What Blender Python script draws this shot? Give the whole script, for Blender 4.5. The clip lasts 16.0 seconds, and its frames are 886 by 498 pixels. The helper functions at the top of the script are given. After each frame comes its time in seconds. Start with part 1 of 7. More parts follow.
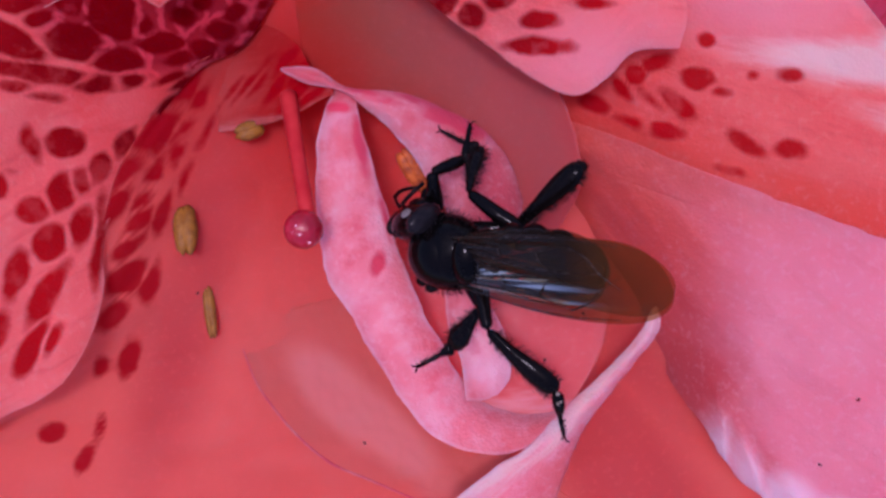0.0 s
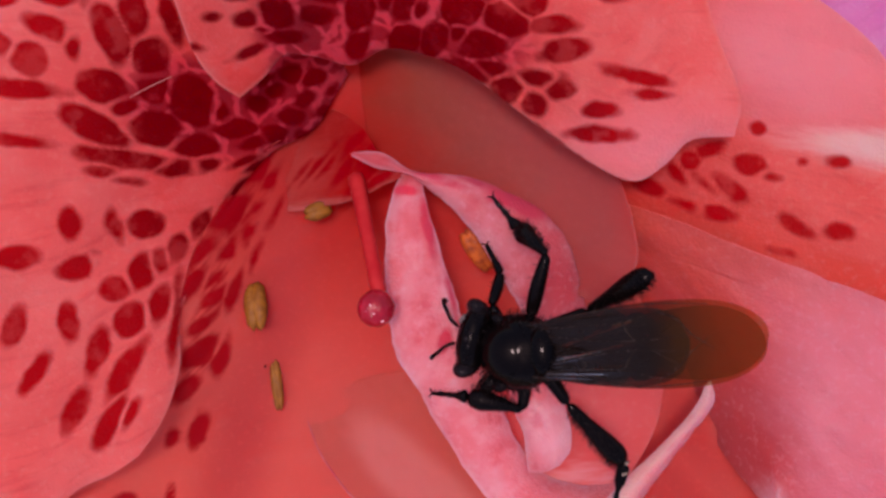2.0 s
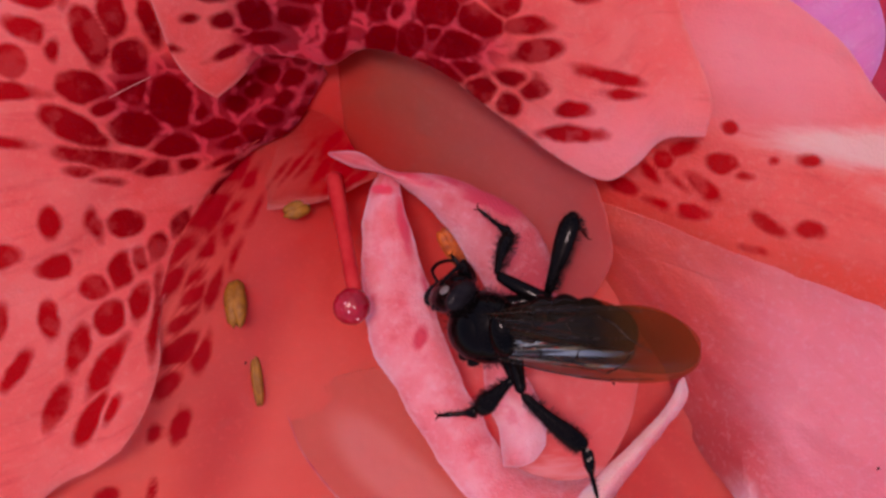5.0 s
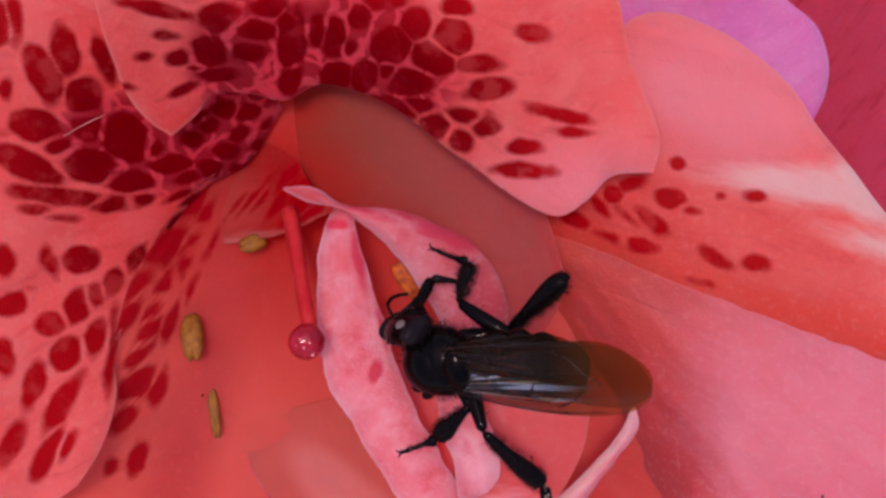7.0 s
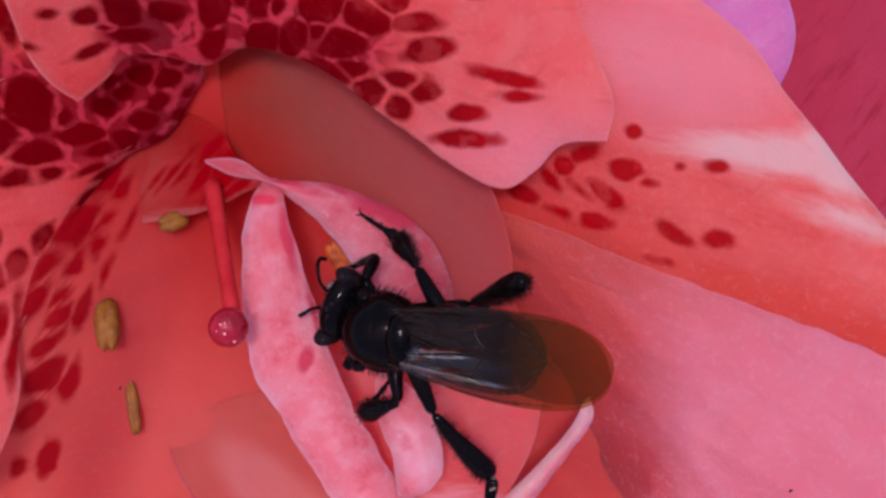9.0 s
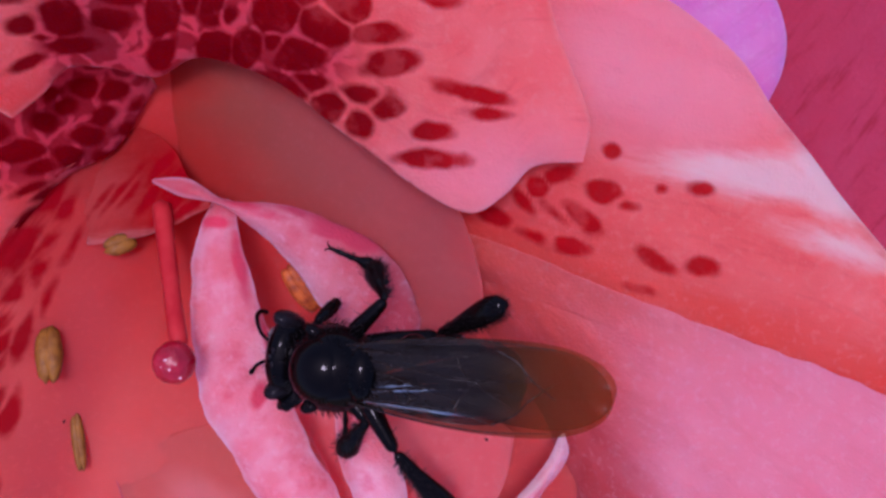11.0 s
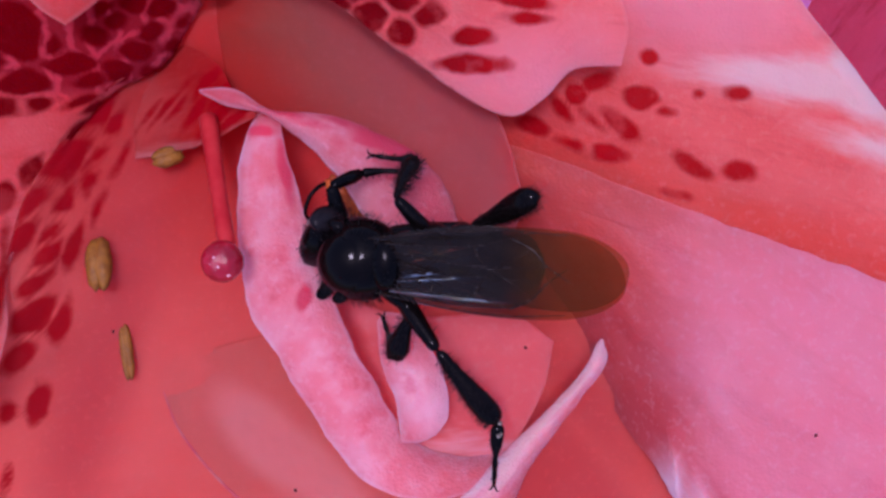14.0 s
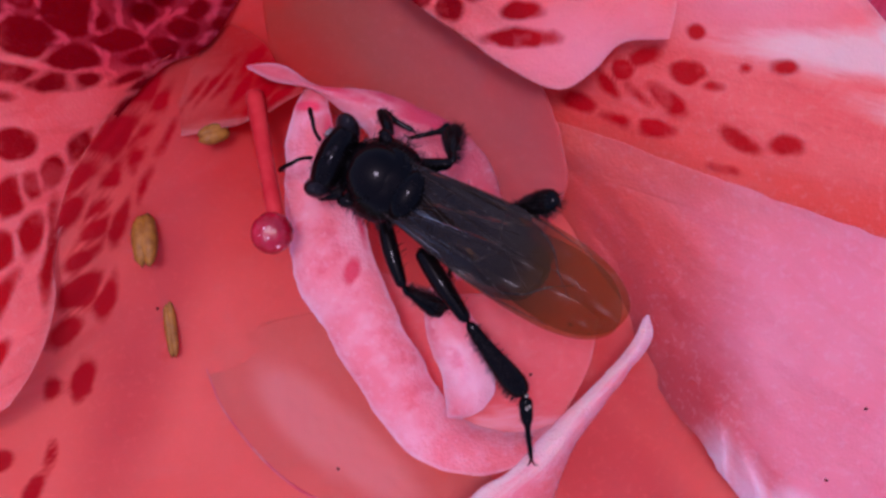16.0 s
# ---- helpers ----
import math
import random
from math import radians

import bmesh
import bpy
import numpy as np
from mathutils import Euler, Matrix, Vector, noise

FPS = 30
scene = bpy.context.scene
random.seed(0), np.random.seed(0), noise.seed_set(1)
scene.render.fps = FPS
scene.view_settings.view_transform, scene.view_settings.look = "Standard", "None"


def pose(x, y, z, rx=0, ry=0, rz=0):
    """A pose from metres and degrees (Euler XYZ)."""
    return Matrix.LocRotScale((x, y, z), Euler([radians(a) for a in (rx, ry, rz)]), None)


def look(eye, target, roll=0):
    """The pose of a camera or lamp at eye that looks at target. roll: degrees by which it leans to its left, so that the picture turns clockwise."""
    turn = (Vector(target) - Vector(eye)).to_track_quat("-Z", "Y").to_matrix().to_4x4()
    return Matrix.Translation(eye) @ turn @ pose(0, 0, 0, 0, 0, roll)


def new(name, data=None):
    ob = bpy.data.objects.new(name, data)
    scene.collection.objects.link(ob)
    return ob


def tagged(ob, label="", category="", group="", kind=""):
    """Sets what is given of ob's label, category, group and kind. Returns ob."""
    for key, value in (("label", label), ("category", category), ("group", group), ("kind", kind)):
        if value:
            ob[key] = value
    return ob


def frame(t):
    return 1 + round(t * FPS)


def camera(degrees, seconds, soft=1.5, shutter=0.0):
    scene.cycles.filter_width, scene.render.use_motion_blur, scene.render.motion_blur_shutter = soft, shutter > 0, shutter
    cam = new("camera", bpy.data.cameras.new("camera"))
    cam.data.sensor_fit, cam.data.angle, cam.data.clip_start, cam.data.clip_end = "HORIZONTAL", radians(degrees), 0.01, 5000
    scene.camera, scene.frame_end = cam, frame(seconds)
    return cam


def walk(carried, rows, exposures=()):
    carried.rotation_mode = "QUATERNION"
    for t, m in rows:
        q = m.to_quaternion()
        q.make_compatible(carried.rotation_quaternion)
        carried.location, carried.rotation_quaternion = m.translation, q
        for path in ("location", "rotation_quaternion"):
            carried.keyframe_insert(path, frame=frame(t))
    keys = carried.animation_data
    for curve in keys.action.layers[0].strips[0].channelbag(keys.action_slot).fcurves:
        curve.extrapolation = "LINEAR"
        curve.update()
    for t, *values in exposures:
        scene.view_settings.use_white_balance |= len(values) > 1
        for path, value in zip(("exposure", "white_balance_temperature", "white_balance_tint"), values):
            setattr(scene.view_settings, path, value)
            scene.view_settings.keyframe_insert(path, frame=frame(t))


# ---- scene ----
from mathutils.bvhtree import BVHTree

# A small black bee works a coral-pink azalea flower. All lengths below are in millimetres, MM turns them into metres.
MM = 0.001
cam = camera(45, 16.0, soft=2.8)
PATH = [
    (0.0, pose(0.00056, -0.00193, 0.02826, -2.262, 1.543, 0.316)),
    (0.5, pose(-0.00015, -0.00215, 0.02915, -1.068, 1.496, 0.240)),
    (1.0, pose(-0.00094, -0.00211, 0.02958, -0.937, 1.411, 0.346)),
    (1.5, pose(-0.00124, -0.00138, 0.02954, -0.675, 1.712, 0.392)),
    (2.0, pose(-0.00126, -0.00114, 0.02957, 0.412, 1.374, 0.365)),
    (2.5, pose(-0.00095, -0.00093, 0.02985, 0.407, 1.831, 0.360)),
    (3.0, pose(-0.00051, -0.00133, 0.03009, 0.294, 1.373, 0.294)),
    (3.5, pose(-0.00065, -0.00095, 0.02993, -0.619, 1.347, 0.387)),
    (4.0, pose(-0.00001, -0.00019, 0.02977, -0.828, 1.529, 0.336)),
    (4.2, pose(-0.00033, -0.00039, 0.02964, -0.904, 1.738, 0.423)),
    (6.3, pose(-0.00051, -0.00106, 0.03045, 1.489, 0.634, -0.005)),
    (6.5, pose(-0.00067, -0.00055, 0.03038, 0.384, 0.314, 0.116)),
    (7.0, pose(-0.00000, -0.00000, 0.03031, 0.001, -0.001, 0.000)),
    (7.5, pose(0.00006, -0.00044, 0.02988, -0.838, -0.117, -0.095)),
    (8.0, pose(-0.00001, -0.00105, 0.02919, -0.531, -1.313, -0.155)),
    (8.2, pose(0.00033, -0.00091, 0.02891, -0.037, -1.455, -0.175)),
    (10.3, pose(0.00099, 0.00002, 0.02566, -1.063, -1.963, -0.395)),
    (10.5, pose(0.00064, 0.00079, 0.02538, -2.248, -1.985, -0.283)),
    (11.0, pose(0.00163, 0.00038, 0.02594, -0.733, -1.957, -0.138)),
    (11.5, pose(0.00279, -0.00028, 0.02602, -0.702, -1.852, -0.259)),
    (12.0, pose(0.00334, -0.00104, 0.02553, -1.196, -1.592, -0.462)),
    (12.5, pose(0.00241, -0.00068, 0.02502, -0.857, -1.536, -0.410)),
    (13.0, pose(0.00253, -0.00210, 0.02571, -0.733, -0.926, -0.408)),
    (13.5, pose(0.00082, -0.00193, 0.02653, -0.304, -1.073, -0.337)),
    (14.0, pose(0.00120, -0.00208, 0.02648, -0.411, -0.666, -0.292)),
    (14.5, pose(0.00093, -0.00170, 0.02589, -0.278, 0.018, -0.044)),
    (15.0, pose(0.00119, -0.00198, 0.02578, 0.327, 0.182, -0.005)),
    (15.5, pose(0.00078, -0.00260, 0.02633, 1.030, 0.243, 0.023)),
    (16.0, pose(0.00020, -0.00320, 0.02651, 0.636, -0.300, -0.210)),
]
# the clip turns from pink to coral and back to pink
walk(cam, PATH, [(0.0, 0.78, 5700, 47), (0.5, 0.75, 6000, 47), (1.5, 0.64, 7400, 47.5), (8.2, 0.65, 7100, 47.5), (10.3, 0.72, 5600, 48), (13.0, 0.75, 5550, 48), (16.0, 0.78, 5700, 48)])

# ---- light ----
world = bpy.data.worlds.new("sky")
scene.world = world
world.use_nodes = True
wn = world.node_tree
sky = wn.nodes.new("ShaderNodeTexSky")
sky.sky_type, sky.sun_disc = "NISHITA", False
sky.sun_elevation, sky.sun_rotation = radians(83), radians(-45)
sky.air_density, sky.dust_density, sky.ozone_density = 1.0, 2.0, 1.0
wn.links.new(sky.outputs[0], wn.nodes["Background"].inputs[0])
wn.nodes["Background"].inputs[1].default_value = 0.13
sun = new("sun", bpy.data.lights.new("sun", "SUN"))
sun.data.energy, sun.data.angle, sun.data.color = 1.35, radians(11), (1.0, 0.95, 0.90)
sun.matrix_world = look((-0.07, 0.07, 0.80), (0, 0, 0))


# ---- materials ----
def nodes_of(name):
    m = bpy.data.materials.new(name)
    m.use_nodes = True
    return m, m.node_tree.nodes, m.node_tree.links, m.node_tree.nodes["Principled BSDF"]


def ramp(n, stops):
    r = n.new("ShaderNodeValToRGB")
    while len(r.color_ramp.elements) < len(stops):
        r.color_ramp.elements.new(0.5)
    for e, (p, c) in zip(r.color_ramp.elements, stops):
        e.position, e.color = p, (*c, 1)
    return r


def mixer(n, l, fac, a, b, mode="MIX"):
    """A colour mix; fac, a, b are sockets, numbers or colours."""
    x = n.new("ShaderNodeMix")
    x.data_type, x.blend_type = "RGBA", mode
    for s, v in ((x.inputs[0], fac), (x.inputs[6], a), (x.inputs[7], b)):
        if isinstance(v, (int, float)):
            s.default_value = v
        elif isinstance(v, tuple):
            s.default_value = (*v, 1)
        else:
            l.new(v, s)
    return x.outputs[2]


def noise_tex(n, l, scale, detail=3.0, coord=None, rough=0.55):
    t = n.new("ShaderNodeTexNoise")
    t.inputs["Scale"].default_value, t.inputs["Detail"].default_value, t.inputs["Roughness"].default_value = scale, detail, rough
    if coord:
        l.new(coord, t.inputs["Vector"])
    return t.outputs[0]


def maths(n, l, op, a, b=0.0, clamp=False):
    x = n.new("ShaderNodeMath")
    x.operation, x.use_clamp = op, clamp
    for s, v in zip(x.inputs, (a, b)):
        if isinstance(v, (int, float)):
            s.default_value = v
        else:
            l.new(v, s)
    return x.outputs[0]


def spread(n, l, v, lo, hi, to_lo=0.0, to_hi=1.0):
    x = n.new("ShaderNodeMapRange")
    x.interpolation_type = "SMOOTHSTEP"
    l.new(v, x.inputs[0])
    for i, k in enumerate((lo, hi, to_lo, to_hi)):
        x.inputs[i + 1].default_value = k
    return x.outputs[0]


def petal_material(name, inner, outer, fleck=0.0, rim=(0.80, 0.42, 0.42), spot=(0.12, 0.0008, 0.003), vein=0.25, through_light=0.40, pale=(0.80, 0.50, 0.46), blush=(0.86, 0.265, 0.295), outspot=(0.40, 0.008, 0.012), gloss=0.0, mottle=0.24, warm=(0.78, 0.075, 0.052), relief=0.5, glint=0.0, margin=0.2, streaky=1.6, patchy=0.04):
    """Petal tissue: 'depth' runs from the throat (1) to the lobe (0), 'edge' is the way in from the margin in mm,
    'spot' the signed way to the nearest blotch in mm, 'net' the way into the field of close-set blotches in mm, 'along'
    the way along it,
    'warm' and 'blush' the ways to patches of deeper or pinker colour, some of them painted shade."""
    m, n, l, b = nodes_of(name)
    at = {}
    for k in ("depth", "edge", "spot", "net", "along", "across", "pale", "blush", "warm"):
        a = n.new("ShaderNodeAttribute")
        a.attribute_name = k
        at[k] = a.outputs["Fac"]
    tc = n.new("ShaderNodeTexCoord").outputs["Object"]
    cloud = noise_tex(n, l, 160, 3, tc)
    mid = noise_tex(n, l, 700, 3, tc)
    grain = noise_tex(n, l, 5200, 2, tc)
    # fine veins that run along the petal
    comb = n.new("ShaderNodeCombineXYZ")
    l.new(maths(n, l, "MULTIPLY", at["along"], 0.16), comb.inputs[0])
    l.new(at["across"], comb.inputs[1])
    veins = noise_tex(n, l, 2.4, 4, comb.outputs[0], 0.65)
    # the inner colour paints in the throat's red interreflected light and its shade
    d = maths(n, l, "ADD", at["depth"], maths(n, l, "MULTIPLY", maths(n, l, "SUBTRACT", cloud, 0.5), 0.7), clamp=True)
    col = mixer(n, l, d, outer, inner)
    col = mixer(n, l, maths(n, l, "MULTIPLY", spread(n, l, veins, 0.5, 0.72), vein), col, tuple(0.72 * c for c in inner))
    col = mixer(n, l, maths(n, l, "MULTIPLY", maths(n, l, "MULTIPLY", spread(n, l, mid, 0.42, 0.72), maths(n, l, "SUBTRACT", 1.0, maths(n, l, "MULTIPLY", d, 0.8))), mottle), col, rim)
    col = mixer(n, l, maths(n, l, "MULTIPLY", spread(n, l, noise_tex(n, l, 330, 2, tc), 0.42, 0.72), maths(n, l, "MULTIPLY", maths(n, l, "SUBTRACT", 1.0, d), 0.8 * mottle)), col, rim)
    if fleck:
        col = mixer(n, l, maths(n, l, "MULTIPLY", spread(n, l, noise_tex(n, l, 1050, 4, tc, 0.65), 0.50, 0.70), fleck), col, (0.70, 0.055, 0.095))
    # paler free edges; on the pale petaloids they paint a thin highlight
    col = mixer(n, l, maths(n, l, "MULTIPLY", spread(n, l, at["edge"], 0.14, 0.02), margin), col, rim)
    col = mixer(n, l, maths(n, l, "MULTIPLY", spread(n, l, at["blush"], 1.2, -1.2), 0.85), col, blush)
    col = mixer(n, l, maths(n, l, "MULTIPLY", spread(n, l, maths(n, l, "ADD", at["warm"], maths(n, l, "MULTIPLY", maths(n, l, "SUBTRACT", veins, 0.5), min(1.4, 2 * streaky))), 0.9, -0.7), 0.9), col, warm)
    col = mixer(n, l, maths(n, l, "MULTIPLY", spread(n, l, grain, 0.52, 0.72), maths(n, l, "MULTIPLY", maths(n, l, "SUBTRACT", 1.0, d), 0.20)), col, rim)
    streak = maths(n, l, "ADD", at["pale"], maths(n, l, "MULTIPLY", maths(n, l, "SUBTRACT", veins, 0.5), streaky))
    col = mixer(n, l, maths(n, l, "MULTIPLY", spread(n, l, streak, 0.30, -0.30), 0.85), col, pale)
    # blotches, with an uneven outline and a paler middle tone
    wob = maths(n, l, "MULTIPLY", maths(n, l, "SUBTRACT", noise_tex(n, l, 1900, 3, tc), 0.5), 0.15)
    lumps = maths(n, l, "MULTIPLY", maths(n, l, "SUBTRACT", noise_tex(n, l, 800, 2, tc), 0.5), 0.30)
    s = maths(n, l, "ADD", maths(n, l, "ADD", at["spot"], wob), lumps)
    worn = spread(n, l, noise_tex(n, l, 1300, 3, tc), 0.34, 0.52, 1.0 - patchy, 1.0)
    worn = maths(n, l, "MAXIMUM", worn, spread(n, l, d, 0.25, 0.5))
    hue = mixer(n, l, spread(n, l, d, 0.05, 0.45), outspot, mixer(n, l, cloud, spot, tuple(min(1, 1.5 * c) for c in spot)))
    vor = n.new("ShaderNodeTexVoronoi")
    vor.feature = "DISTANCE_TO_EDGE"
    vor.inputs["Scale"].default_value = 1000
    shift = n.new("ShaderNodeVectorMath")
    warp = n.new("ShaderNodeTexNoise")
    warp.inputs["Scale"].default_value = 1500
    l.new(tc, warp.inputs["Vector"])
    scl = n.new("ShaderNodeVectorMath")
    scl.operation = "SCALE"
    scl.inputs["Scale"].default_value = 0.0007
    l.new(warp.outputs["Color"], scl.inputs[0])
    l.new(tc, shift.inputs[0])
    l.new(scl.outputs[0], shift.inputs[1])
    l.new(shift.outputs[0], vor.inputs["Vector"])
    cell = spread(n, l, vor.outputs["Distance"], 0.03, 0.13)
    inside = spread(n, l, at["net"], -0.25, 0.35)
    col = mixer(n, l, maths(n, l, "MULTIPLY", inside, 0.75), col, (0.58, 0.040, 0.070))
    col = mixer(n, l, maths(n, l, "MULTIPLY", maths(n, l, "MULTIPLY", cell, inside), 0.70), col, hue)
    col = mixer(n, l, maths(n, l, "MULTIPLY", maths(n, l, "MULTIPLY", spread(n, l, s, 0.085, -0.065), 0.985), worn), col, hue)
    l.new(col, b.inputs["Base Color"])
    b.inputs["Roughness"].default_value = 0.36
    b.inputs["Specular IOR Level"].default_value = gloss
    b.inputs["Subsurface Weight"].default_value = 0.75
    b.inputs["Subsurface Radius"].default_value = (1.0, 0.22, 0.16)
    b.inputs["Subsurface Scale"].default_value = 0.0009
    bump = n.new("ShaderNodeBump")
    bump.inputs["Strength"].default_value, bump.inputs["Distance"].default_value = relief, 0.00008
    h = maths(n, l, "ADD", maths(n, l, "MULTIPLY", veins, 0.7), maths(n, l, "MULTIPLY", grain, 0.5))
    if glint:
        cells = n.new("ShaderNodeTexVoronoi")
        cells.inputs["Scale"].default_value = 11000
        l.new(tc, cells.inputs["Vector"])
        h = maths(n, l, "ADD", h, maths(n, l, "MULTIPLY", cells.outputs["Distance"], glint))
    l.new(h, bump.inputs["Height"])
    l.new(bump.outputs[0], b.inputs["Normal"])
    tr = n.new("ShaderNodeBsdfTranslucent")
    l.new(mixer(n, l, 0.05, col, (0.9, 0.10, 0.06)), tr.inputs[0])
    l.new(bump.outputs[0], tr.inputs["Normal"])
    mx = n.new("ShaderNodeMixShader")
    mx.inputs[0].default_value = through_light
    l.new(b.outputs[0], mx.inputs[1])
    l.new(tr.outputs[0], mx.inputs[2])
    l.new(mx.outputs[0], n["Material Output"].inputs[0])
    return m


CORAL = petal_material("coral_petal", (0.62, 0.013, 0.011), (0.88, 0.150, 0.134), rim=(0.88, 0.30, 0.275), glint=0.3, gloss=0.0, patchy=0.2, outspot=(0.38, 0.006, 0.008))
CREAM = petal_material("cream_streaked_petal", (0.70, 0.032, 0.022), (0.87, 0.140, 0.118), rim=(0.88, 0.30, 0.275), glint=0.3, gloss=0.01, streaky=0.6, margin=0.5, spot=(0.34, 0.004, 0.006), outspot=(0.42, 0.010, 0.010), patchy=0.35, warm=(0.76, 0.075, 0.048))
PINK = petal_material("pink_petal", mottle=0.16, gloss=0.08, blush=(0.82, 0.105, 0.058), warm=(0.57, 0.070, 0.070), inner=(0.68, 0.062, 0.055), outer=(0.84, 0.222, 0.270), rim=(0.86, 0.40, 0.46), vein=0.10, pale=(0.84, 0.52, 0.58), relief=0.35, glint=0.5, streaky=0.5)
THROAT = petal_material("throat_tissue", (0.46, 0.018, 0.013), (0.76, 0.126, 0.097), rim=(0.80, 0.15, 0.12), vein=0.0, mottle=0.12, relief=0.08, spot=(0.27, 0.004, 0.008), outspot=(0.36, 0.008, 0.012), pale=(0.86, 0.215, 0.190), warm=(0.54, 0.068, 0.062), streaky=0.0, margin=0.0)
# dark brown inner colour paints in the shade of the recess
SHADED_BUFF = petal_material("shaded_buff_petal", blush=(0.60, 0.024, 0.017), inner=(0.30, 0.060, 0.030), outer=(0.58, 0.096, 0.090), rim=(0.62, 0.13, 0.12), vein=0.0, mottle=0.06, relief=0.06, warm=(0.70, 0.15, 0.15), margin=0.0)
CUP = petal_material("cup_tissue", (0.70, 0.060, 0.056), (0.82, 0.135, 0.130), rim=(0.86, 0.26, 0.26), vein=0.04, mottle=0.2, relief=0.15, pale=(0.88, 0.36, 0.38), gloss=0.05, warm=(0.66, 0.05, 0.045), margin=0.05)
PALE = petal_material("pale_petaloid", fleck=0.5, gloss=0.10, inner=(0.74, 0.055, 0.06), outer=(0.84, 0.23, 0.26), rim=(0.90, 0.52, 0.58), spot=(0.66, 0.050, 0.085), vein=0.06, mottle=0.7, outspot=(0.68, 0.062, 0.105), blush=(0.66, 0.085, 0.10), warm=(0.80, 0.14, 0.14), relief=0.45, glint=0.7, margin=0.3)
LIP = petal_material("lip_tissue", (0.44, 0.012, 0.010), (0.56, 0.034, 0.026), rim=(0.74, 0.12, 0.10), vein=0.05, mottle=0.10, relief=0.15, spot=(0.30, 0.002, 0.005), outspot=(0.30, 0.002, 0.005), pale=(0.74, 0.15, 0.13), warm=(0.62, 0.060, 0.048), margin=0.0)
LILAC = petal_material("lilac_petal", (0.58, 0.07, 0.22), (0.72, 0.18, 0.44), rim=(0.80, 0.43, 0.60))
CRIMSON = petal_material("crimson_petal", (0.40, 0.028, 0.052), (0.54, 0.070, 0.125), rim=(0.58, 0.09, 0.15), vein=0.8)


def simple_material(name, c1, c2, rough, scale, spec=0.5, bump=0.0, metal=0.0, coat=0.0):
    m, n, l, b = nodes_of(name)
    tc = n.new("ShaderNodeTexCoord").outputs["Object"]
    f = noise_tex(n, l, scale, 4, tc)
    l.new(mixer(n, l, spread(n, l, f, 0.3, 0.7), c1, c2), b.inputs["Base Color"])
    b.inputs["Specular IOR Level"].default_value, b.inputs["Metallic"].default_value = spec, metal
    b.inputs["Coat Weight"].default_value, b.inputs["Coat Roughness"].default_value = coat, 0.12
    l.new(spread(n, l, noise_tex(n, l, scale * 3, 3, tc), 0.3, 0.7, rough * 0.75, rough * 1.25), b.inputs["Roughness"])
    if bump:
        p = n.new("ShaderNodeBump")
        p.inputs["Strength"].default_value, p.inputs["Distance"].default_value = bump, 0.00005
        l.new(noise_tex(n, l, scale * 2.5, 4, tc), p.inputs["Height"])
        l.new(p.outputs[0], b.inputs["Normal"])
    return m


CHITIN = simple_material("black_chitin", (0.001, 0.001, 0.0012), (0.003, 0.002, 0.002), 0.09, 1100, 0.07, 0.22)
HAIR = simple_material("black_bristle", (0.004, 0.003, 0.003), (0.010, 0.008, 0.008), 0.6, 5000, 0.1)
STYLE = simple_material("red_style", (0.34, 0.009, 0.011), (0.42, 0.022, 0.020), 0.6, 1500, 0.12)
STIGMA = simple_material("wet_stigma", (0.20, 0.001, 0.006), (0.36, 0.005, 0.018), 0.05, 1500, 0.35, 1.6, coat=0.1)
FILAMENT = simple_material("pale_red_filament", (0.62, 0.036, 0.022), (0.68, 0.060, 0.04), 0.55, 1500, 0.2)
ANTHER = simple_material("ochre_anther", (0.16, 0.050, 0.003), (0.25, 0.092, 0.005), 0.6, 4000, 0.3, 0.35)
RUST = simple_material("rust_anther", (0.20, 0.030, 0.005), (0.46, 0.095, 0.010), 0.6, 4000, 0.3, 0.6)


# ---- building ----
def part(name, bm, material, parent, label=""):
    me = bpy.data.meshes.new(name)
    bm.to_mesh(me)
    bm.free()
    return linked(name, me, material, parent, label)


def linked(name, me, material, parent, label=""):
    me.materials.append(material)
    me.polygons.foreach_set("use_smooth", [True] * len(me.polygons))
    ob = new(name, me)
    ob.parent = parent
    return tagged(ob, label)


def spline(points, count):
    """count places along a smooth curve through the points, evenly spaced."""
    p = np.array(points, float)
    if len(p) == 2:
        return p[0] + np.linspace(0, 1, count)[:, None] * (p[1] - p[0])
    q = np.vstack([2 * p[0] - p[1], p, 2 * p[-1] - p[-2]])
    out = []
    for i in range(len(p) - 1):
        a, b, c, d = q[i : i + 4]
        t = np.linspace(0, 1, 24, endpoint=False)[:, None]
        out.append(0.5 * (2 * b + (c - a) * t + (2 * a - 5 * b + 4 * c - d) * t**2 + (3 * b - a - 3 * c + d) * t**3))
    out = np.vstack(out + [p[-1:]])
    s = np.concatenate([[0], np.cumsum(np.linalg.norm(np.diff(out, axis=0), axis=1))])
    k = np.linspace(0, s[-1], count)
    return np.stack([np.interp(k, s, out[:, i]) for i in range(3)], 1)


def blotch_field(xy, blotches, apart=0.0):
    """The signed way in mm from each place to the nearest of the blotches (x, y, half length, half width, degrees),
    which keep a thin pale line between them where they meet."""
    best, second = np.full(len(xy), 9.0), np.full(len(xy), 9.0)
    for x, y, a, b, deg in blotches:
        c, s = math.cos(radians(deg)), math.sin(radians(deg))
        d = xy - (x, y)
        p, q = d[:, 0] * c + d[:, 1] * s, -d[:, 0] * s + d[:, 1] * c
        way = (np.sqrt((p / a) ** 2 + (q / b) ** 2) - 1) * min(a, b)
        second = np.minimum(second, np.maximum(best, way))
        best = np.minimum(best, way)
    return np.maximum(best, apart - 0.8 * (second - best)) if apart else best


GRIDS = {}


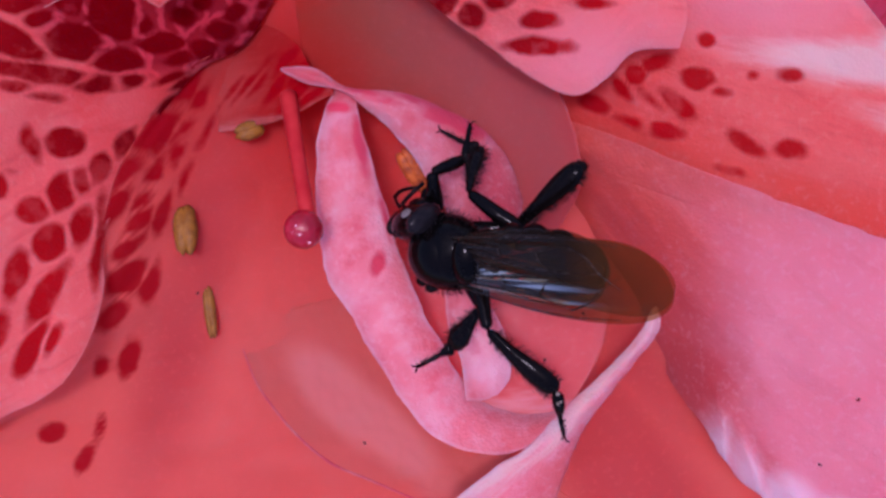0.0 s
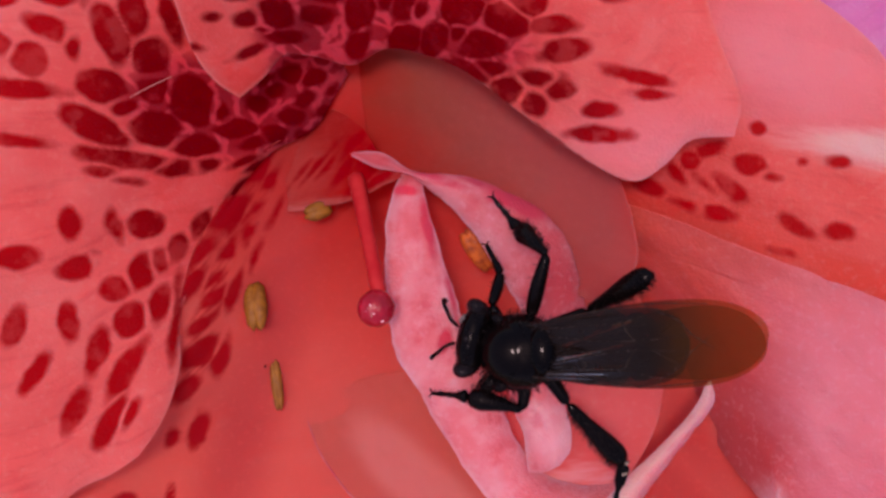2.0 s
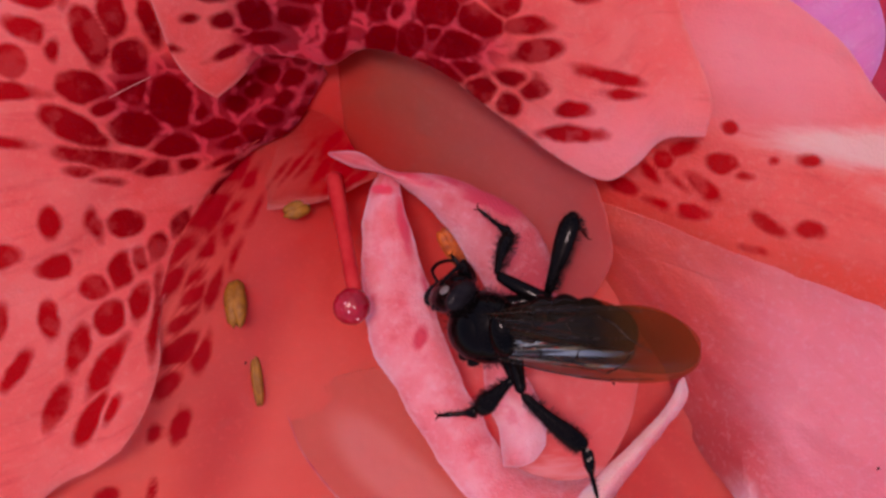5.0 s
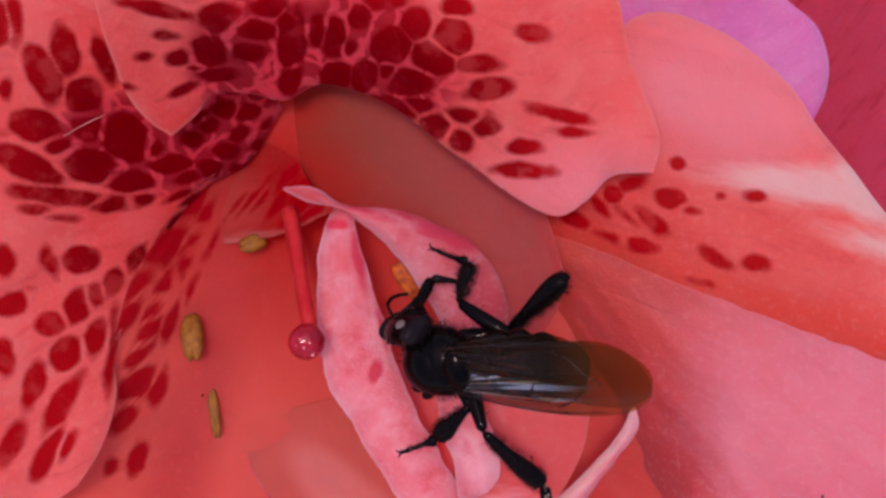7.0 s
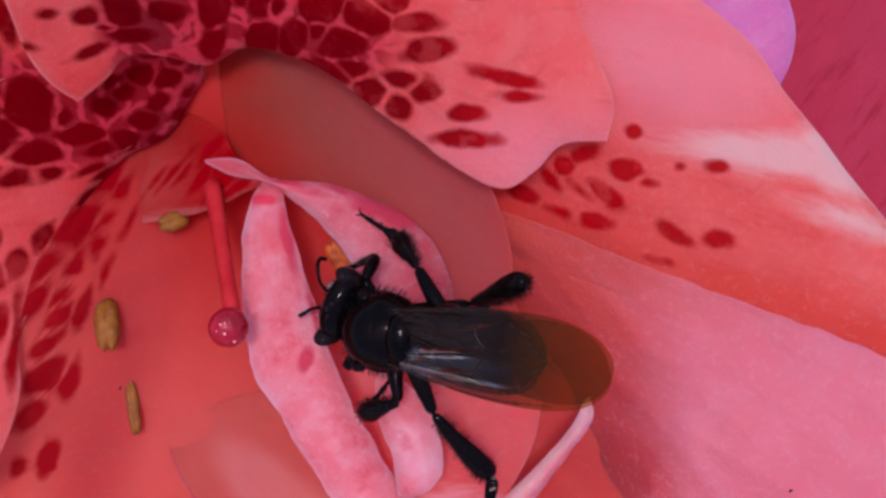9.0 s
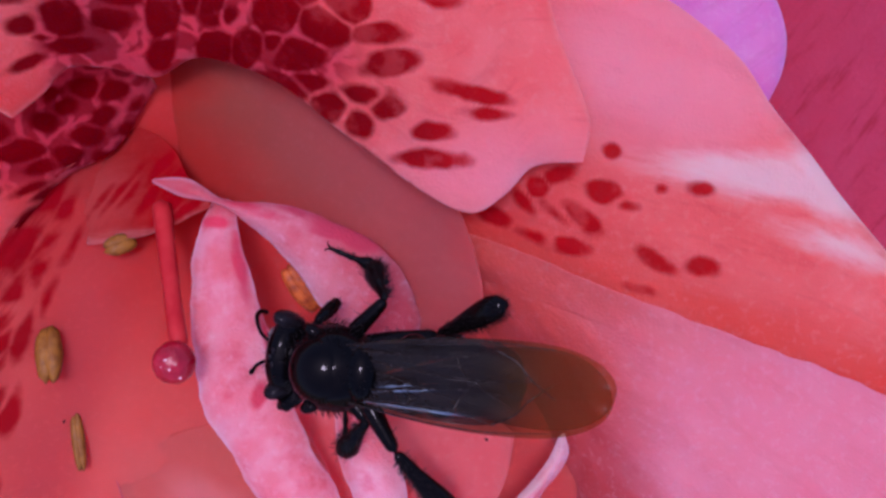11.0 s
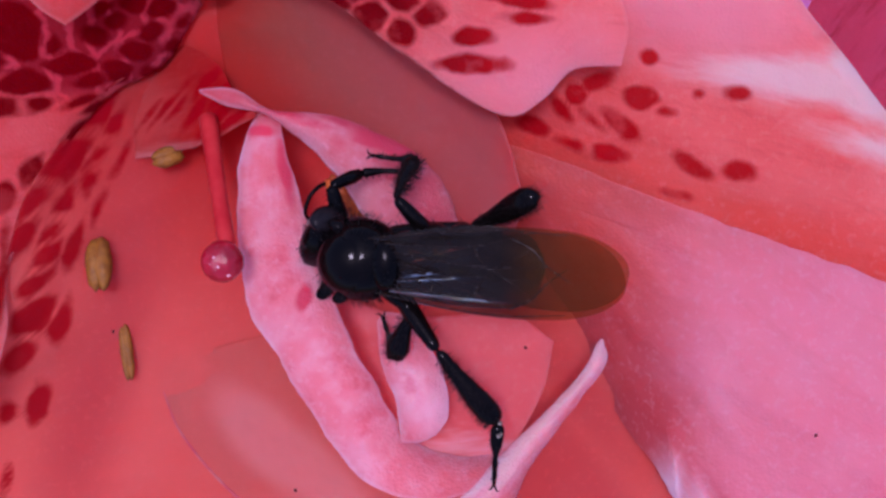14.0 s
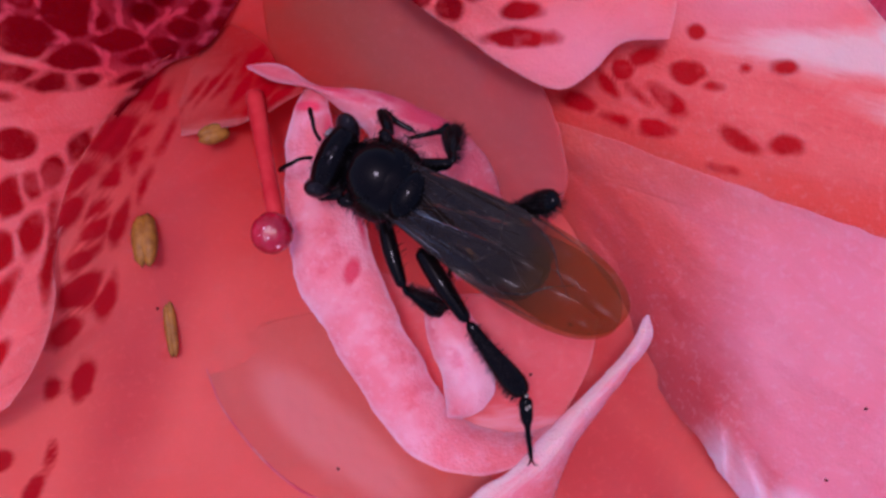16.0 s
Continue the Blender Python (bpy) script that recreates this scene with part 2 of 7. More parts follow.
def petal(name, low, high, left, right, material, parent, label="", bulge=0.0, ripple=0.0, throat=(-4.5, 1.5), reach=9.0,
          blotches=(), net=(), pale=(), blush=(), warm=(), ridges=(), held=None, rooted=False, thick=0.12, nu=110, nv=80, seed=0.0, curl=0.0, free=(1, 1, 1, 1), ragged=0.0, over=None):
    """A petal spanned between four edges (low and high run from left to right, left and right from low to high), bulging
    towards the viewer, rippled along its length, and curling at its free edges (low, high, left, right)."""
    u, v = np.linspace(0, 1, nu), np.linspace(0, 1, nv)
    c0, c1, d0, d1 = spline(low, nu), spline(high, nu), spline(left, nv), spline(right, nv)
    if ragged:
        for k, c in enumerate((c0, c1, d0, d1)):
            fade = np.sin(np.linspace(0, np.pi, len(c))) ** 0.5
            c[:, 0] += ragged * fade * [noise.noise((p[0] * 1.7, p[1] * 1.7, seed + k)) + 0.5 * noise.noise((p[0] * 5, p[1] * 5, seed + k)) for p in c]
            c[:, 1] += ragged * fade * [noise.noise((p[0] * 1.7, p[1] * 1.7, seed + k + 9)) for p in c]
    U, V = u[:, None, None], v[None, :, None]
    g = (1 - V) * c0[:, None] + V * c1[:, None] + (1 - U) * d0[None] + U * d1[None]
    g = g - ((1 - U) * (1 - V) * c0[0] + U * (1 - V) * c0[-1] + (1 - U) * V * c1[0] + U * V * c1[-1])
    uu, vv = np.meshgrid(u, v, indexing="ij")
    g[..., 2] += bulge * np.sin(np.pi * uu) * np.sin(np.pi * vv)
    way = np.stack([np.cumsum(np.linalg.norm(np.diff(g, axis=k, prepend=np.take(g, [0], axis=k)), axis=2), axis=k) for k in (0, 1)], 2)
    full = np.stack([way[-1:, :, 0].repeat(nu, 0), way[:, -1:, 1].repeat(nv, 1)], 2)
    far = 9.0
    edge = np.minimum.reduce([np.where(f, x, far) for f, x in zip(free, (way[..., 1], full[..., 1] - way[..., 1], way[..., 0], full[..., 0] - way[..., 0]))])
    thin, calm = edge, np.ones_like(edge)
    if held is not None:  # the right margin is free only as far as this share of its length, and grows out of the wall beyond
        k = np.clip((vv - held) / 0.12, 0, 1)
        right_way = np.where(free[3], full[..., 0] - way[..., 0], far)
        others = np.minimum.reduce([np.where(f, x, far) for f, x in zip(free[:3], (way[..., 1], full[..., 1] - way[..., 1], way[..., 0]))])
        edge = np.minimum(others, right_way + 3 * k)
        g[..., 2] -= 0.10 * k * np.exp(-right_way / 0.25)
        calm = 1 - k * np.exp(-right_way / 0.7)
    if rooted:
        calm = calm * (1 - np.exp(-way[..., 0] / 0.7))
    for x, y, a, b, deg, height in ridges:
        c, s = math.cos(radians(deg)), math.sin(radians(deg))
        p, q = (g[..., 0] - x) * c + (g[..., 1] - y) * s, (g[..., 1] - y) * c - (g[..., 0] - x) * s
        g[..., 2] += height * np.exp(-((p / a) ** 2 + (q / b) ** 2))
    if ripple:
        wave = np.array([[noise.noise((a * 0.35 + seed, b * 0.9 + seed, seed)) for b in way[i, :, 1]] for i, a in enumerate(way[:, nv // 2, 0])])
        g[..., 2] += ripple * wave * calm * np.clip(edge / 1.0 + 0.3, 0, 1)
    fine = np.array([[noise.noise((p[0] * 1.1, p[1] * 1.1, seed + 3)) + 0.35 * noise.noise((p[0] * 3.3, p[1] * 3.3, seed)) for p in row] for row in g])
    g[..., 2] += 0.07 * fine * calm * np.clip(edge / 0.6, 0.15, 1)
    if curl:
        g[..., 2] -= curl * np.exp(-edge / 0.35)
    if over is not None:
        tree, gap = over
        for i in range(nu):
            for j in range(nv):
                hit = tree.ray_cast(Vector((g[i, j, 0], g[i, j, 1], 20)) , Vector((0, 0, -1)))[0]
                if hit:
                    low_z = hit.z + gap
                    d = g[i, j, 2] - low_z
                    g[i, j, 2] = low_z + 0.5 * (d + math.sqrt(d * d + 0.004))
    nrm = np.cross(np.gradient(g, axis=0), np.gradient(g, axis=1))
    nrm /= np.linalg.norm(nrm, axis=2, keepdims=True) + 1e-9
    if nrm[..., 2].mean() < 0:
        nrm = -nrm
    GRIDS[label] = BVHTree.FromPolygons([tuple(p) for p in g.reshape(-1, 3)], [(i * nv + j, (i + 1) * nv + j, (i + 1) * nv + j + 1, i * nv + j + 1) for i in range(nu - 1) for j in range(nv - 1)])
    w = thick * np.clip(0.15 + thin / 0.5, 0.15, 1)[..., None]
    top, back = g.reshape(-1, 3), (g - w * nrm).reshape(-1, 3)
    idx = np.arange(nu * nv).reshape(nu, nv)
    quads = np.stack([idx[:-1, :-1], idx[1:, :-1], idx[1:, 1:], idx[:-1, 1:]], 2).reshape(-1, 4)
    rim = np.concatenate([idx[:, 0], idx[-1, 1:], idx[-2::-1, -1], idx[0, -2:0:-1]])
    off = nu * nv
    nxt = np.roll(rim, -1)
    sides = np.stack([nxt, rim, rim + off, nxt + off], 1)
    faces = np.vstack([quads, quads[:, ::-1] + off, sides])
    me = bpy.data.meshes.new(name)
    me.from_pydata((np.vstack([top, back]) * MM).tolist(), [], faces.tolist())
    xy = top[:, :2]
    dep = np.clip(1 - np.linalg.norm(xy - throat, axis=1) / reach, 0, 1)
    fields = {"depth": dep, "edge": edge.ravel(), "spot": blotch_field(xy, blotches, 0.07), "net": -blotch_field(xy, net), "pale": blotch_field(xy, pale), "blush": blotch_field(xy, blush), "warm": blotch_field(xy, warm),
              "along": way[..., 0].ravel(), "across": way[..., 1].ravel()}
    for k, f in fields.items():
        me.attributes.new(k, "FLOAT", "POINT").data.foreach_set("value", np.concatenate([f, f]).astype(np.float32))
    return linked(name, me, material, parent, label)


def tube(bm, points, radii, sides=10, flat=1.0):
    """A rounded tube through the points (mm), radius by radius, closed at both ends."""
    pts = [Vector(p) * MM for p in points]
    rings = []
    ref = Vector((0.13, 0.21, 1)).normalized()
    for i, p in enumerate(pts):
        d = (pts[min(i + 1, len(pts) - 1)] - pts[max(i - 1, 0)]).normalized()
        a = d.cross(ref).normalized() if abs(d.dot(ref)) < 0.98 else d.cross(Vector((1, 0, 0))).normalized()
        b = a.cross(d)
        r = radii[i] * MM
        rings.append([bm.verts.new(p + a * r * math.cos(k * math.tau / sides) + b * r * flat * math.sin(k * math.tau / sides)) for k in range(sides)])
    for r0, r1 in zip(rings, rings[1:]):
        for k in range(sides):
            bm.faces.new((r0[k], r0[(k + 1) % sides], r1[(k + 1) % sides], r1[k]))
    bm.faces.new(rings[0][::-1])
    bm.faces.new(rings[-1])
    return bm


def rounded(points, radii, count=24):
    """Points and radii refined along a smooth curve, with round ends."""
    p = spline(points, count)
    k = np.interp(np.linspace(0, 1, count), np.linspace(0, 1, len(radii)), radii)
    t = np.linspace(0, 1, count)
    return p, k * np.sqrt(np.clip(1 - np.clip(1 - np.minimum(t, 1 - t) / 0.06, 0, 1) ** 2, 0.02, 1))


def ball(bm, centre, size, turn=None, seg=24, rings=16, rough=0.0, seed=0):
    m = Matrix.Translation(Vector(centre) * MM) @ (turn or Matrix()) @ Matrix.Diagonal((*[s * MM for s in size], 1))
    r = bmesh.ops.create_uvsphere(bm, u_segments=seg, v_segments=rings, radius=1)
    for v in r["verts"]:
        if rough:
            v.co *= 1 + rough * noise.noise(v.co * 3.1 + Vector((seed, seed, seed)))
        v.co = m @ v.co
    return bm


def empty(name, place, label, category, group="", kind=""):
    ob = new(name)
    ob.empty_display_size = 0.001
    ob.location = place
    return tagged(ob, label, category, group, kind)


# ---- unseen ground far below, added to bounce light up through the petals ----
SOIL = simple_material("unseen_soil", (0.16, 0.13, 0.08), (0.34, 0.30, 0.18), 0.9, 9, 0.2)
bm = bmesh.new()
bmesh.ops.create_grid(bm, x_segments=80, y_segments=80, size=1)
for v in bm.verts:
    r = v.co.length
    v.co *= 0.4 + 300 * r * r * r
    v.co.z = 0.02 * noise.noise(v.co * 1.5)
ground = part("ground", bm, SOIL, None, "unseen brown soil added under the flowers to bounce light")
ground.location.z = -0.55
tagged(ground, kind="structure")
STALK = simple_material("green_stalk", (0.06, 0.10, 0.02), (0.12, 0.10, 0.04), 0.6, 600, 0.3)


# ---- the neighbouring flower, behind ----
neighbour = empty("azalea_flower", (0, 0, 0), "lilac and crimson azalea flower behind the coral one", "flower", "azalea flowers")
petal("petal", [(28.28, 19.42, -5.00), (21.75, 3.56, -5.00), (10.33, -9.63, -5.50)], [(13.55, 26.32, -5.50), (7.60, 15.17, -6.00), (3.18, 3.66, -6.00)],
      [(28.28, 19.42, -5.00), (20.82, 23.15, -5.00), (13.55, 26.32, -5.50)], [(10.33, -9.63, -5.50), (7.02, -3.05, -6.00), (3.18, 3.66, -6.00)],
      CRIMSON, neighbour, "dark crimson petal with fine veins", ripple=0.5, throat=(0, 9), reach=22, seed=7.3)
petal("petal", [(3.76, 2.45, -2.60), (8.05, 1.92, -2.40), (10.58, 3.07, -2.20), (11.25, 3.89, -2.10)], [(3.39, 13.32, -2.40), (6.80, 12.04, -2.20), (9.35, 8.58, -2.10), (10.43, 7.56, -2.00)],
      [(3.76, 2.45, -2.60), (2.71, 7.67, -2.60), (3.39, 13.32, -2.40)], [(11.25, 3.89, -2.10), (11.59, 4.71, -2.00), (11.68, 5.74, -2.00), (11.32, 6.76, -2.00), (10.43, 7.56, -2.00)],
      LILAC, neighbour, "lilac-pink petal with a pale margin", bulge=0.4, ripple=0.25, throat=(2, 1), reach=7, seed=2.1, curl=0.1)

bm = bmesh.new()
p, r = rounded([(22, 6, -5.6), (26, 2, -40), (40, -8, -160), (46, -12, -560)], [1.0, 1.1, 1.6, 2.6], 40)
part("stalk", tube(bm, p, r, 10), STALK, neighbour, "thin green woody stalk")

# ---- the coral flower ----
flower = empty("azalea_flower", (0, 0, 0), "coral-pink azalea flower with dark red blotches, fully open", "flower", "azalea flowers")

petal("corolla_tube", [(-21.00, -15.40, 0.00), (-7.93, -15.05, -0.70), (-1.40, -15.18, -1.30), (10.95, -14.12, -0.80)], [(-6.06, 3.10, -2.25), (-4.98, 5.81, -2.90), (-1.46, 4.54, -2.60), (5.66, 1.87, -1.60)],
      [(-21.00, -15.40, 0.00), (-15.90, -9.90, -0.20), (-11.60, -7.00, -0.25), (-10.05, -5.10, -0.22), (-9.62, -3.75, -0.20), (-9.33, -2.38, -0.25), (-8.82, -0.60, -0.54), (-7.95, 0.92, -1.18), (-7.04, 2.02, -1.63), (-6.06, 3.10, -2.25)], [(10.95, -14.12, -0.80), (7.74, -5.75, -1.80), (5.66, 1.87, -1.60)],
      THROAT, flower, "smooth orange-red inner wall of the flower", bulge=-1.7, ripple=0.25, reach=7.5, nu=160, nv=130, seed=4.4, free=(0, 0, 0, 0), rooted=True,
      blotches=[(-8.47, -1.75, 0.53, 0.21, 60), (-8.81, -0.99, 1.06, 0.21, 55), (-8.09, 0.19, 1.08, 0.29, 60), (-9.14, -2, 0.71, 0.26, 55), (-7.58, 1.21, 0.9, 0.25, 60), (-7.13, 1.06, 0.57, 0.16, 62), (-7.5, 0.25, 0.62, 0.17, 62), (-7.78, -0.56, 0.62, 0.17, 64), (-8.16, -1.07, 0.64, 0.21, 58), (-8.02, -2.04, 0.68, 0.15, 70), (-8.64, -2.39, 0.61, 0.23, 58), (-7.54, -1.22, 0.47, 0.11, 70),
                (-6.93, 0.25, 0.54, 0.11, 66), (-11.3, -8.4, 0.42, 0.33, 20), (-10.04, -8.27, 0.18, 0.4, -8), (-10.43, -9.2, 0.21, 0.43, -20), (-9.24, -6.33, 0.22, 0.58, -20), (-9.96, -6.54, 0.14, 0.33, -20), (-9.32, -4.96, 0.24, 0.55, -35), (-8.96, -3.9, 0.34, 0.68, -40), (-8.45, -4.09, 0.19, 0.59, -15), (-8.88, -3.12, 0.25, 0.61, -40)],
      # the last two patches paint the shaded hollow beside the blade-like petaloid
      warm=[(-6.9, -2.6, 2.3, 0.55, 80), (-8.0, -6.4, 0.8, 2.6, -15), (5.0, -9.5, 4.5, 1.6, -58), (5.4, -6.4, 2.0, 0.7, -58)])

def laid(points, gap):
    """Places moved up or down onto the inner wall of the flower."""
    tree = GRIDS["smooth orange-red inner wall of the flower"]
    out = []
    for x, y, z in points:
        hit = tree.ray_cast(Vector((x, y, 20)), Vector((0, 0, -1)))[0]
        out.append((x, y, z if hit is None else hit.z + gap))
    return out


# painted shade: this wall turns browner and darker towards the throat
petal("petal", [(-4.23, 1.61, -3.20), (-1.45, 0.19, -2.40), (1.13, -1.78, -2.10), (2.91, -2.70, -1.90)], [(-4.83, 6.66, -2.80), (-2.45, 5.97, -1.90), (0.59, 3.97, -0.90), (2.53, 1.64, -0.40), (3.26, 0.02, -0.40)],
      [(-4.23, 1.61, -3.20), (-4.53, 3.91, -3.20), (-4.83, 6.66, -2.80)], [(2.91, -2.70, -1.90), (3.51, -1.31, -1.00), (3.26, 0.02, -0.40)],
      SHADED_BUFF, flower, "brownish-pink inner petal wall with shade painted in", bulge=-0.3, ripple=0.1, throat=(-5, 3), reach=6.5, seed=9.1, free=(0, 0, 0, 0), thick=0.06,
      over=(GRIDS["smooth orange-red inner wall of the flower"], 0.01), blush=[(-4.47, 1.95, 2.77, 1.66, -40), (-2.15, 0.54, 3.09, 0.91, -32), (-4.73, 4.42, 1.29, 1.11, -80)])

petal("petal", [(-22.19, -10.60, 2.00), (-17.38, -9.60, 1.10), (-13.60, -8.75, 0.40), (-12.05, -7.69, 0.12), (-11.14, -7.26, 0.08), (-10.38, -6.74, 0.05)], [(-22.68, 13.48, 3.20), (-13.08, 11.70, 2.30), (-8.21, 9.86, 1.20), (-4.88, 4.31, -2.20)],
      [(-22.19, -10.60, 2.00), (-24.47, 2.05, 2.80), (-22.68, 13.48, 3.20)], [(-10.38, -6.74, 0.05), (-9.78, -5.82, 0.02), (-9.47, -5.06, 0.00), (-9.28, -4.16, -0.04), (-9.32, -3.30, -0.14), (-9.23, -2.40, -0.27), (-8.72, -0.64, -0.65), (-7.86, 0.85, -1.18), (-6.96, 1.95, -1.58), (-5.85, 2.65, -1.95), (-4.88, 4.31, -2.20)],
      CORAL, flower, "coral petal crowded with dark red blotches", bulge=0.5, ripple=0.22, reach=9.0, nu=280, nv=240, seed=1.7, curl=0.08, held=0.26,
      net=[(-5.99, 3.60, 2.29, 1.80, 8), (-4.89, 5.00, 1.80, 2.13, 0), (-7.23, 2.43, 2.29, 0.59, 18), (-8.64, 3.13, 2.13, 1.31, 0)],
      blotches=[(-12.77, 3.96, 0.45, 0.45, 0), (-13.7, 4.35, 0.58, 0.34, -20), (-12.31, 4.8, 0.65, 0.34, -20), (-13.31, 3.2, 1.24, 0.26, -4), (-15.1, 3.42, 1.03, 0.45, -10), (-14.79, 4.65, 0.86, 0.51, 0), (-13.55, 5.87, 0.69, 0.62, 0), (-12.16, 6.03, 0.69, 0.69, 0), (-16.5, 4.04, 0.79, 0.51, 0), (-16.03, 2.66, 1.03, 0.41, -10), (-13.23, 1.82, 0.86, 0.14, -5), (-7.86, 1.5, 0.43, 0.15, 25),
                (-11.91, -0.33, 0.29, 0.41, 0), (-7.54, 1.42, 0.36, 0.15, 30), (-11.75, -1.5, 0.59, 0.33, 15), (-12.03, -2.87, 0.23, 0.56, 0), (-11.99, -5.44, 0.23, 0.65, -25), (-8.48, -0.14, 0.65, 0.23, 55), (-7.93, 0.64, 0.69, 0.2, 58), (-13.16, -1.23, 0.56, 0.33, 10), (-13.31, -3.1, 0.29, 0.56, -20), (-12.85, -4.35, 0.65, 0.23, 60), (-14.25, -1.85, 0.43, 0.29, 0), (-14.09, 0.33, 0.43, 0.49, 0),
                (-7.39, 0.87, 0.65, 0.16, 50), (-6.77, 1.58, 0.59, 0.16, 40), (-10.26, 5.41, 0.67, 0.35, -85), (-10.85, 4.68, 0.8, 0.39, -72), (-9.91, 4.17, 0.59, 0.45, 80), (-9.85, 3.42, 0.47, 0.42, 0), (-11.04, 3.33, 0.64, 0.46, -15), (-10.59, 2.85, 0.34, 0.29, 0), (-11.29, 2.31, 0.85, 0.37, -28), (-8.98, 3.15, 0.74, 0.61, -60), (-9.87, 2.31, 0.75, 0.46, -8), (-8.91, 1.96, 0.68, 0.37, 0),
                (-7.95, 2.45, 0.62, 0.39, 5), (-10.67, 1.45, 1.08, 0.22, -4), (-9.34, 1.28, 0.5, 0.22, 10), (-8.67, 1.43, 0.41, 0.19, 20), (-10.56, 0.86, 0.28, 0.09, 0), (-11.19, 1.1, 0.34, 0.17, 0), (-9.4, 5.34, 0.59, 0.22, -75), (-11.74, 4.44, 0.38, 0.18, -80), (-8.37, 2.9, 0.29, 0.39, 0), (-11.42, 6.15, 0.21, 0.6, 0), (-7.55, 2.18, 0.5, 0.23, 15), (-10.63, -4.26, 0.26, 0.9, -30),
                (-11.07, -5.74, 0.23, 0.76, -28), (-10.54, -5.53, 0.16, 0.47, -25), (-11.37, -3.79, 0.23, 0.57, -15), (-9.44, -3.1, 0.14, 1.13, -3), (-10.18, -0.28, 0.44, 0.35, 20), (-10.92, -0.32, 0.2, 0.46, 10), (-9.85, -2.57, 0.3, 0.56, -12), (-10.54, -2.93, 0.38, 0.52, -25), (-10.92, -2.05, 0.4, 0.37, 10), (-10.29, -1.6, 0.35, 0.53, -15), (-9.91, -1.33, 0.24, 0.35, -10), (-9.38, -0.91, 0.22, 0.45, -25),
                (-8.78, -0.28, 0.27, 0.55, -35), (-11.39, -1.4, 0.2, 0.31, 0), (-7.36, 3.2, 0.33, 0.27, 0), (-6.84, 3.64, 0.3, 0.25, 20), (-6.48, 2.92, 0.37, 0.25, 10), (-6.07, 3.47, 0.37, 0.22, 40), (-5.63, 3.13, 0.31, 0.19, 40), (-6.91, 2.37, 0.44, 0.27, 5), (-6.26, 2.39, 0.34, 0.17, 20), (-7.14, 3.88, 0.3, 0.2, 30), (-5.81, 4.07, 0.37, 0.24, 30), (-5.37, 3.74, 0.27, 0.15, 50),
                (-6.43, 4.1, 0.33, 0.22, 20)])

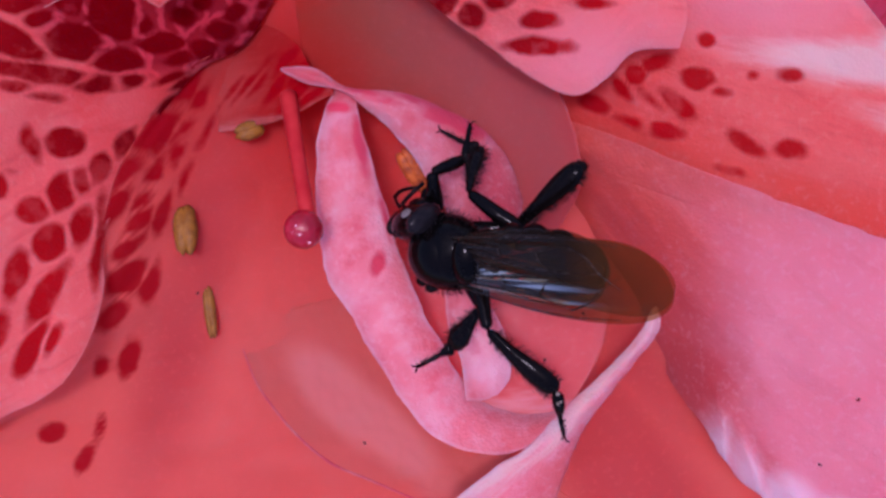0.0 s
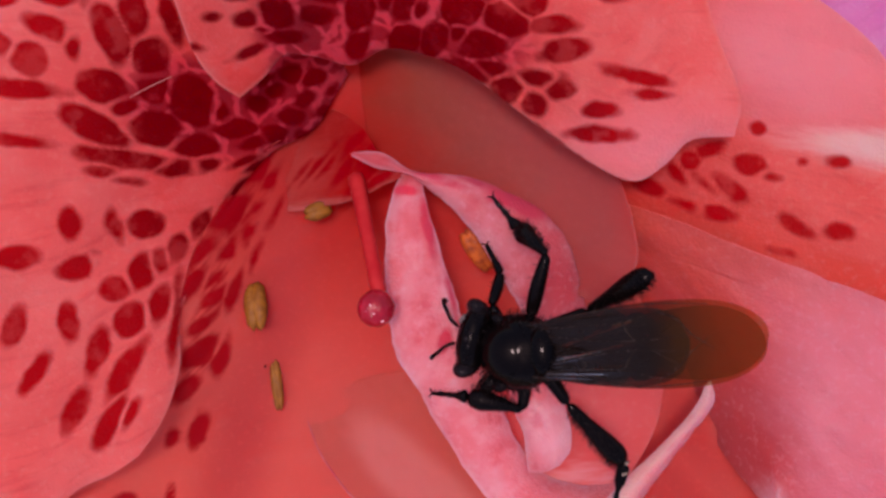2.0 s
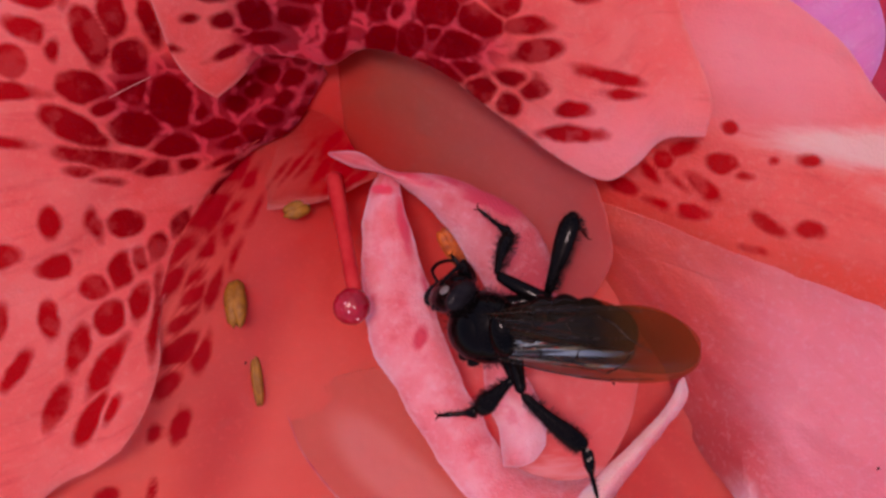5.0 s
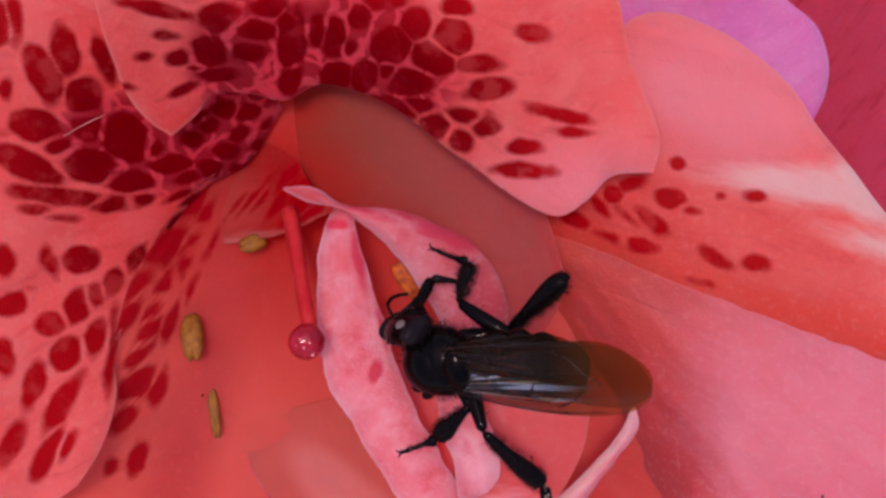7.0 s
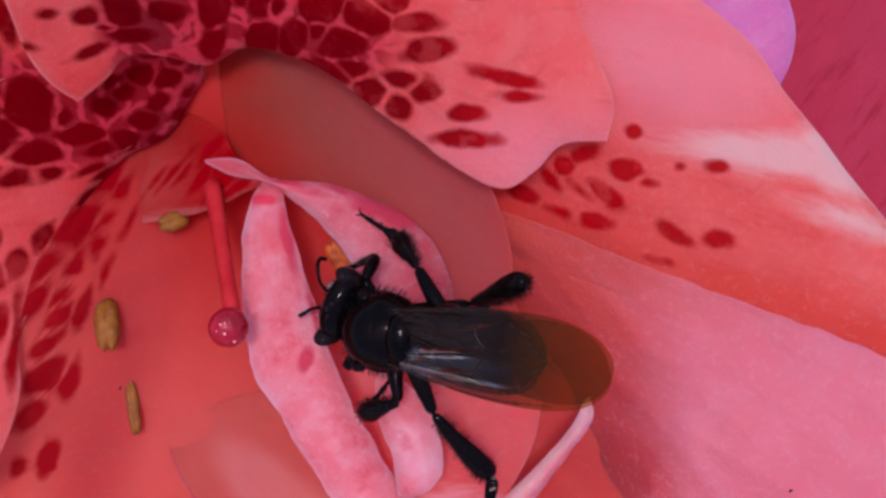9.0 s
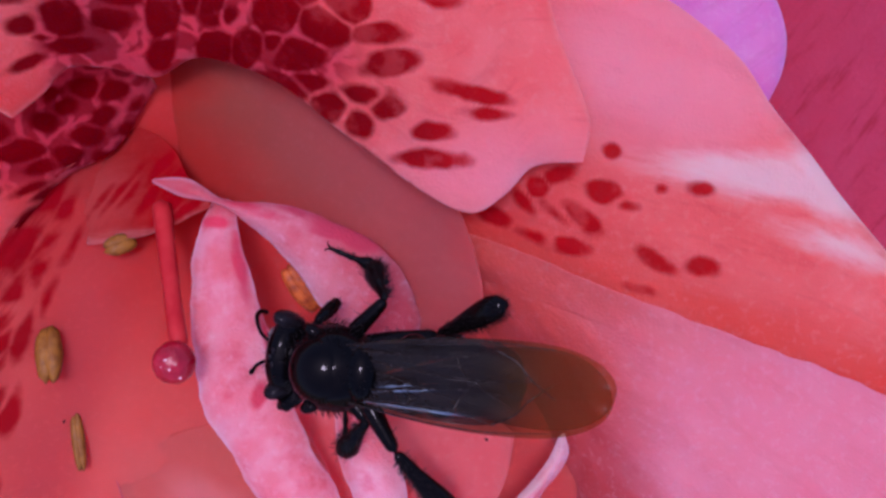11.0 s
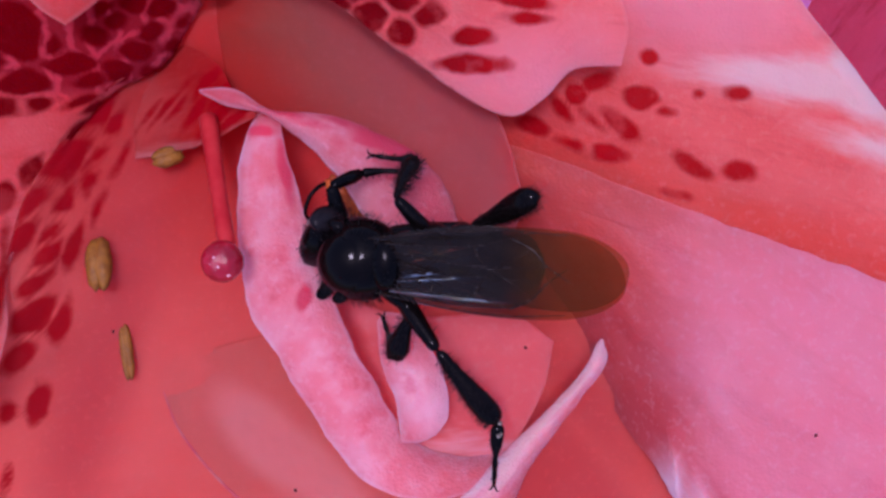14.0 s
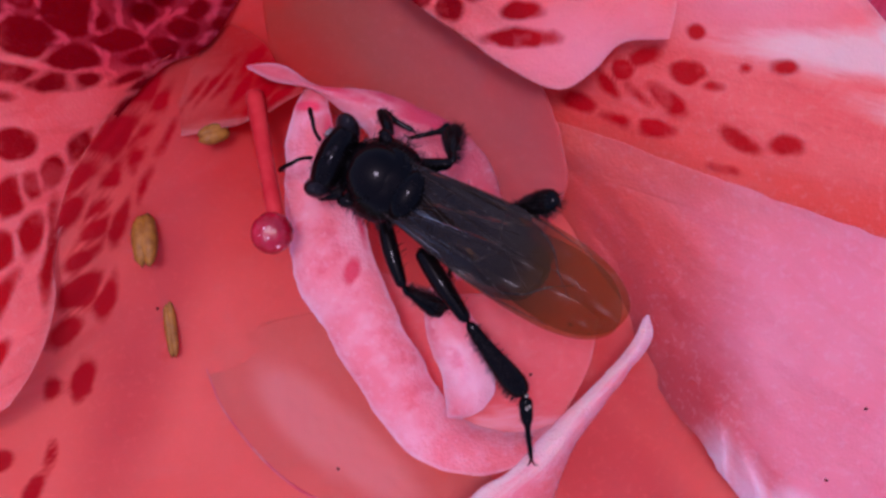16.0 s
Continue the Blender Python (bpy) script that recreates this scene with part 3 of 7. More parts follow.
petal("petal", [(-7.45, 3.10, 1.00), (-6.91, 3.72, 0.50), (-6.36, 4.40, 0.20), (-5.60, 4.49, -0.50), (-4.64, 4.38, -1.15), (-3.73, 4.85, -1.20), (-2.70, 4.66, -0.90), (-1.36, 4.02, -0.30), (0.10, 2.85, 0.20), (1.89, 1.49, 0.70), (3.11, 0.90, 1.00), (3.95, 1.33, 1.10), (4.64, 1.99, 1.10), (5.76, 2.08, 1.15)],
      [(-13.03, 15.35, 2.40), (-4.34, 17.43, 1.40), (5.51, 15.68, 1.80)],
      [(-7.45, 3.10, 1.00), (-8.05, 3.49, 1.10), (-8.60, 4.17, 1.20), (-8.95, 5.07, 1.30), (-9.38, 6.43, 1.40), (-10.00, 9.65, 1.80), (-13.03, 15.35, 2.40)], [(5.76, 2.08, 1.15), (5.91, 3.09, 1.20), (5.37, 4.45, 1.35), (4.94, 5.81, 1.45), (4.64, 8.96, 1.60), (5.51, 15.68, 1.80)],
      CORAL, flower, "coral petal with a pointed lobe and dark red blotches", blush=[(3.96, 1.72, 2.11, 0.98, 0)], bulge=-0.2, ripple=0.22, reach=8.5, nu=300, nv=230, seed=3.3, curl=0.08,
      net=[(-4.89, 4.23, 1.96, 1.31, 10), (-3.49, 5.00, 2.13, 1.31, -5), (-1.62, 4.85, 2.13, 0.98, -12), (-4.89, 6.25, 2.13, 1.15, 0), (-2.56, 6.25, 2.13, 1.15, 0), (-5.90, 5.37, 1.36, 1.36, 0), (-5.23, 4.84, 1.22, 1.05, 0)],
      blotches=[(2.51, 5.86, 0.49, 0.26, -5), (0.95, 5.13, 0.75, 0.26, -6), (1.31, 4.41, 0.72, 0.33, 6), (0.8, 3.68, 0.79, 0.21, -10), (1.26, 3.48, 0.46, 0.39, 0), (3.13, 3.68, 0.98, 0.21, -14), (3.52, 3.21, 0.56, 0.13, -5), (2.28, 2.82, 0.49, 0.21, -5), (2.15, 2.18, 0.82, 0.23, -3), (0.48, 3.06, 0.39, 0.29, -40), (-0.22, 3.52, 0.49, 0.39, -40), (1.03, 1.96, 1.08, 0.15, -38),
                (-0.72, 6.25, 0.46, 0.49, 0), (0.25, 5.82, 0.62, 0.62, 10), (-3.15, 6.1, 0.39, 0.59, 0), (-2.68, 5.78, 0.23, 0.21, 0), (-2.37, 6.56, 0.33, 0.33, 0), (-3.15, 5.04, 0.52, 0.43, 10), (-1.47, 5.71, 0.62, 0.49, 10), (-0.22, 5.35, 0.69, 0.49, -10), (-1, 4.66, 0.75, 0.43, -5), (-2.24, 4.97, 0.43, 0.46, 0), (-1.59, 5, 0.23, 0.33, 0), (-1.47, 4.1, 0.85, 0.33, -18),
                (1.81, 7.34, 0.56, 0.23, -10), (3.37, 7.65, 0.65, 0.23, -5), (-0.06, 7.5, 0.72, 0.43, -20), (2.59, 8.59, 0.56, 0.23, -10), (3.37, 8.9, 0.65, 0.16, -25), (-1.62, 7.19, 0.65, 0.52, 0), (-2.87, 7.65, 0.56, 0.56, 0), (-4.12, 7.97, 0.62, 0.65, 0), (-5.52, 7.65, 0.62, 0.49, 0), (-1.31, 8.59, 0.65, 0.59, 0), (-6.92, 7.5, 0.65, 0.23, -5), (-0.69, 4.07, 0.65, 0.26, -25),
                (0.41, 6.64, 0.49, 0.26, -10), (-7.95, 6.65, 0.87, 0.19, -8), (-7.79, 5.96, 0.43, 0.17, 0), (-8.24, 5.32, 0.19, 0.12, 20), (-7.4, 5.39, 0.43, 0.27, 25), (-6.66, 5.65, 0.54, 0.44, 10), (-7.18, 4.52, 0.48, 0.11, 32), (-6.47, 4.95, 0.48, 0.21, 20), (-6.33, 6.63, 0.63, 0.46, 10), (-5.52, 6.34, 0.72, 0.33, -5), (-5.66, 5.73, 0.6, 0.3, 5), (-8.67, 4.44, 0.19, 0.09, 0),
                (-7, 5.1, 0.15, 0.08, 0), (-4.37, 6.16, 0.47, 0.87, -10), (-4.49, 4.96, 0.29, 0.54, -30), (-3.63, 6.32, 0.36, 0.43, 0), (-5.06, 7.09, 0.5, 0.37, 0)])

petal("petal", [(3.41, -0.66, -1.80), (6.76, -1.93, -0.45), (9.86, -2.95, 0.00), (12.51, -3.73, 0.10), (16.16, -5.39, 0.20), (17.81, -6.53, 0.10)], [(2.35, 0.93, -1.20), (4.07, 3.36, 0.20), (4.72, 5.51, 0.60), (5.18, 6.35, 0.70), (6.17, 6.56, 0.80), (7.40, 6.11, 0.90), (8.31, 5.57, 0.95), (9.54, 4.51, 1.00), (10.31, 3.34, 1.00), (11.28, 2.19, 0.90), (12.22, 1.03, 0.80), (15.31, -2.36, 0.30), (18.29, -6.21, 0.10)],
      [(3.41, -0.66, -1.80), (2.71, 0.02, -1.60), (2.35, 0.93, -1.20)], [(17.81, -6.53, 0.10), (18.05, -6.37, 0.10), (18.29, -6.21, 0.10)],
      CREAM, flower, "coral petal with a cream streak and small red blotches", bulge=0.2, ripple=0.25, throat=(3.0, 0.0), reach=5.0, warm=[(6.2, -0.9, 2.6, 0.5, -20), (9.8, -2.0, 3.4, 0.7, -20), (13.5, -3.4, 3.0, 0.8, -22)], nu=170, nv=110, seed=5.9, curl=0.06, free=(0, 1, 0, 1), blush=[(7.58, 4.38, 3.11, 1.96, -20)], pale=[(10.23, 1.73, 2.46, 0.49, -8), (11.63, 1.58, 1.15, 0.72, -40), (12.18, 0.02, 1.32, 0.26, -18)],
      blotches=[(3.80, 0.88, 0.48, 0.21, -25), (4.50, 1.24, 0.51, 0.17, -50), (5.26, 1.86, 0.43, 0.21, 10), (4.79, 1.58, 0.28, 0.30, -20), (6.47, 1.40, 0.43, 0.30, -20), (5.94, 0.73, 0.63, 0.28, -35), (5.64, 0.10, 0.57, 0.20, -10), (7.63, -0.22, 0.57, 0.18, -35), (8.79, -0.43, 0.37, 0.22, -10), (7.33, -0.94, 0.43, 0.13, -15), (6.61, 2.39, 0.20, 0.16, 0), (8.70, 1.47, 0.34, 0.16, -8), (5.47, 0.81, 0.71, 0.13, -30), (4.85, 0.33, 0.48, 0.13, -25), (6.87, 1.12, 0.28, 0.13, -20), (7.77, 1.50, 0.11, 0.10, 0)])

petal("petal", [*laid([(3.36, -1.65, -1.30), (4.43, -3.31, -1.20), (5.38, -4.86, -1.00), (6.10, -6.60, -1.00)], -0.02), (6.85, -7.80, -0.60), (7.32, -8.60, -0.40), (8.10, -9.45, -0.25), (9.83, -10.60, 0.00), (13.96, -13.04, -0.20), (18.46, -15.53, -1.00)], [(2.65, 0.61, -1.80), (4.55, -0.07, -0.90), (6.74, -1.00, -0.35), (9.06, -1.90, 0.00), (12.41, -3.15, 0.35), (16.05, -4.80, 0.40), (19.28, -6.17, 0.30)],
      [*laid([(3.36, -1.65, -1.30)], -0.02), (2.93, -0.50, -2.10), (2.65, 0.61, -1.80)], [(18.46, -15.53, -1.00), (20.14, -10.48, 0.20), (19.28, -6.17, 0.30)],
      PINK, flower, "broad glossy pink petal with a pleated pale margin", bulge=0.7, ripple=0.22, throat=(3.0, -2.0), reach=5.5, nu=260, nv=170, seed=8.2, curl=0.05, free=(1, 0, 0, 1), over=(GRIDS["coral petal with a cream streak and small red blotches"], 0.02), ragged=0.06,
      ridges=[(7.25, -7.85, 0.90, 0.17, 100, 0.30), (8.00, -8.75, 1.10, 0.20, 112, 0.34), (9.05, -9.30, 1.30, 0.42, 122, 0.34), (9.6, -6.3, 3.6, 0.30, -32, 0.10)],
      # painted highlights on the pleat ridges, painted shade in the hollow and creases
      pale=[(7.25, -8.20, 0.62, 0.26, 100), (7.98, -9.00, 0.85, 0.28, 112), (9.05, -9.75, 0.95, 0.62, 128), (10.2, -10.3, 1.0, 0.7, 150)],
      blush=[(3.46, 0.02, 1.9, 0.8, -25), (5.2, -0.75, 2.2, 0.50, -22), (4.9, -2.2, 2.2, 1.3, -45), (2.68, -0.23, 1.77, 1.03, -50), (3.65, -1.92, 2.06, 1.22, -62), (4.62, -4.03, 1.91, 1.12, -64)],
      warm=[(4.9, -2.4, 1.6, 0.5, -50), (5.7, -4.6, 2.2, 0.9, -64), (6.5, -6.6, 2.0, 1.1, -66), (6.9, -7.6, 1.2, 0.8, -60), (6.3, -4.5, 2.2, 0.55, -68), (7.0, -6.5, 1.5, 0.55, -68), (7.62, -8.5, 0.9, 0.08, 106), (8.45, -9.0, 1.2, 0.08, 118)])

# petal-like stamens in the middle of the double flower
petal("petaloid", [(3.05, -7.45, 0.20), (3.04, -7.38, 0.12), (3.00, -7.28, 0.00)], [(-3.22, 1.20, -0.75), (-2.90, 1.28, -0.75), (-2.60, 1.15, -0.75)],
      [(3.05, -7.45, 0.20), (2.70, -7.88, 0.26), (2.05, -8.28, 0.30), (1.13, -8.46, 0.33), (0.10, -8.25, 0.28), (-0.68, -7.78, 0.20), (-1.62, -6.50, 0.20), (-2.71, -4.69, 0.20), (-3.27, -3.71, 0.20), (-3.52, -2.22, 0.10), (-3.59, -0.30, -0.10), (-3.42, 0.60, -0.35), (-3.22, 1.20, -0.75)],
      [(3.00, -7.28, 0.00), (2.50, -7.50, -0.40), (1.90, -7.55, -0.60), (1.20, -7.40, -0.70), (0.60, -7.00, -0.60), (0.15, -6.35, -0.30), (-0.30, -5.45, -0.05), (-0.91, -4.20, 0.05), (-1.60, -2.36, 0.00), (-2.20, -0.44, -0.10), (-2.48, 0.50, -0.35), (-2.60, 1.15, -0.75)],
      PALE, flower, "pale pink strap-shaped petaloid curling round into a cupped rim", bulge=0.18, ripple=0.08, reach=4.0, thick=0.16, seed=6.6, curl=0.10, ragged=0.06, free=(0, 1, 1, 1), nu=50, nv=190,
      # the two long thin streaks paint shading along the right edge
      blotches=[(-1.89, -3.44, 0.17, 0.31, -20), (-2.99, 0.70, 0.49, 0.13, -5), (-2.42, -0.30, 0.11, 0.95, 12), (-1.70, -2.3, 0.08, 0.7, 14)],
      warm=[(2.3, -7.9, 0.9, 0.2, 30)])
petal("petaloid", [(0.41, -8.03, -0.60), (1.69, -8.09, -0.45), (2.87, -7.75, -0.15)], [(-1.83, -3.31, -2.20), (0.59, -4.07, -1.90), (3.20, -4.00, -1.60), (4.40, -4.70, -1.35)],
      [(0.41, -8.03, -0.60), (-0.31, -5.82, -1.40), (-1.83, -3.31, -2.20)], [(2.87, -7.75, -0.15), (3.50, -6.88, -0.55), (4.10, -5.85, -0.95), (4.40, -4.70, -1.35)],
      # the pale streak is a highlight painted just inside the rim
      CUP, flower, "rose-red inner wall of a cupped petaloid", pale=[(1.75, -7.35, 0.9, 0.14, 8)], bulge=-0.4, ripple=0.1, reach=4, nu=60, nv=60, seed=5.2, free=(0, 0, 0, 1))


RIM = [(0.86, -11.10, 0.30), (-1.20, -10.40, 0.30), (-2.46, -9.93, 0.28), (-3.57, -9.40, 0.25), (-4.66, -8.50, 0.20), (-5.60, -7.25, 0.12), (-6.04, -6.32, 0.02), (-6.30, -5.55, -0.12)]
rim_line = [laid([(x, y, -1.0)], up)[0] for x, y, up in RIM]
petal("petaloid", [rim_line[0], *laid([(2.20, -10.90, -1.0), (3.60, -10.40, -1.0)], 0.10)], [rim_line[-1], *laid([(-4.40, -4.85, -1.0), (-2.50, -4.50, -1.0)], -0.12)],
      rim_line, laid([(3.60, -10.40, -1.0), (0.40, -8.20, -1.0), (-1.10, -6.70, -1.0), (-2.50, -4.50, -1.0)], 0.12),
      THROAT, flower, "wide salmon-pink cupped petaloid with a thin pale rim", bulge=0.05, ripple=0.1, reach=7.5, pale=[(-2.2, -8.3, 2.6, 0.7, -42), (-3.2, -7.6, 2.0, 0.8, -45)], thick=0.08, nu=90, nv=120, seed=4.9, free=(0, 0, 1, 0))
bm = bmesh.new()
q = spline(rim_line, 60) + (0, 0, 0.02)
part("petal_fold", tube(bm, q, [0.004 + 0.034 * math.sin(math.pi * k / 59) ** 0.7 for k in range(60)], 8), PALE, flower, "thin pale fold along a petaloid's rim")
petal("petaloid", [(0.42, -7.17, -0.35), (0.93, -7.13, -0.30), (1.31, -6.97, -0.30)], [(-0.17, -4.08, -0.60), (0.05, -3.89, -0.60), (0.42, -3.91, -0.60)],
      [(0.42, -7.17, -0.35), (0.28, -6.04, -0.30), (-0.08, -5.15, -0.40), (-0.17, -4.08, -0.60)], [(1.31, -6.97, -0.30), (1.64, -6.45, -0.30), (1.56, -5.62, -0.30), (1.07, -4.59, -0.40), (0.42, -3.91, -0.60)],
      PALE, flower, "small pale tongue-shaped petaloid", bulge=0.25, reach=3, thick=0.14, nu=50, nv=60, seed=3.8, curl=0.08, ragged=0.04)
petal("petaloid", [(-0.30, -10.12, 0.10), (1.09, -8.90, 0.30), (2.05, -8.25, 0.33), (2.98, -7.32, 0.10), (4.00, -6.40, -0.15), (5.02, -5.40, -0.42), (5.42, -4.68, -0.56)], [(2.53, -10.71, -0.46), (3.03, -9.42, -0.39), (3.40, -8.36, -0.30), (3.95, -7.40, -0.28), (4.96, -6.12, -0.43), (5.66, -5.22, -0.58), (5.60, -4.60, -0.60)],
      [(-0.30, -10.12, 0.10), (1.09, -10.50, 0.00), (2.53, -10.71, -0.46)], [(5.42, -4.68, -0.56), (5.50, -4.58, -0.57), (5.60, -4.60, -0.60)],
      PALE, flower, "narrow pale blade-like petaloid", bulge=0.15, reach=3, thick=0.14, nu=90, nv=24, seed=2.9, curl=0.1, ragged=0.04, free=(1, 1, 0, 1), warm=[(2.8, -9.8, 1.8, 0.5, 68)], pale=[(1.6, -8.75, 1.7, 0.22, 40), (3.3, -7.2, 1.6, 0.18, 45), (4.7, -5.75, 1.2, 0.16, 48)])
petal("petaloid", [(-4.58, 1.67, -0.45), (-3.85, 1.33, -0.40), (-3.02, 1.16, -0.40), (-2.19, 0.61, -0.45), (-1.37, -0.16, -0.55), (-0.75, -1.04, -0.70), (0.01, -2.24, -1.10), (0.71, -3.74, -2.00)], [(-4.53, 1.79, -0.45), (-3.72, 1.79, -0.45), (-2.82, 1.27, -0.50), (-1.37, 1.15, -0.65), (-0.26, 0.75, -0.80), (0.72, 0.26, -1.00), (1.66, -0.81, -1.40), (2.36, -3.02, -2.40)],
      [(-4.58, 1.67, -0.45), (-4.64, 1.74, -0.45), (-4.53, 1.79, -0.45)], [(0.71, -3.74, -2.00), (1.60, -3.60, -2.20), (2.36, -3.02, -2.40)],
      PALE, flower, "folded pale pink petaloid with a crimson upper margin", bulge=0.2, ripple=0.06, reach=3.2, thick=0.14, nu=90, nv=40, seed=1.2, curl=0.1, ragged=0.05,
      blotches=[(-0.22, 0.52, 1.57, 0.26, -22), (-1.29, 0.83, 0.85, 0.14, -14), (-2.36, 1.18, 0.57, 0.11, -20)], blush=[(1.59, -1.82, 1.67, 1.37, -60), (1.15, -0.53, 1.20, 0.90, -50), (-1.09, 0.43, 1.76, 0.59, -30), (0.30, -0.12, 1.49, 0.89, -45)])
petal("petaloid", [*laid([(-7.30, 0.25, -2.70), (-6.80, 0.18, -2.30)], -0.08), (-6.18, 0.18, -1.80), (-5.07, 0.39, -1.45), (-4.12, 0.70, -1.10), (-3.17, 1.09, -0.50)], [*laid([(-7.05, 2.00, -1.5), (-6.30, 2.75, -1.9)], -0.12), (-5.50, 3.25, -2.45), (-4.55, 2.75, -2.15), (-3.85, 1.81, -1.30), (-3.34, 1.32, -0.70)],
      laid([(-7.30, 0.25, -2.70), (-7.25, 1.20, -1.35), (-7.05, 2.00, -1.5)], -0.10), [(-3.17, 1.09, -0.50), (-3.22, 1.24, -0.60), (-3.34, 1.35, -0.70)],
      LIP, flower, "orange-red lip streaked dark red", bulge=0.12, reach=4, thick=0.06, nu=90, nv=60, seed=8.8, free=(1, 0, 0, 0), ragged=0.06,
      warm=[(-6.6, 1.2, 1.0, 0.9, 40)],
      blotches=[(-5.76, 1.57, 0.91, 0.16, 48), (-5.33, 1.65, 0.85, 0.13, 50), (-6.20, 1.29, 0.76, 0.12, 45), (-4.86, 1.41, 0.75, 0.16, 52), (-4.37, 1.09, 0.59, 0.19, 45), (-3.87, 1.05, 0.59, 0.16, 30), (-4.79, 2.11, 0.61, 0.19, 45), (-4.28, 1.76, 0.51, 0.19, 40)],
      pale=[(-5.84, 0.23, 1.22, 0.10, 6), (-4.27, 0.64, 0.90, 0.10, 28)])

# pistil and stamens
bm = bmesh.new()
p, r = rounded([(-4.56, 1.27, -1.30), (-4.18, -0.15, -0.30), (-3.81, -1.54, 0.60), (-3.62, -2.30, 0.95)], [0.25, 0.22, 0.20, 0.22])
pistil = part("style", tube(bm, p, r, 12), STYLE, flower, "smooth crimson style")
bm = bmesh.new()
part("stigma", ball(bm, (-3.71, -2.53, 1.20), (0.50, 0.50, 0.44), seg=36, rings=24, rough=0.06, seed=3), STIGMA, pistil, "glossy wet crimson stigma")
NECTAR = simple_material("clear_sap", (0.70, 0.30, 0.34), (0.80, 0.42, 0.44), 0.04, 2000, 0.6, coat=1.0)
for dx, dy, dz, size in ((-0.20, -0.06, 0.36, 0.05), (-0.12, 0.10, 0.40, 0.035), (0.18, -0.30, 0.26, 0.06), (0.05, -0.36, 0.26, 0.035), (-0.02, -0.12, 0.42, 0.03)):
    bm = bmesh.new()
    part("droplet", ball(bm, (-3.71 + dx, -2.53 + dy, 1.20 + dz), (size, size, size * 0.7), None, 12, 8), NECTAR, pistil)


def stamen(foot, head, size, deg, material, label, tilt=20):
    bm = bmesh.new()
    p, r = rounded([foot, (0.5 * (foot[0] + head[0]), 0.5 * (foot[1] + head[1]), 0.5 * (foot[2] + head[2]) - 1.3), (head[0], head[1], head[2] - 0.15)], [0.09, 0.08, 0.06])
    s = part("filament", tube(bm, p, r, 8), FILAMENT, flower)
    bm = bmesh.new()
    turn = pose(0, 0, 0, 0, tilt, deg)
    for side in (-1, 1):
        off = turn @ Vector((0, side * size[1] * 0.30, 0.02))
        ball(bm, Vector(head) + off, (size[0], size[1] * 0.72, size[1] * 0.8), turn, 16, 12, 0.16, head[0] + side)
    part("anther", bm, material, s, label)


stamen((-7.3, -2.3, -3.4), (-7.47, -2.62, -1.6), (0.72, 0.34, 0), 98, ANTHER, "ochre-yellow anther")
stamen((-6.8, -4.6, -4.0), (-6.97, -4.98, -2.32), (0.80, 0.17, 0), 98, ANTHER, "slender ochre anther", 4)
stamen((-4.9, 0.4, -3.0), (-5.69, 0.17, -1.70), (0.42, 0.26, 0), 20, ANTHER, "ochre anther half under a petaloid")
stamen((-1.03, -0.84, -2.80), (-1.02, -0.96, -1.20), (0.72, 0.30, 0), -55, RUST, "rust-brown anther")


bm = bmesh.new()
p, r = rounded([(-3.0, 0.5, -3.9), (-2.5, -0.5, -14), (6, -6, -120), (14, -10, -560)], [1.3, 1.0, 1.5, 2.6], 40)
part("stalk", tube(bm, p, r, 10), STALK, flower, "thin green woody stalk")

# small things that lie on the flower
SPECK = simple_material("dark_speck", (0.02, 0.004, 0.004), (0.05, 0.010, 0.008), 0.8, 4000, 0.1)
FIBRE = simple_material("pale_fibre", (0.50, 0.16, 0.14), (0.60, 0.24, 0.20), 0.6, 3000, 0.2)


def on_flower(x, y):
    """The highest surface of the coral flower at a place, in mm."""
    z = [h[0].z for h in (g.ray_cast(Vector((x, y, 20)), Vector((0, 0, -1))) for g in GRIDS.values()) if h[0]]
    return max(z)


def speck(x, y, size):
    bm = bmesh.new()
    ball(bm, (x, y, on_flower(x, y) + 0.3 * size), (size, size * 0.7, size * 0.5), pose(0, 0, 0, 0, 0, 90 * x), 10, 8, 0.3, x)
    part("speck", bm, SPECK, flower)


for x, y in ((-2.53, -8.87), (2.61, -6.16), (-7.30, -4.45), (3.67, -4.87), (10.35, -6.75), (9.60, -8.55)):
    speck(x, y, 0.05)
bm = bmesh.new()
q = spline([(x, y, on_flower(x, y) + 0.08) for x, y, z in ((-10.41, 3.10, 1.00), (-9.93, 3.43, 1.00), (-9.41, 3.75, 1.00))], 14)
part("fibre", tube(bm, q, [0.014] * 14, 6), FIBRE, flower, "pale stray fibre")


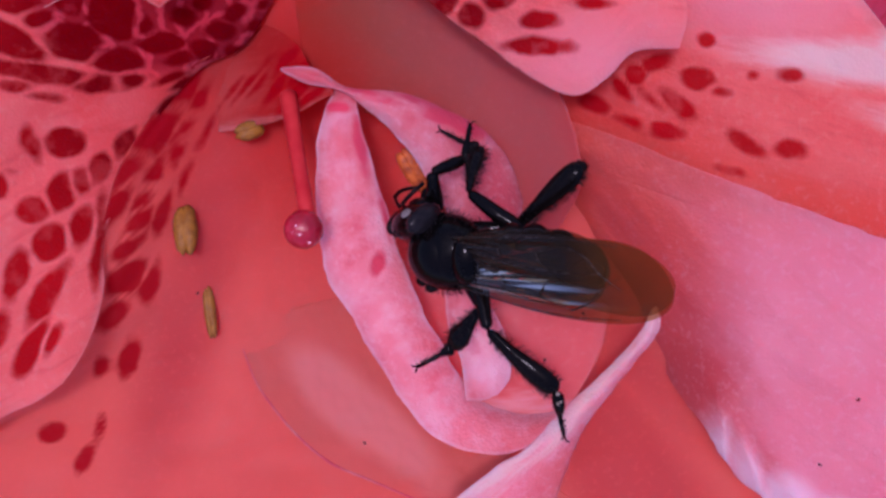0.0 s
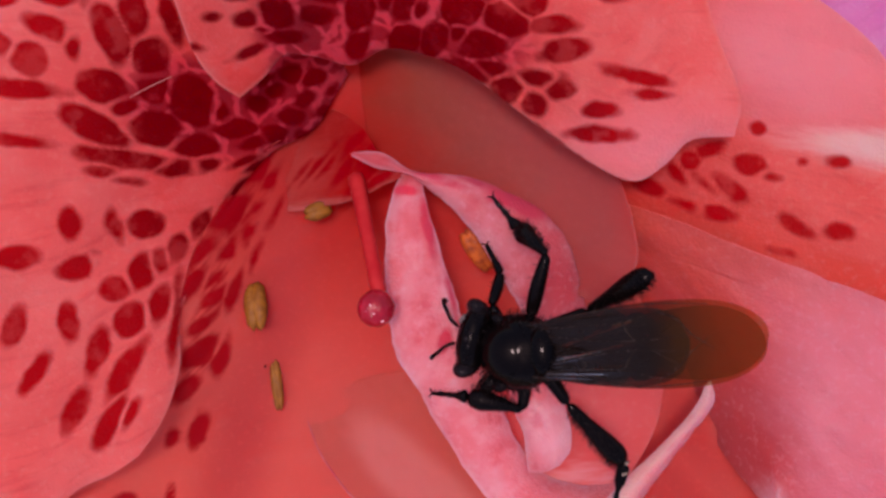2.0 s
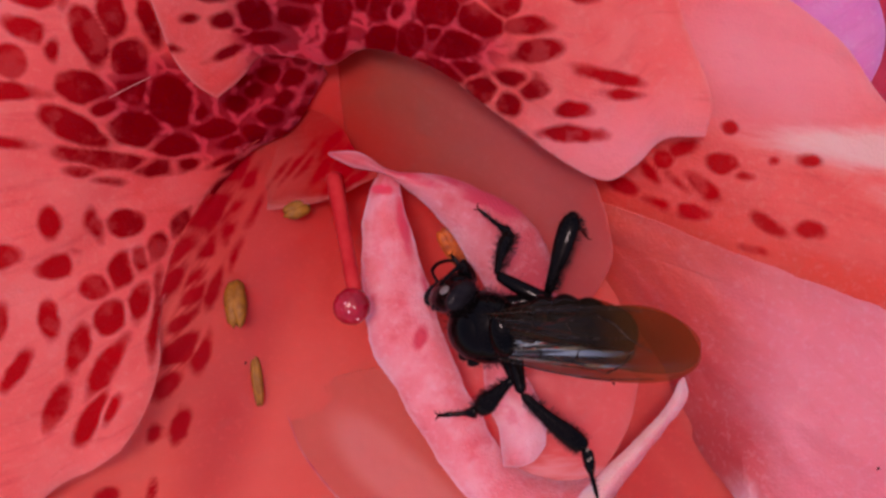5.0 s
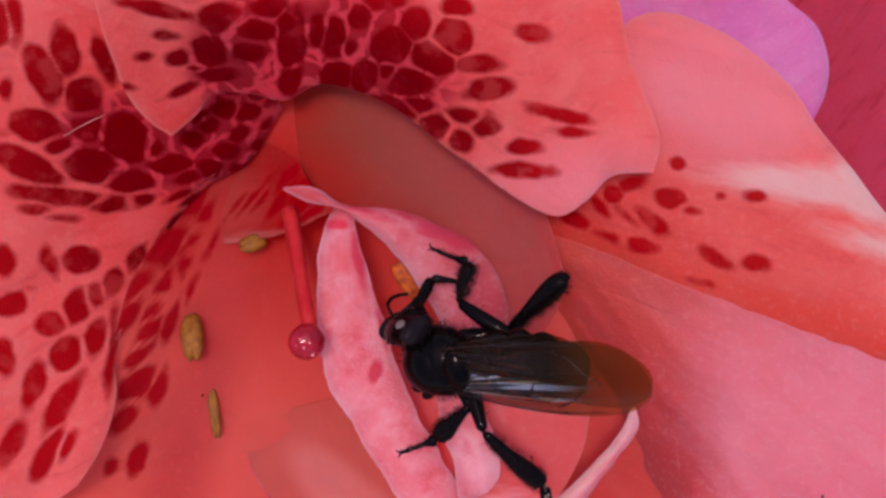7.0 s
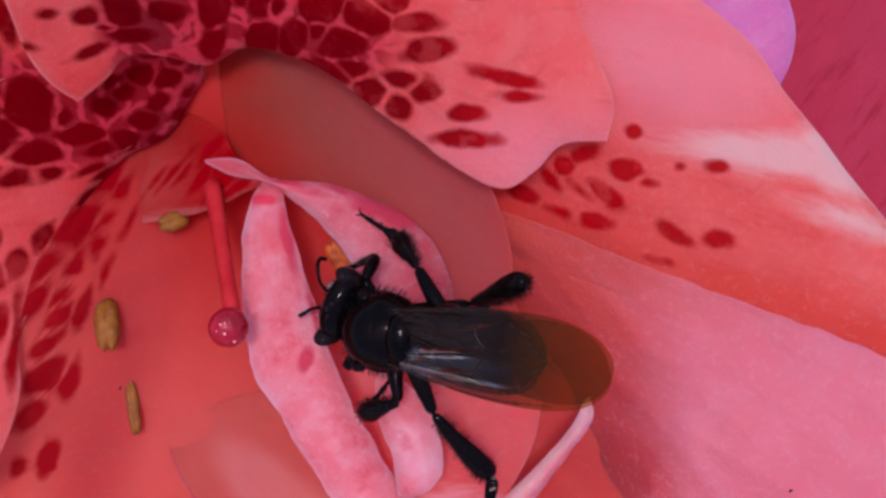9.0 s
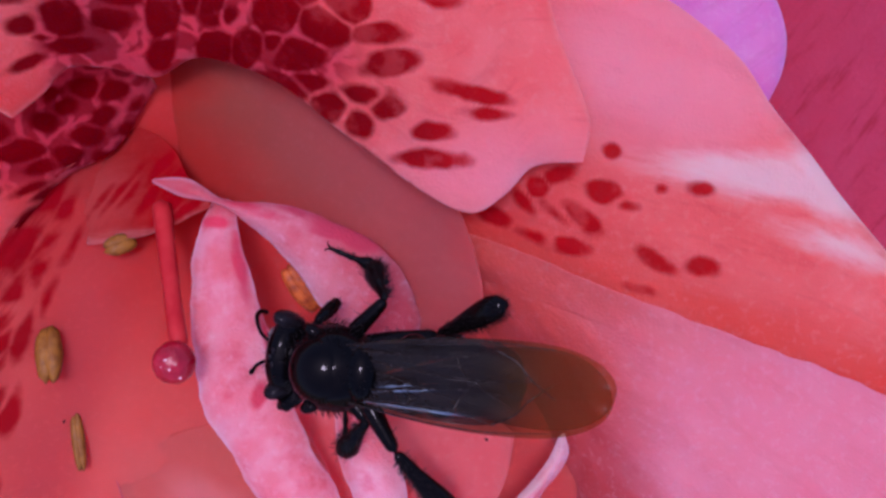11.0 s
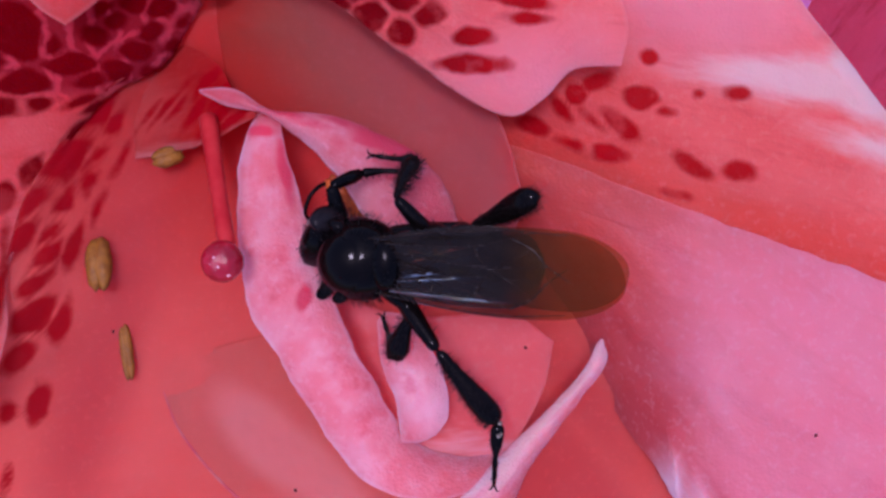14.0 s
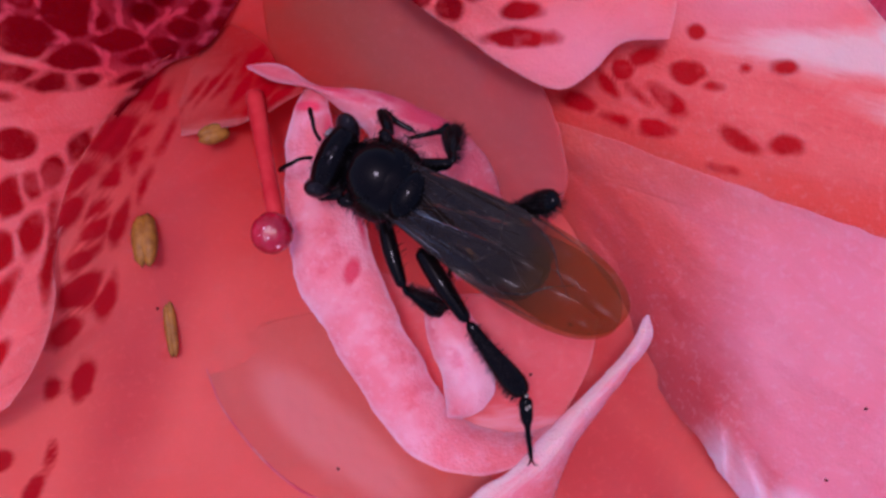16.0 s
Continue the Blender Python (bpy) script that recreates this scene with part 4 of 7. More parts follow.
# ---- the bee ----
def wing_material():
    m, n, l, b = nodes_of("smoky_wing")
    a = n.new("ShaderNodeAttribute")
    a.attribute_name = "along"
    tc = n.new("ShaderNodeTexCoord").outputs["Object"]
    cloud = noise_tex(n, l, 900, 3, tc)
    w = maths(n, l, "ADD", a.outputs["Fac"], maths(n, l, "MULTIPLY", maths(n, l, "SUBTRACT", cloud, 0.5), 0.5))
    col = mixer(n, l, spread(n, l, w, 3.4, 5.6), (0.010, 0.006, 0.004), (0.15, 0.060, 0.020))
    l.new(col, b.inputs["Base Color"])
    b.inputs["Roughness"].default_value = 0.35
    b.inputs["Specular IOR Level"].default_value = 0.03
    bump = n.new("ShaderNodeBump")
    bump.inputs["Strength"].default_value, bump.inputs["Distance"].default_value = 0.7, 0.00040
    long = n.new("ShaderNodeMapping")
    long.inputs["Scale"].default_value = (0.16, 1.0, 1.0)
    l.new(tc, long.inputs["Vector"])
    l.new(noise_tex(n, l, 1900, 2, long.outputs[0]), bump.inputs["Height"])
    l.new(bump.outputs[0], b.inputs["Normal"])
    clear = n.new("ShaderNodeBsdfTransparent")
    clear.inputs[0].default_value = (0.64, 0.43, 0.22, 1)
    film = n.new("ShaderNodeMixShader")
    l.new(spread(n, l, w, 3.4, 5.4, 0.52, 0.18), film.inputs[0])
    l.new(clear.outputs[0], film.inputs[1])
    l.new(b.outputs[0], film.inputs[2])
    shine = n.new("ShaderNodeBsdfGlossy")
    shine.inputs["Roughness"].default_value = 0.10
    l.new(bump.outputs[0], shine.inputs["Normal"])
    fres = n.new("ShaderNodeLayerWeight")
    fres.inputs["Blend"].default_value = 0.33
    mx = n.new("ShaderNodeMixShader")
    l.new(maths(n, l, "MULTIPLY", fres.outputs["Fresnel"], spread(n, l, w, 2.6, 4.6, 0.34, 0.03)), mx.inputs[0])
    l.new(film.outputs[0], mx.inputs[1])
    l.new(shine.outputs[0], mx.inputs[2])
    l.new(mx.outputs[0], n["Material Output"].inputs[0])
    return m


WING = wing_material()
VEIN = simple_material("wing_vein", (0.006, 0.004, 0.003), (0.016, 0.009, 0.005), 0.25, 3000, 0.2)
EYE = simple_material("dark_eye", (0.005, 0.004, 0.005), (0.010, 0.008, 0.009), 0.14, 9000, 0.07, 0.2)
PALEFACE = simple_material("pale_pollen", (0.06, 0.045, 0.042), (0.17, 0.14, 0.13), 0.7, 4000)
PARTS = {}
rng = random.Random(5)

bee = empty("bee", (0, 0, 0.002), "small black stingless bee with smoky amber wings, clinging to the petaloids", "bee")


def bristles(bm, places, length, thick=0.011):
    """Fine tapered bristles: places are (root, way) in mm."""
    for root, way in places:
        root, way = Vector(root), Vector(way).normalized()
        side = way.orthogonal().normalized()
        other = way.cross(side)
        ln = length * rng.uniform(0.6, 1.2)
        bend = Vector((rng.uniform(-1, 1), rng.uniform(-1, 1), rng.uniform(-1, 1))) * 0.15 * ln
        ring = [bm.verts.new((root + (side * math.cos(k) + other * math.sin(k)) * thick) * MM) for k in (0, 2.1, 4.2)]
        half = [bm.verts.new((root + way * ln * 0.55 + bend * 0.4 + (side * math.cos(k) + other * math.sin(k)) * thick * 0.6) * MM) for k in (0, 2.1, 4.2)]
        tip = bm.verts.new((root + way * ln + bend) * MM)
        for k in range(3):
            bm.faces.new((ring[k], ring[(k + 1) % 3], half[(k + 1) % 3], half[k]))
            bm.faces.new((half[k], half[(k + 1) % 3], tip))
    return bm


def fuzz(size, centre, count, keep=lambda d: True):
    """Roots and ways of bristles over an ellipsoid."""
    out = []
    while len(out) < count:
        d = Vector((rng.gauss(0, 1), rng.gauss(0, 1), rng.gauss(0, 1))).normalized()
        if keep(d):
            p = Vector((d.x * size[0], d.y * size[1], d.z * size[2])) + Vector(centre)
            w = Vector((d.x / size[0], d.y / size[1], d.z / size[2])).normalized() + Vector((-0.5, 0, 0))
            out.append((p, w))
    return out


# thorax with its back shield, collar and scutellum
bm = bmesh.new()
ball(bm, (0.05, 0, -0.05), (0.98, 0.92, 0.82), seg=40, rings=28, rough=0.03, seed=1)
thorax = part("thorax", bm, CHITIN, bee, "glossy black thorax with short hairs")
bm = bmesh.new()
ball(bm, (0.18, 0, 0.18), (0.76, 0.76, 0.66), seg=40, rings=28)
part("back_shield", bm, CHITIN, thorax)
bm = bmesh.new()
ball(bm, (-0.66, 0, 0.30), (0.38, 0.60, 0.36), pose(0, 0, 0, 0, -15, 0))
part("scutellum", bm, CHITIN, thorax)
bm = bmesh.new()
ball(bm, (0.78, 0, -0.10), (0.22, 0.62, 0.48))
part("collar", bm, CHITIN, thorax)
for side in (-1, 1):
    bm = bmesh.new()
    ball(bm, (0.42, side * 0.78, 0.26), (0.22, 0.14, 0.16), pose(0, 0, 0, 0, 0, side * 25), 16, 12)
    part("tegula", bm, CHITIN, thorax)
bm = bmesh.new()
bristles(bm, fuzz((1.0, 0.94, 0.84), (0.05, 0, -0.05), 460, lambda d: abs(d.y) > 0.45 or d.z < 0.3), 0.17)
bristles(bm, fuzz((0.40, 0.62, 0.38), (-0.66, 0, 0.30), 140), 0.16)
tagged(part("hair", bm, HAIR, thorax, "short black bristles"), kind="stuff")

for o in (thorax, *thorax.children):
    o.data.transform(Matrix.Diagonal((1.10, 1.12, 1.08, 1)))

# abdomen in overlapping rings, mostly under the wings
for i in range(5):
    x = -1.15 - 0.67 * i
    r = (0.74, 0.94, 0.97, 0.88, 0.64)[i]
    bm = bmesh.new()
    ball(bm, (x, 0, -0.12 - 0.02 * i), (0.60, r, r * 0.60), pose(0, 0, 0, 0, 6, 0), 32, 20)
    part("abdomen_ring", bm, CHITIN, bee, "shiny black abdomen ring")

# head: face towards +x, eyes at the sides
bm = bmesh.new()
ball(bm, (0.10, 0, 0), (0.42, 0.70, 0.58), seg=40, rings=28, rough=0.02, seed=4)
ball(bm, (0.36, 0, -0.30), (0.20, 0.34, 0.28), pose(0, 0, 0, 0, 30, 0))
head = part("head", bm, CHITIN, bee, "broad glossy black head")
PARTS["head"] = head
for side in (-1, 1):
    bm = bmesh.new()
    ball(bm, (0.14, side * 0.55, 0.0), (0.32, 0.19, 0.52), pose(0, 0, 0, side * -12, 0, side * 10), 28, 20)
    part("eye", bm, EYE, head, "smooth dark compound eye")
    bm = bmesh.new()
    p, r = rounded([(0.44, side * 0.12, -0.48), (0.58, side * 0.16, -0.62), (0.62, side * 0.03, -0.72)], [0.10, 0.08, 0.03], 12)
    part("mandible", tube(bm, p, r, 10, 0.7), CHITIN, head)
    bm = bmesh.new()
    p, r = rounded([(0, 0, 0), (0.22, side * 0.13, 0.16), (0.38, side * 0.30, 0.22)], [0.05, 0.045, 0.05], 14)
    antenna = part("antenna", tube(bm, p, r, 8), CHITIN, head)
    PARTS["antenna_l" if side > 0 else "antenna_r"] = antenna
    bm = bmesh.new()
    q = spline([(0.38, side * 0.30, 0.22), (0.62, side * 0.44, 0.14), (0.80, side * 0.50, -0.06), (0.88, side * 0.46, -0.28)], 34)
    part("flagellum", tube(bm, q, [0.054 + 0.008 * math.cos(k * 1.9) for k in range(34)], 8), CHITIN, antenna)
bm = bmesh.new()
for y in (-0.12, 0.0, 0.12):
    ball(bm, (0.05 if y else 0.13, y, 0.57), (0.06, 0.06, 0.04), None, 12, 8)
part("ocelli", bm, EYE, head)
bm = bmesh.new()
ball(bm, (0.42, -0.34, 0.22), (0.07, 0.11, 0.13), pose(0, 0, 0, 0, -20, -38), 18, 12, 0.15, 2)
part("pollen_dab", bm, PALEFACE, head, "pale pollen dab on the face")
bm = bmesh.new()
bristles(bm, fuzz((0.43, 0.71, 0.59), (0.10, 0, 0), 160), 0.11, 0.008)
tagged(part("hair", bm, HAIR, head), kind="stuff")


for o in (head, *(c for c in head.children if not c.name.startswith("antenna"))):
    o.data.transform(Matrix.Diagonal((1.06, 1.40, 1.08, 1)))


def wing(name, side, length, width, root, turn, label, veins):
    """A membranous wing lying back over the body: rounded blade, arched across, with its main veins in relief."""
    nu, nv = 64, 56
    me_v, me_f, along = [], [], []

    def spot(u, v):
        # lead edge v = 0 (outer), trail edge v = 1
        half = width * (0.16 + 0.84 * math.sin(min(1, u / 0.72) * math.pi / 2) ** 1.1)
        if u > 0.72:
            half *= math.sqrt(max(0.0, 1 - ((u - 0.72) / 0.28) ** 2.2))
        y = (0.42 - v) * half * side
        z = 0.10 * math.sin(math.pi * u) - 0.30 * ((v - 0.45) * half / width) ** 2 * 2.0 + 0.03 * math.sin(9 * v + 5 * u) * u
        z += 0.055 * (math.sin(22 * v + 2.5 * u + side) + 0.6 * math.sin(37 * v - 3 * u)) * min(1, 3 * u) * (1 - u) ** 1.3
        return Vector((-u * length, y, z))

    for i in range(nu):
        u = 1 - (1 - i / (nu - 1)) ** 1.35
        for j in range(nv):
            me_v.append(spot(u, j / (nv - 1)) * MM)
            along.append(u * length)
    for i in range(nu - 1):
        for j in range(nv - 1):
            a = i * nv + j
            me_f.append((a, a + 1, a + nv + 1, a + nv))
    me = bpy.data.meshes.new(name)
    me.from_pydata(me_v, [], me_f)
    me.attributes.new("along", "FLOAT", "POINT").data.foreach_set("value", along)
    ob = linked(name, me, WING, bee, label)
    ob.matrix_basis = pose(root[0] * MM, root[1] * MM, root[2] * MM, *turn)
    for line in veins:
        bm = bmesh.new()
        pts = [spot(u, v) + Vector((0, 0, 0.012)) for u, v in line]
        q = spline([tuple(p) for p in pts], 30)
        part("vein", tube(bm, q, [0.024 - 0.015 * k / 29 for k in range(30)], 8), VEIN, ob)
    return ob


FORE = [[(0.02, 0.04), (0.3, 0.03), (0.55, 0.03), (0.78, 0.05)], [(0.03, 0.25), (0.25, 0.28), (0.45, 0.25), (0.58, 0.12)],
        [(0.05, 0.5), (0.28, 0.55), (0.5, 0.52), (0.72, 0.42)], [(0.05, 0.75), (0.3, 0.82), (0.55, 0.86)],
        [(0.45, 0.25), (0.47, 0.4), (0.5, 0.52)], [(0.28, 0.28), (0.29, 0.4), (0.28, 0.55)], [(0.58, 0.12), (0.66, 0.24), (0.72, 0.42), (0.8, 0.6)],
        [(0.5, 0.52), (0.58, 0.66), (0.66, 0.8)]]
HIND = [[(0.02, 0.1), (0.35, 0.08), (0.7, 0.1)], [(0.05, 0.5), (0.4, 0.5), (0.7, 0.6)]]
wing("hindwing", 1, 4.0, 1.35, (-0.35, 0.52, 0.10), (8, -1, 2), "smoky hind wing", HIND)
wing("hindwing", -1, 4.0, 1.35, (-0.35, -0.52, 0.10), (-8, -1, -2), "smoky hind wing", HIND)
wing("forewing", 1, 6.28, 1.98, (-0.10, 0.50, 0.38), (7, 2, 4), "smoky brown fore wing with an amber tip", FORE)
wing("forewing", -1, 6.34, 1.98, (-0.10, -0.50, 0.44), (-7, 2, -3), "smoky brown fore wing with an amber tip", FORE)


def limb(key, name, length, radii, flat, hair, label="", toes=False, rows=3):
    """One segment of a leg, running along +x from its joint, with bristles along it."""
    bm = bmesh.new()
    n = 26
    q = spline([(0, 0, 0), (length * 0.5, 0.0, 0.03 * length), (length, 0, 0)], n)
    k = np.interp(np.linspace(0, 1, n), np.linspace(0, 1, len(radii)), radii)
    t = np.linspace(0, 1, n)
    k = k * np.sqrt(np.clip(1 - np.clip(1 - np.minimum(t, 1 - t) / 0.08, 0, 1) ** 2, 0.08, 1))
    tube(bm, q, k * 1.6, 12, flat)
    if toes:
        for s in (-1, 1):
            p, r = rounded([(length * 0.97, 0, 0), (length * 1.06, s * 0.08, 0.02), (length * 1.08, s * 0.14, -0.07)], [0.03, 0.022, 0.008], 8)
            tube(bm, p, r, 6)
    ob = part(name, bm, CHITIN, bee, label)
    PARTS[key + "_" + name] = ob
    if hair:
        bm = bmesh.new()
        places = []
        for i in range(hair):
            u = rng.uniform(0.08, 0.97)
            a = rng.choice((0.5, -0.5, 1.0))*math.pi + rng.uniform(-0.7, 0.7)
            r = 1.6 * float(np.interp(u, np.linspace(0, 1, len(radii)), radii))
            places.append(((u * length, r * math.cos(a) * 0.9, r * flat * math.sin(a) * 0.9), (0.35, math.cos(a), math.sin(a))))
        bristles(bm, places, 0.21 if max(radii) > 0.12 else 0.10, 0.010)
        tagged(part("hair", bm, HAIR, ob), kind="stuff")
    return ob


for key in ("RF", "LF"):
    limb(key, "femur", 1.1, [0.09, 0.12, 0.13, 0.10], 1.0, 24)
    limb(key, "tibia", 1.0, [0.07, 0.10, 0.11, 0.08], 0.9, 40)
    limb(key, "tarsus", 0.95, [0.08, 0.07, 0.05, 0.045, 0.04], 1.0, 40, toes=True)
for key in ("RM", "LM"):
    limb(key, "femur", 1.75, [0.08, 0.11, 0.13, 0.13, 0.10], 1.0, 30)
    limb(key, "tibia", 1.5, [0.07, 0.09, 0.14, 0.19, 0.14], 0.75, 260)
    limb(key, "tarsus", 1.1, [0.12, 0.11, 0.07, 0.04, 0.05, 0.034, 0.048, 0.03, 0.04], 0.8, 60, toes=True)
for key in ("RH", "LH"):
    limb(key, "femur", 2.1, [0.09, 0.12, 0.15, 0.15, 0.12], 1.0, 40)
    limb(key, "tibia", 2.35, [0.08, 0.10, 0.12, 0.155, 0.185, 0.19, 0.13], 0.72, 620, "flared hind shin fringed with bristles")
    limb(key, "tarsus", 1.65, [0.085, 0.105, 0.105, 0.10, 0.085, 0.05, 0.035, 0.048, 0.033, 0.045, 0.03, 0.035], 0.7, 120, toes=True)


# pollen that has stuck to a hind leg
bm = bmesh.new()
for k in range(4):
    u = rng.uniform(-0.08, 0.30)
    ball(bm, (u, rng.uniform(-0.12, 0.12), 0.10 + rng.uniform(-0.03, 0.05)), (0.055, 0.04, 0.035), None, 10, 8, 0.3, k)
part("pollen_dab", bm, simple_material("cream_pollen", (0.16, 0.13, 0.10), (0.30, 0.25, 0.20), 0.8, 6000, 0.2), PARTS["LH_tarsus"], "cream pollen dab on the hind foot")

# ---- how the bee moves ----
def at(x, y, z, rx, ry, rz):
    return pose(x * MM, y * MM, z * MM, rx, ry, rz)


def motions():
    walk(bee, [
        (0, at(-0.01, -3.12, 0.90, -22, 33, 175)), (0.5, at(-0.16, -3.11, 0.90, -22, 35, 170)), (1, at(-0.27, -3.02, 0.90, -22, 36, 167)),
        (1.5, at(-0.25, -3.05, 0.90, -22, 35, 171)), (1.8, at(-0.25, -3.05, 0.90, -22, 35, 171)), (2, at(0.10, -3.63, 1.35, 5, 22, -175)),
        (2.2, at(0.10, -3.63, 1.35, 5, 22, -175)), (2.5, at(0.35, -2.51, 1.35, -2, 34, 171)), (2.8, at(-0.26, -3.01, 0.90, -22, 34, 175)),
        (3, at(-0.26, -3.01, 0.90, -22, 34, 175)), (3.5, at(-0.23, -3.24, 0.90, -22, 32, -178)), (4, at(-0.06, -3.07, 0.90, -22, 34, -180)),
        (4.2, at(-0.08, -3.11, 0.90, -22, 35, -179)), (5.2, at(-0.08, -3.11, 0.90, -22, 35, -179)), (6.3, at(-0.36, -3.16, 0.90, -22, 31, 177)),
        (6.5, at(-0.39, -3.14, 0.90, -22, 32, 178)), (7, at(-0.06, -3.09, 0.90, -22, 33, -179)), (7.5, at(-0.10, -3.18, 0.90, -22, 35, -180)),
        (7.6, at(-0.10, -3.18, 0.90, -22, 35, -180)), (7.8, at(0.66, -4.09, 1.35, 3, 14, -172)), (8, at(0.15, -3.06, 1.35, 2, 23, 178)),
        (8.2, at(0.13, -2.66, 1.35, -6, 34, 173)), (9.2, at(0.13, -2.66, 1.35, -6, 34, 173)), (10.3, at(-0.25, -2.44, 0.90, -20, 34, 176)),
        (10.5, at(-0.19, -2.83, 1.35, -8, 21, -177)), (10.7, at(-0.42, -3.13, 1.35, 4, 12, -175)), (11, at(-0.03, -2.67, 1.35, -4, 13, 176)),
        (11.5, at(-0.56, -2.54, 0.90, -20, 8, 174)), (12, at(-0.55, -2.48, 0.90, -20, 7, 175)), (12.5, at(-0.51, -2.63, 0.90, -20, 16, 176)),
        (12.8, at(-0.51, -2.63, 0.90, -20, 16, 176)), (13, at(0.23, -3.05, 1.35, 4, 10, -175)), (13.2, at(0.23, -3.05, 1.35, 4, 10, -175)),
        (13.5, at(0.04, -2.42, 1.35, -2, 14, 178)), (14, at(-0.45, -2.51, 0.90, -14, 17, 177)), (14.2, at(-0.45, -2.51, 0.90, -14, 17, 177)),
        (14.5, at(0.55, -2.84, 1.35, 6, 14, -172)), (15, at(0.48, -2.75, 1.35, 3, 22, -177)), (15.3, at(0.36, -1.85, 1.35, 0, 28, 156)),
        (15.5, at(0.36, -1.85, 1.35, 0, 28, 156)), (16, at(-1.02, -1.33, 1.35, 0, 11, 148)),
    ])
    walk(PARTS["head"], [
        (0, at(0.82, -0.74, 0.10, -32, -5, -66)), (0.5, at(0.75, -0.85, 0.10, -32, -5, -72)), (1, at(0.75, -0.84, 0.10, -32, -5, -71)),
        (1.5, at(0.75, -0.91, 0.10, -32, -5, -73)), (1.8, at(0.75, -0.91, 0.10, -32, -5, -73)), (2, at(1.13, -0.37, 0.10, 0, -5, -16)),
        (2.2, at(1.13, -0.37, 0.10, 0, -5, -16)), (2.5, at(1.22, -0.17, 0.10, 0, -5, -7)), (2.8, at(0.75, -0.94, 0.10, -32, -5, -74)),
        (3, at(0.75, -0.94, 0.10, -32, -5, -74)), (3.5, at(0.75, -0.99, -0.01, -32, 1, -76)), (4, at(0.75, -0.93, 0.10, -32, -5, -74)),
        (4.2, at(0.75, -0.92, 0.10, -32, -5, -74)), (5.2, at(0.75, -0.92, 0.10, -32, -5, -74)), (6.3, at(0.76, -0.86, 0.10, -32, -5, -72)),
        (6.5, at(0.75, -0.88, 0.10, -32, -5, -73)), (7, at(0.75, -0.91, 0.08, -32, -4, -74)), (7.5, at(0.75, -0.88, 0.10, -32, -5, -73)),
        (7.6, at(0.75, -0.88, 0.10, -32, -5, -73)), (7.8, at(1.08, -0.63, 0.10, 0, -5, -27)), (8, at(1.11, -0.39, 0.10, 0, -5, -17)),
        (8.2, at(1.17, -0.45, 0.10, 0, -5, -19)), (9.2, at(1.17, -0.45, 0.10, 0, -5, -19)), (10.3, at(0.75, -0.87, 0.10, -32, -5, -72)),
        (10.5, at(1.22, -0.12, -0.38, 0, 17, -5)), (10.7, at(1.11, -0.53, 0.10, 0, -5, -23)), (11, at(1.20, -0.12, -0.43, 0, 20, -5)),
        (11.5, at(0.87, -0.57, -0.52, -32, 26, -58)), (12, at(0.78, -0.63, -0.59, -32, 30, -63)), (12.5, at(0.85, -0.61, -0.51, -32, 26, -60)),
        (12.8, at(0.85, -0.61, -0.51, -32, 26, -60)), (13, at(1.25, -0.26, 0.10, 0, -4, -11)), (13.2, at(1.25, -0.26, 0.10, 0, -4, -11)),
        (13.5, at(1.27, -0.05, 0.10, 0, -5, -2)), (14, at(1.06, -0.29, -0.36, -32, 18, -42)), (14.2, at(1.06, -0.29, -0.36, -32, 18, -42)),
        (14.5, at(1.18, -0.25, 0.10, 0, -5, -11)), (15, at(1.14, -0.05, 0.10, 0, -5, -2)), (15.3, at(1.08, -0.01, 0.10, 0, -5, -0)),
        (15.5, at(1.08, -0.01, 0.10, 0, -5, -0)), (16, at(1.21, 0.14, 0.10, 0, -5, 6)),
    ])
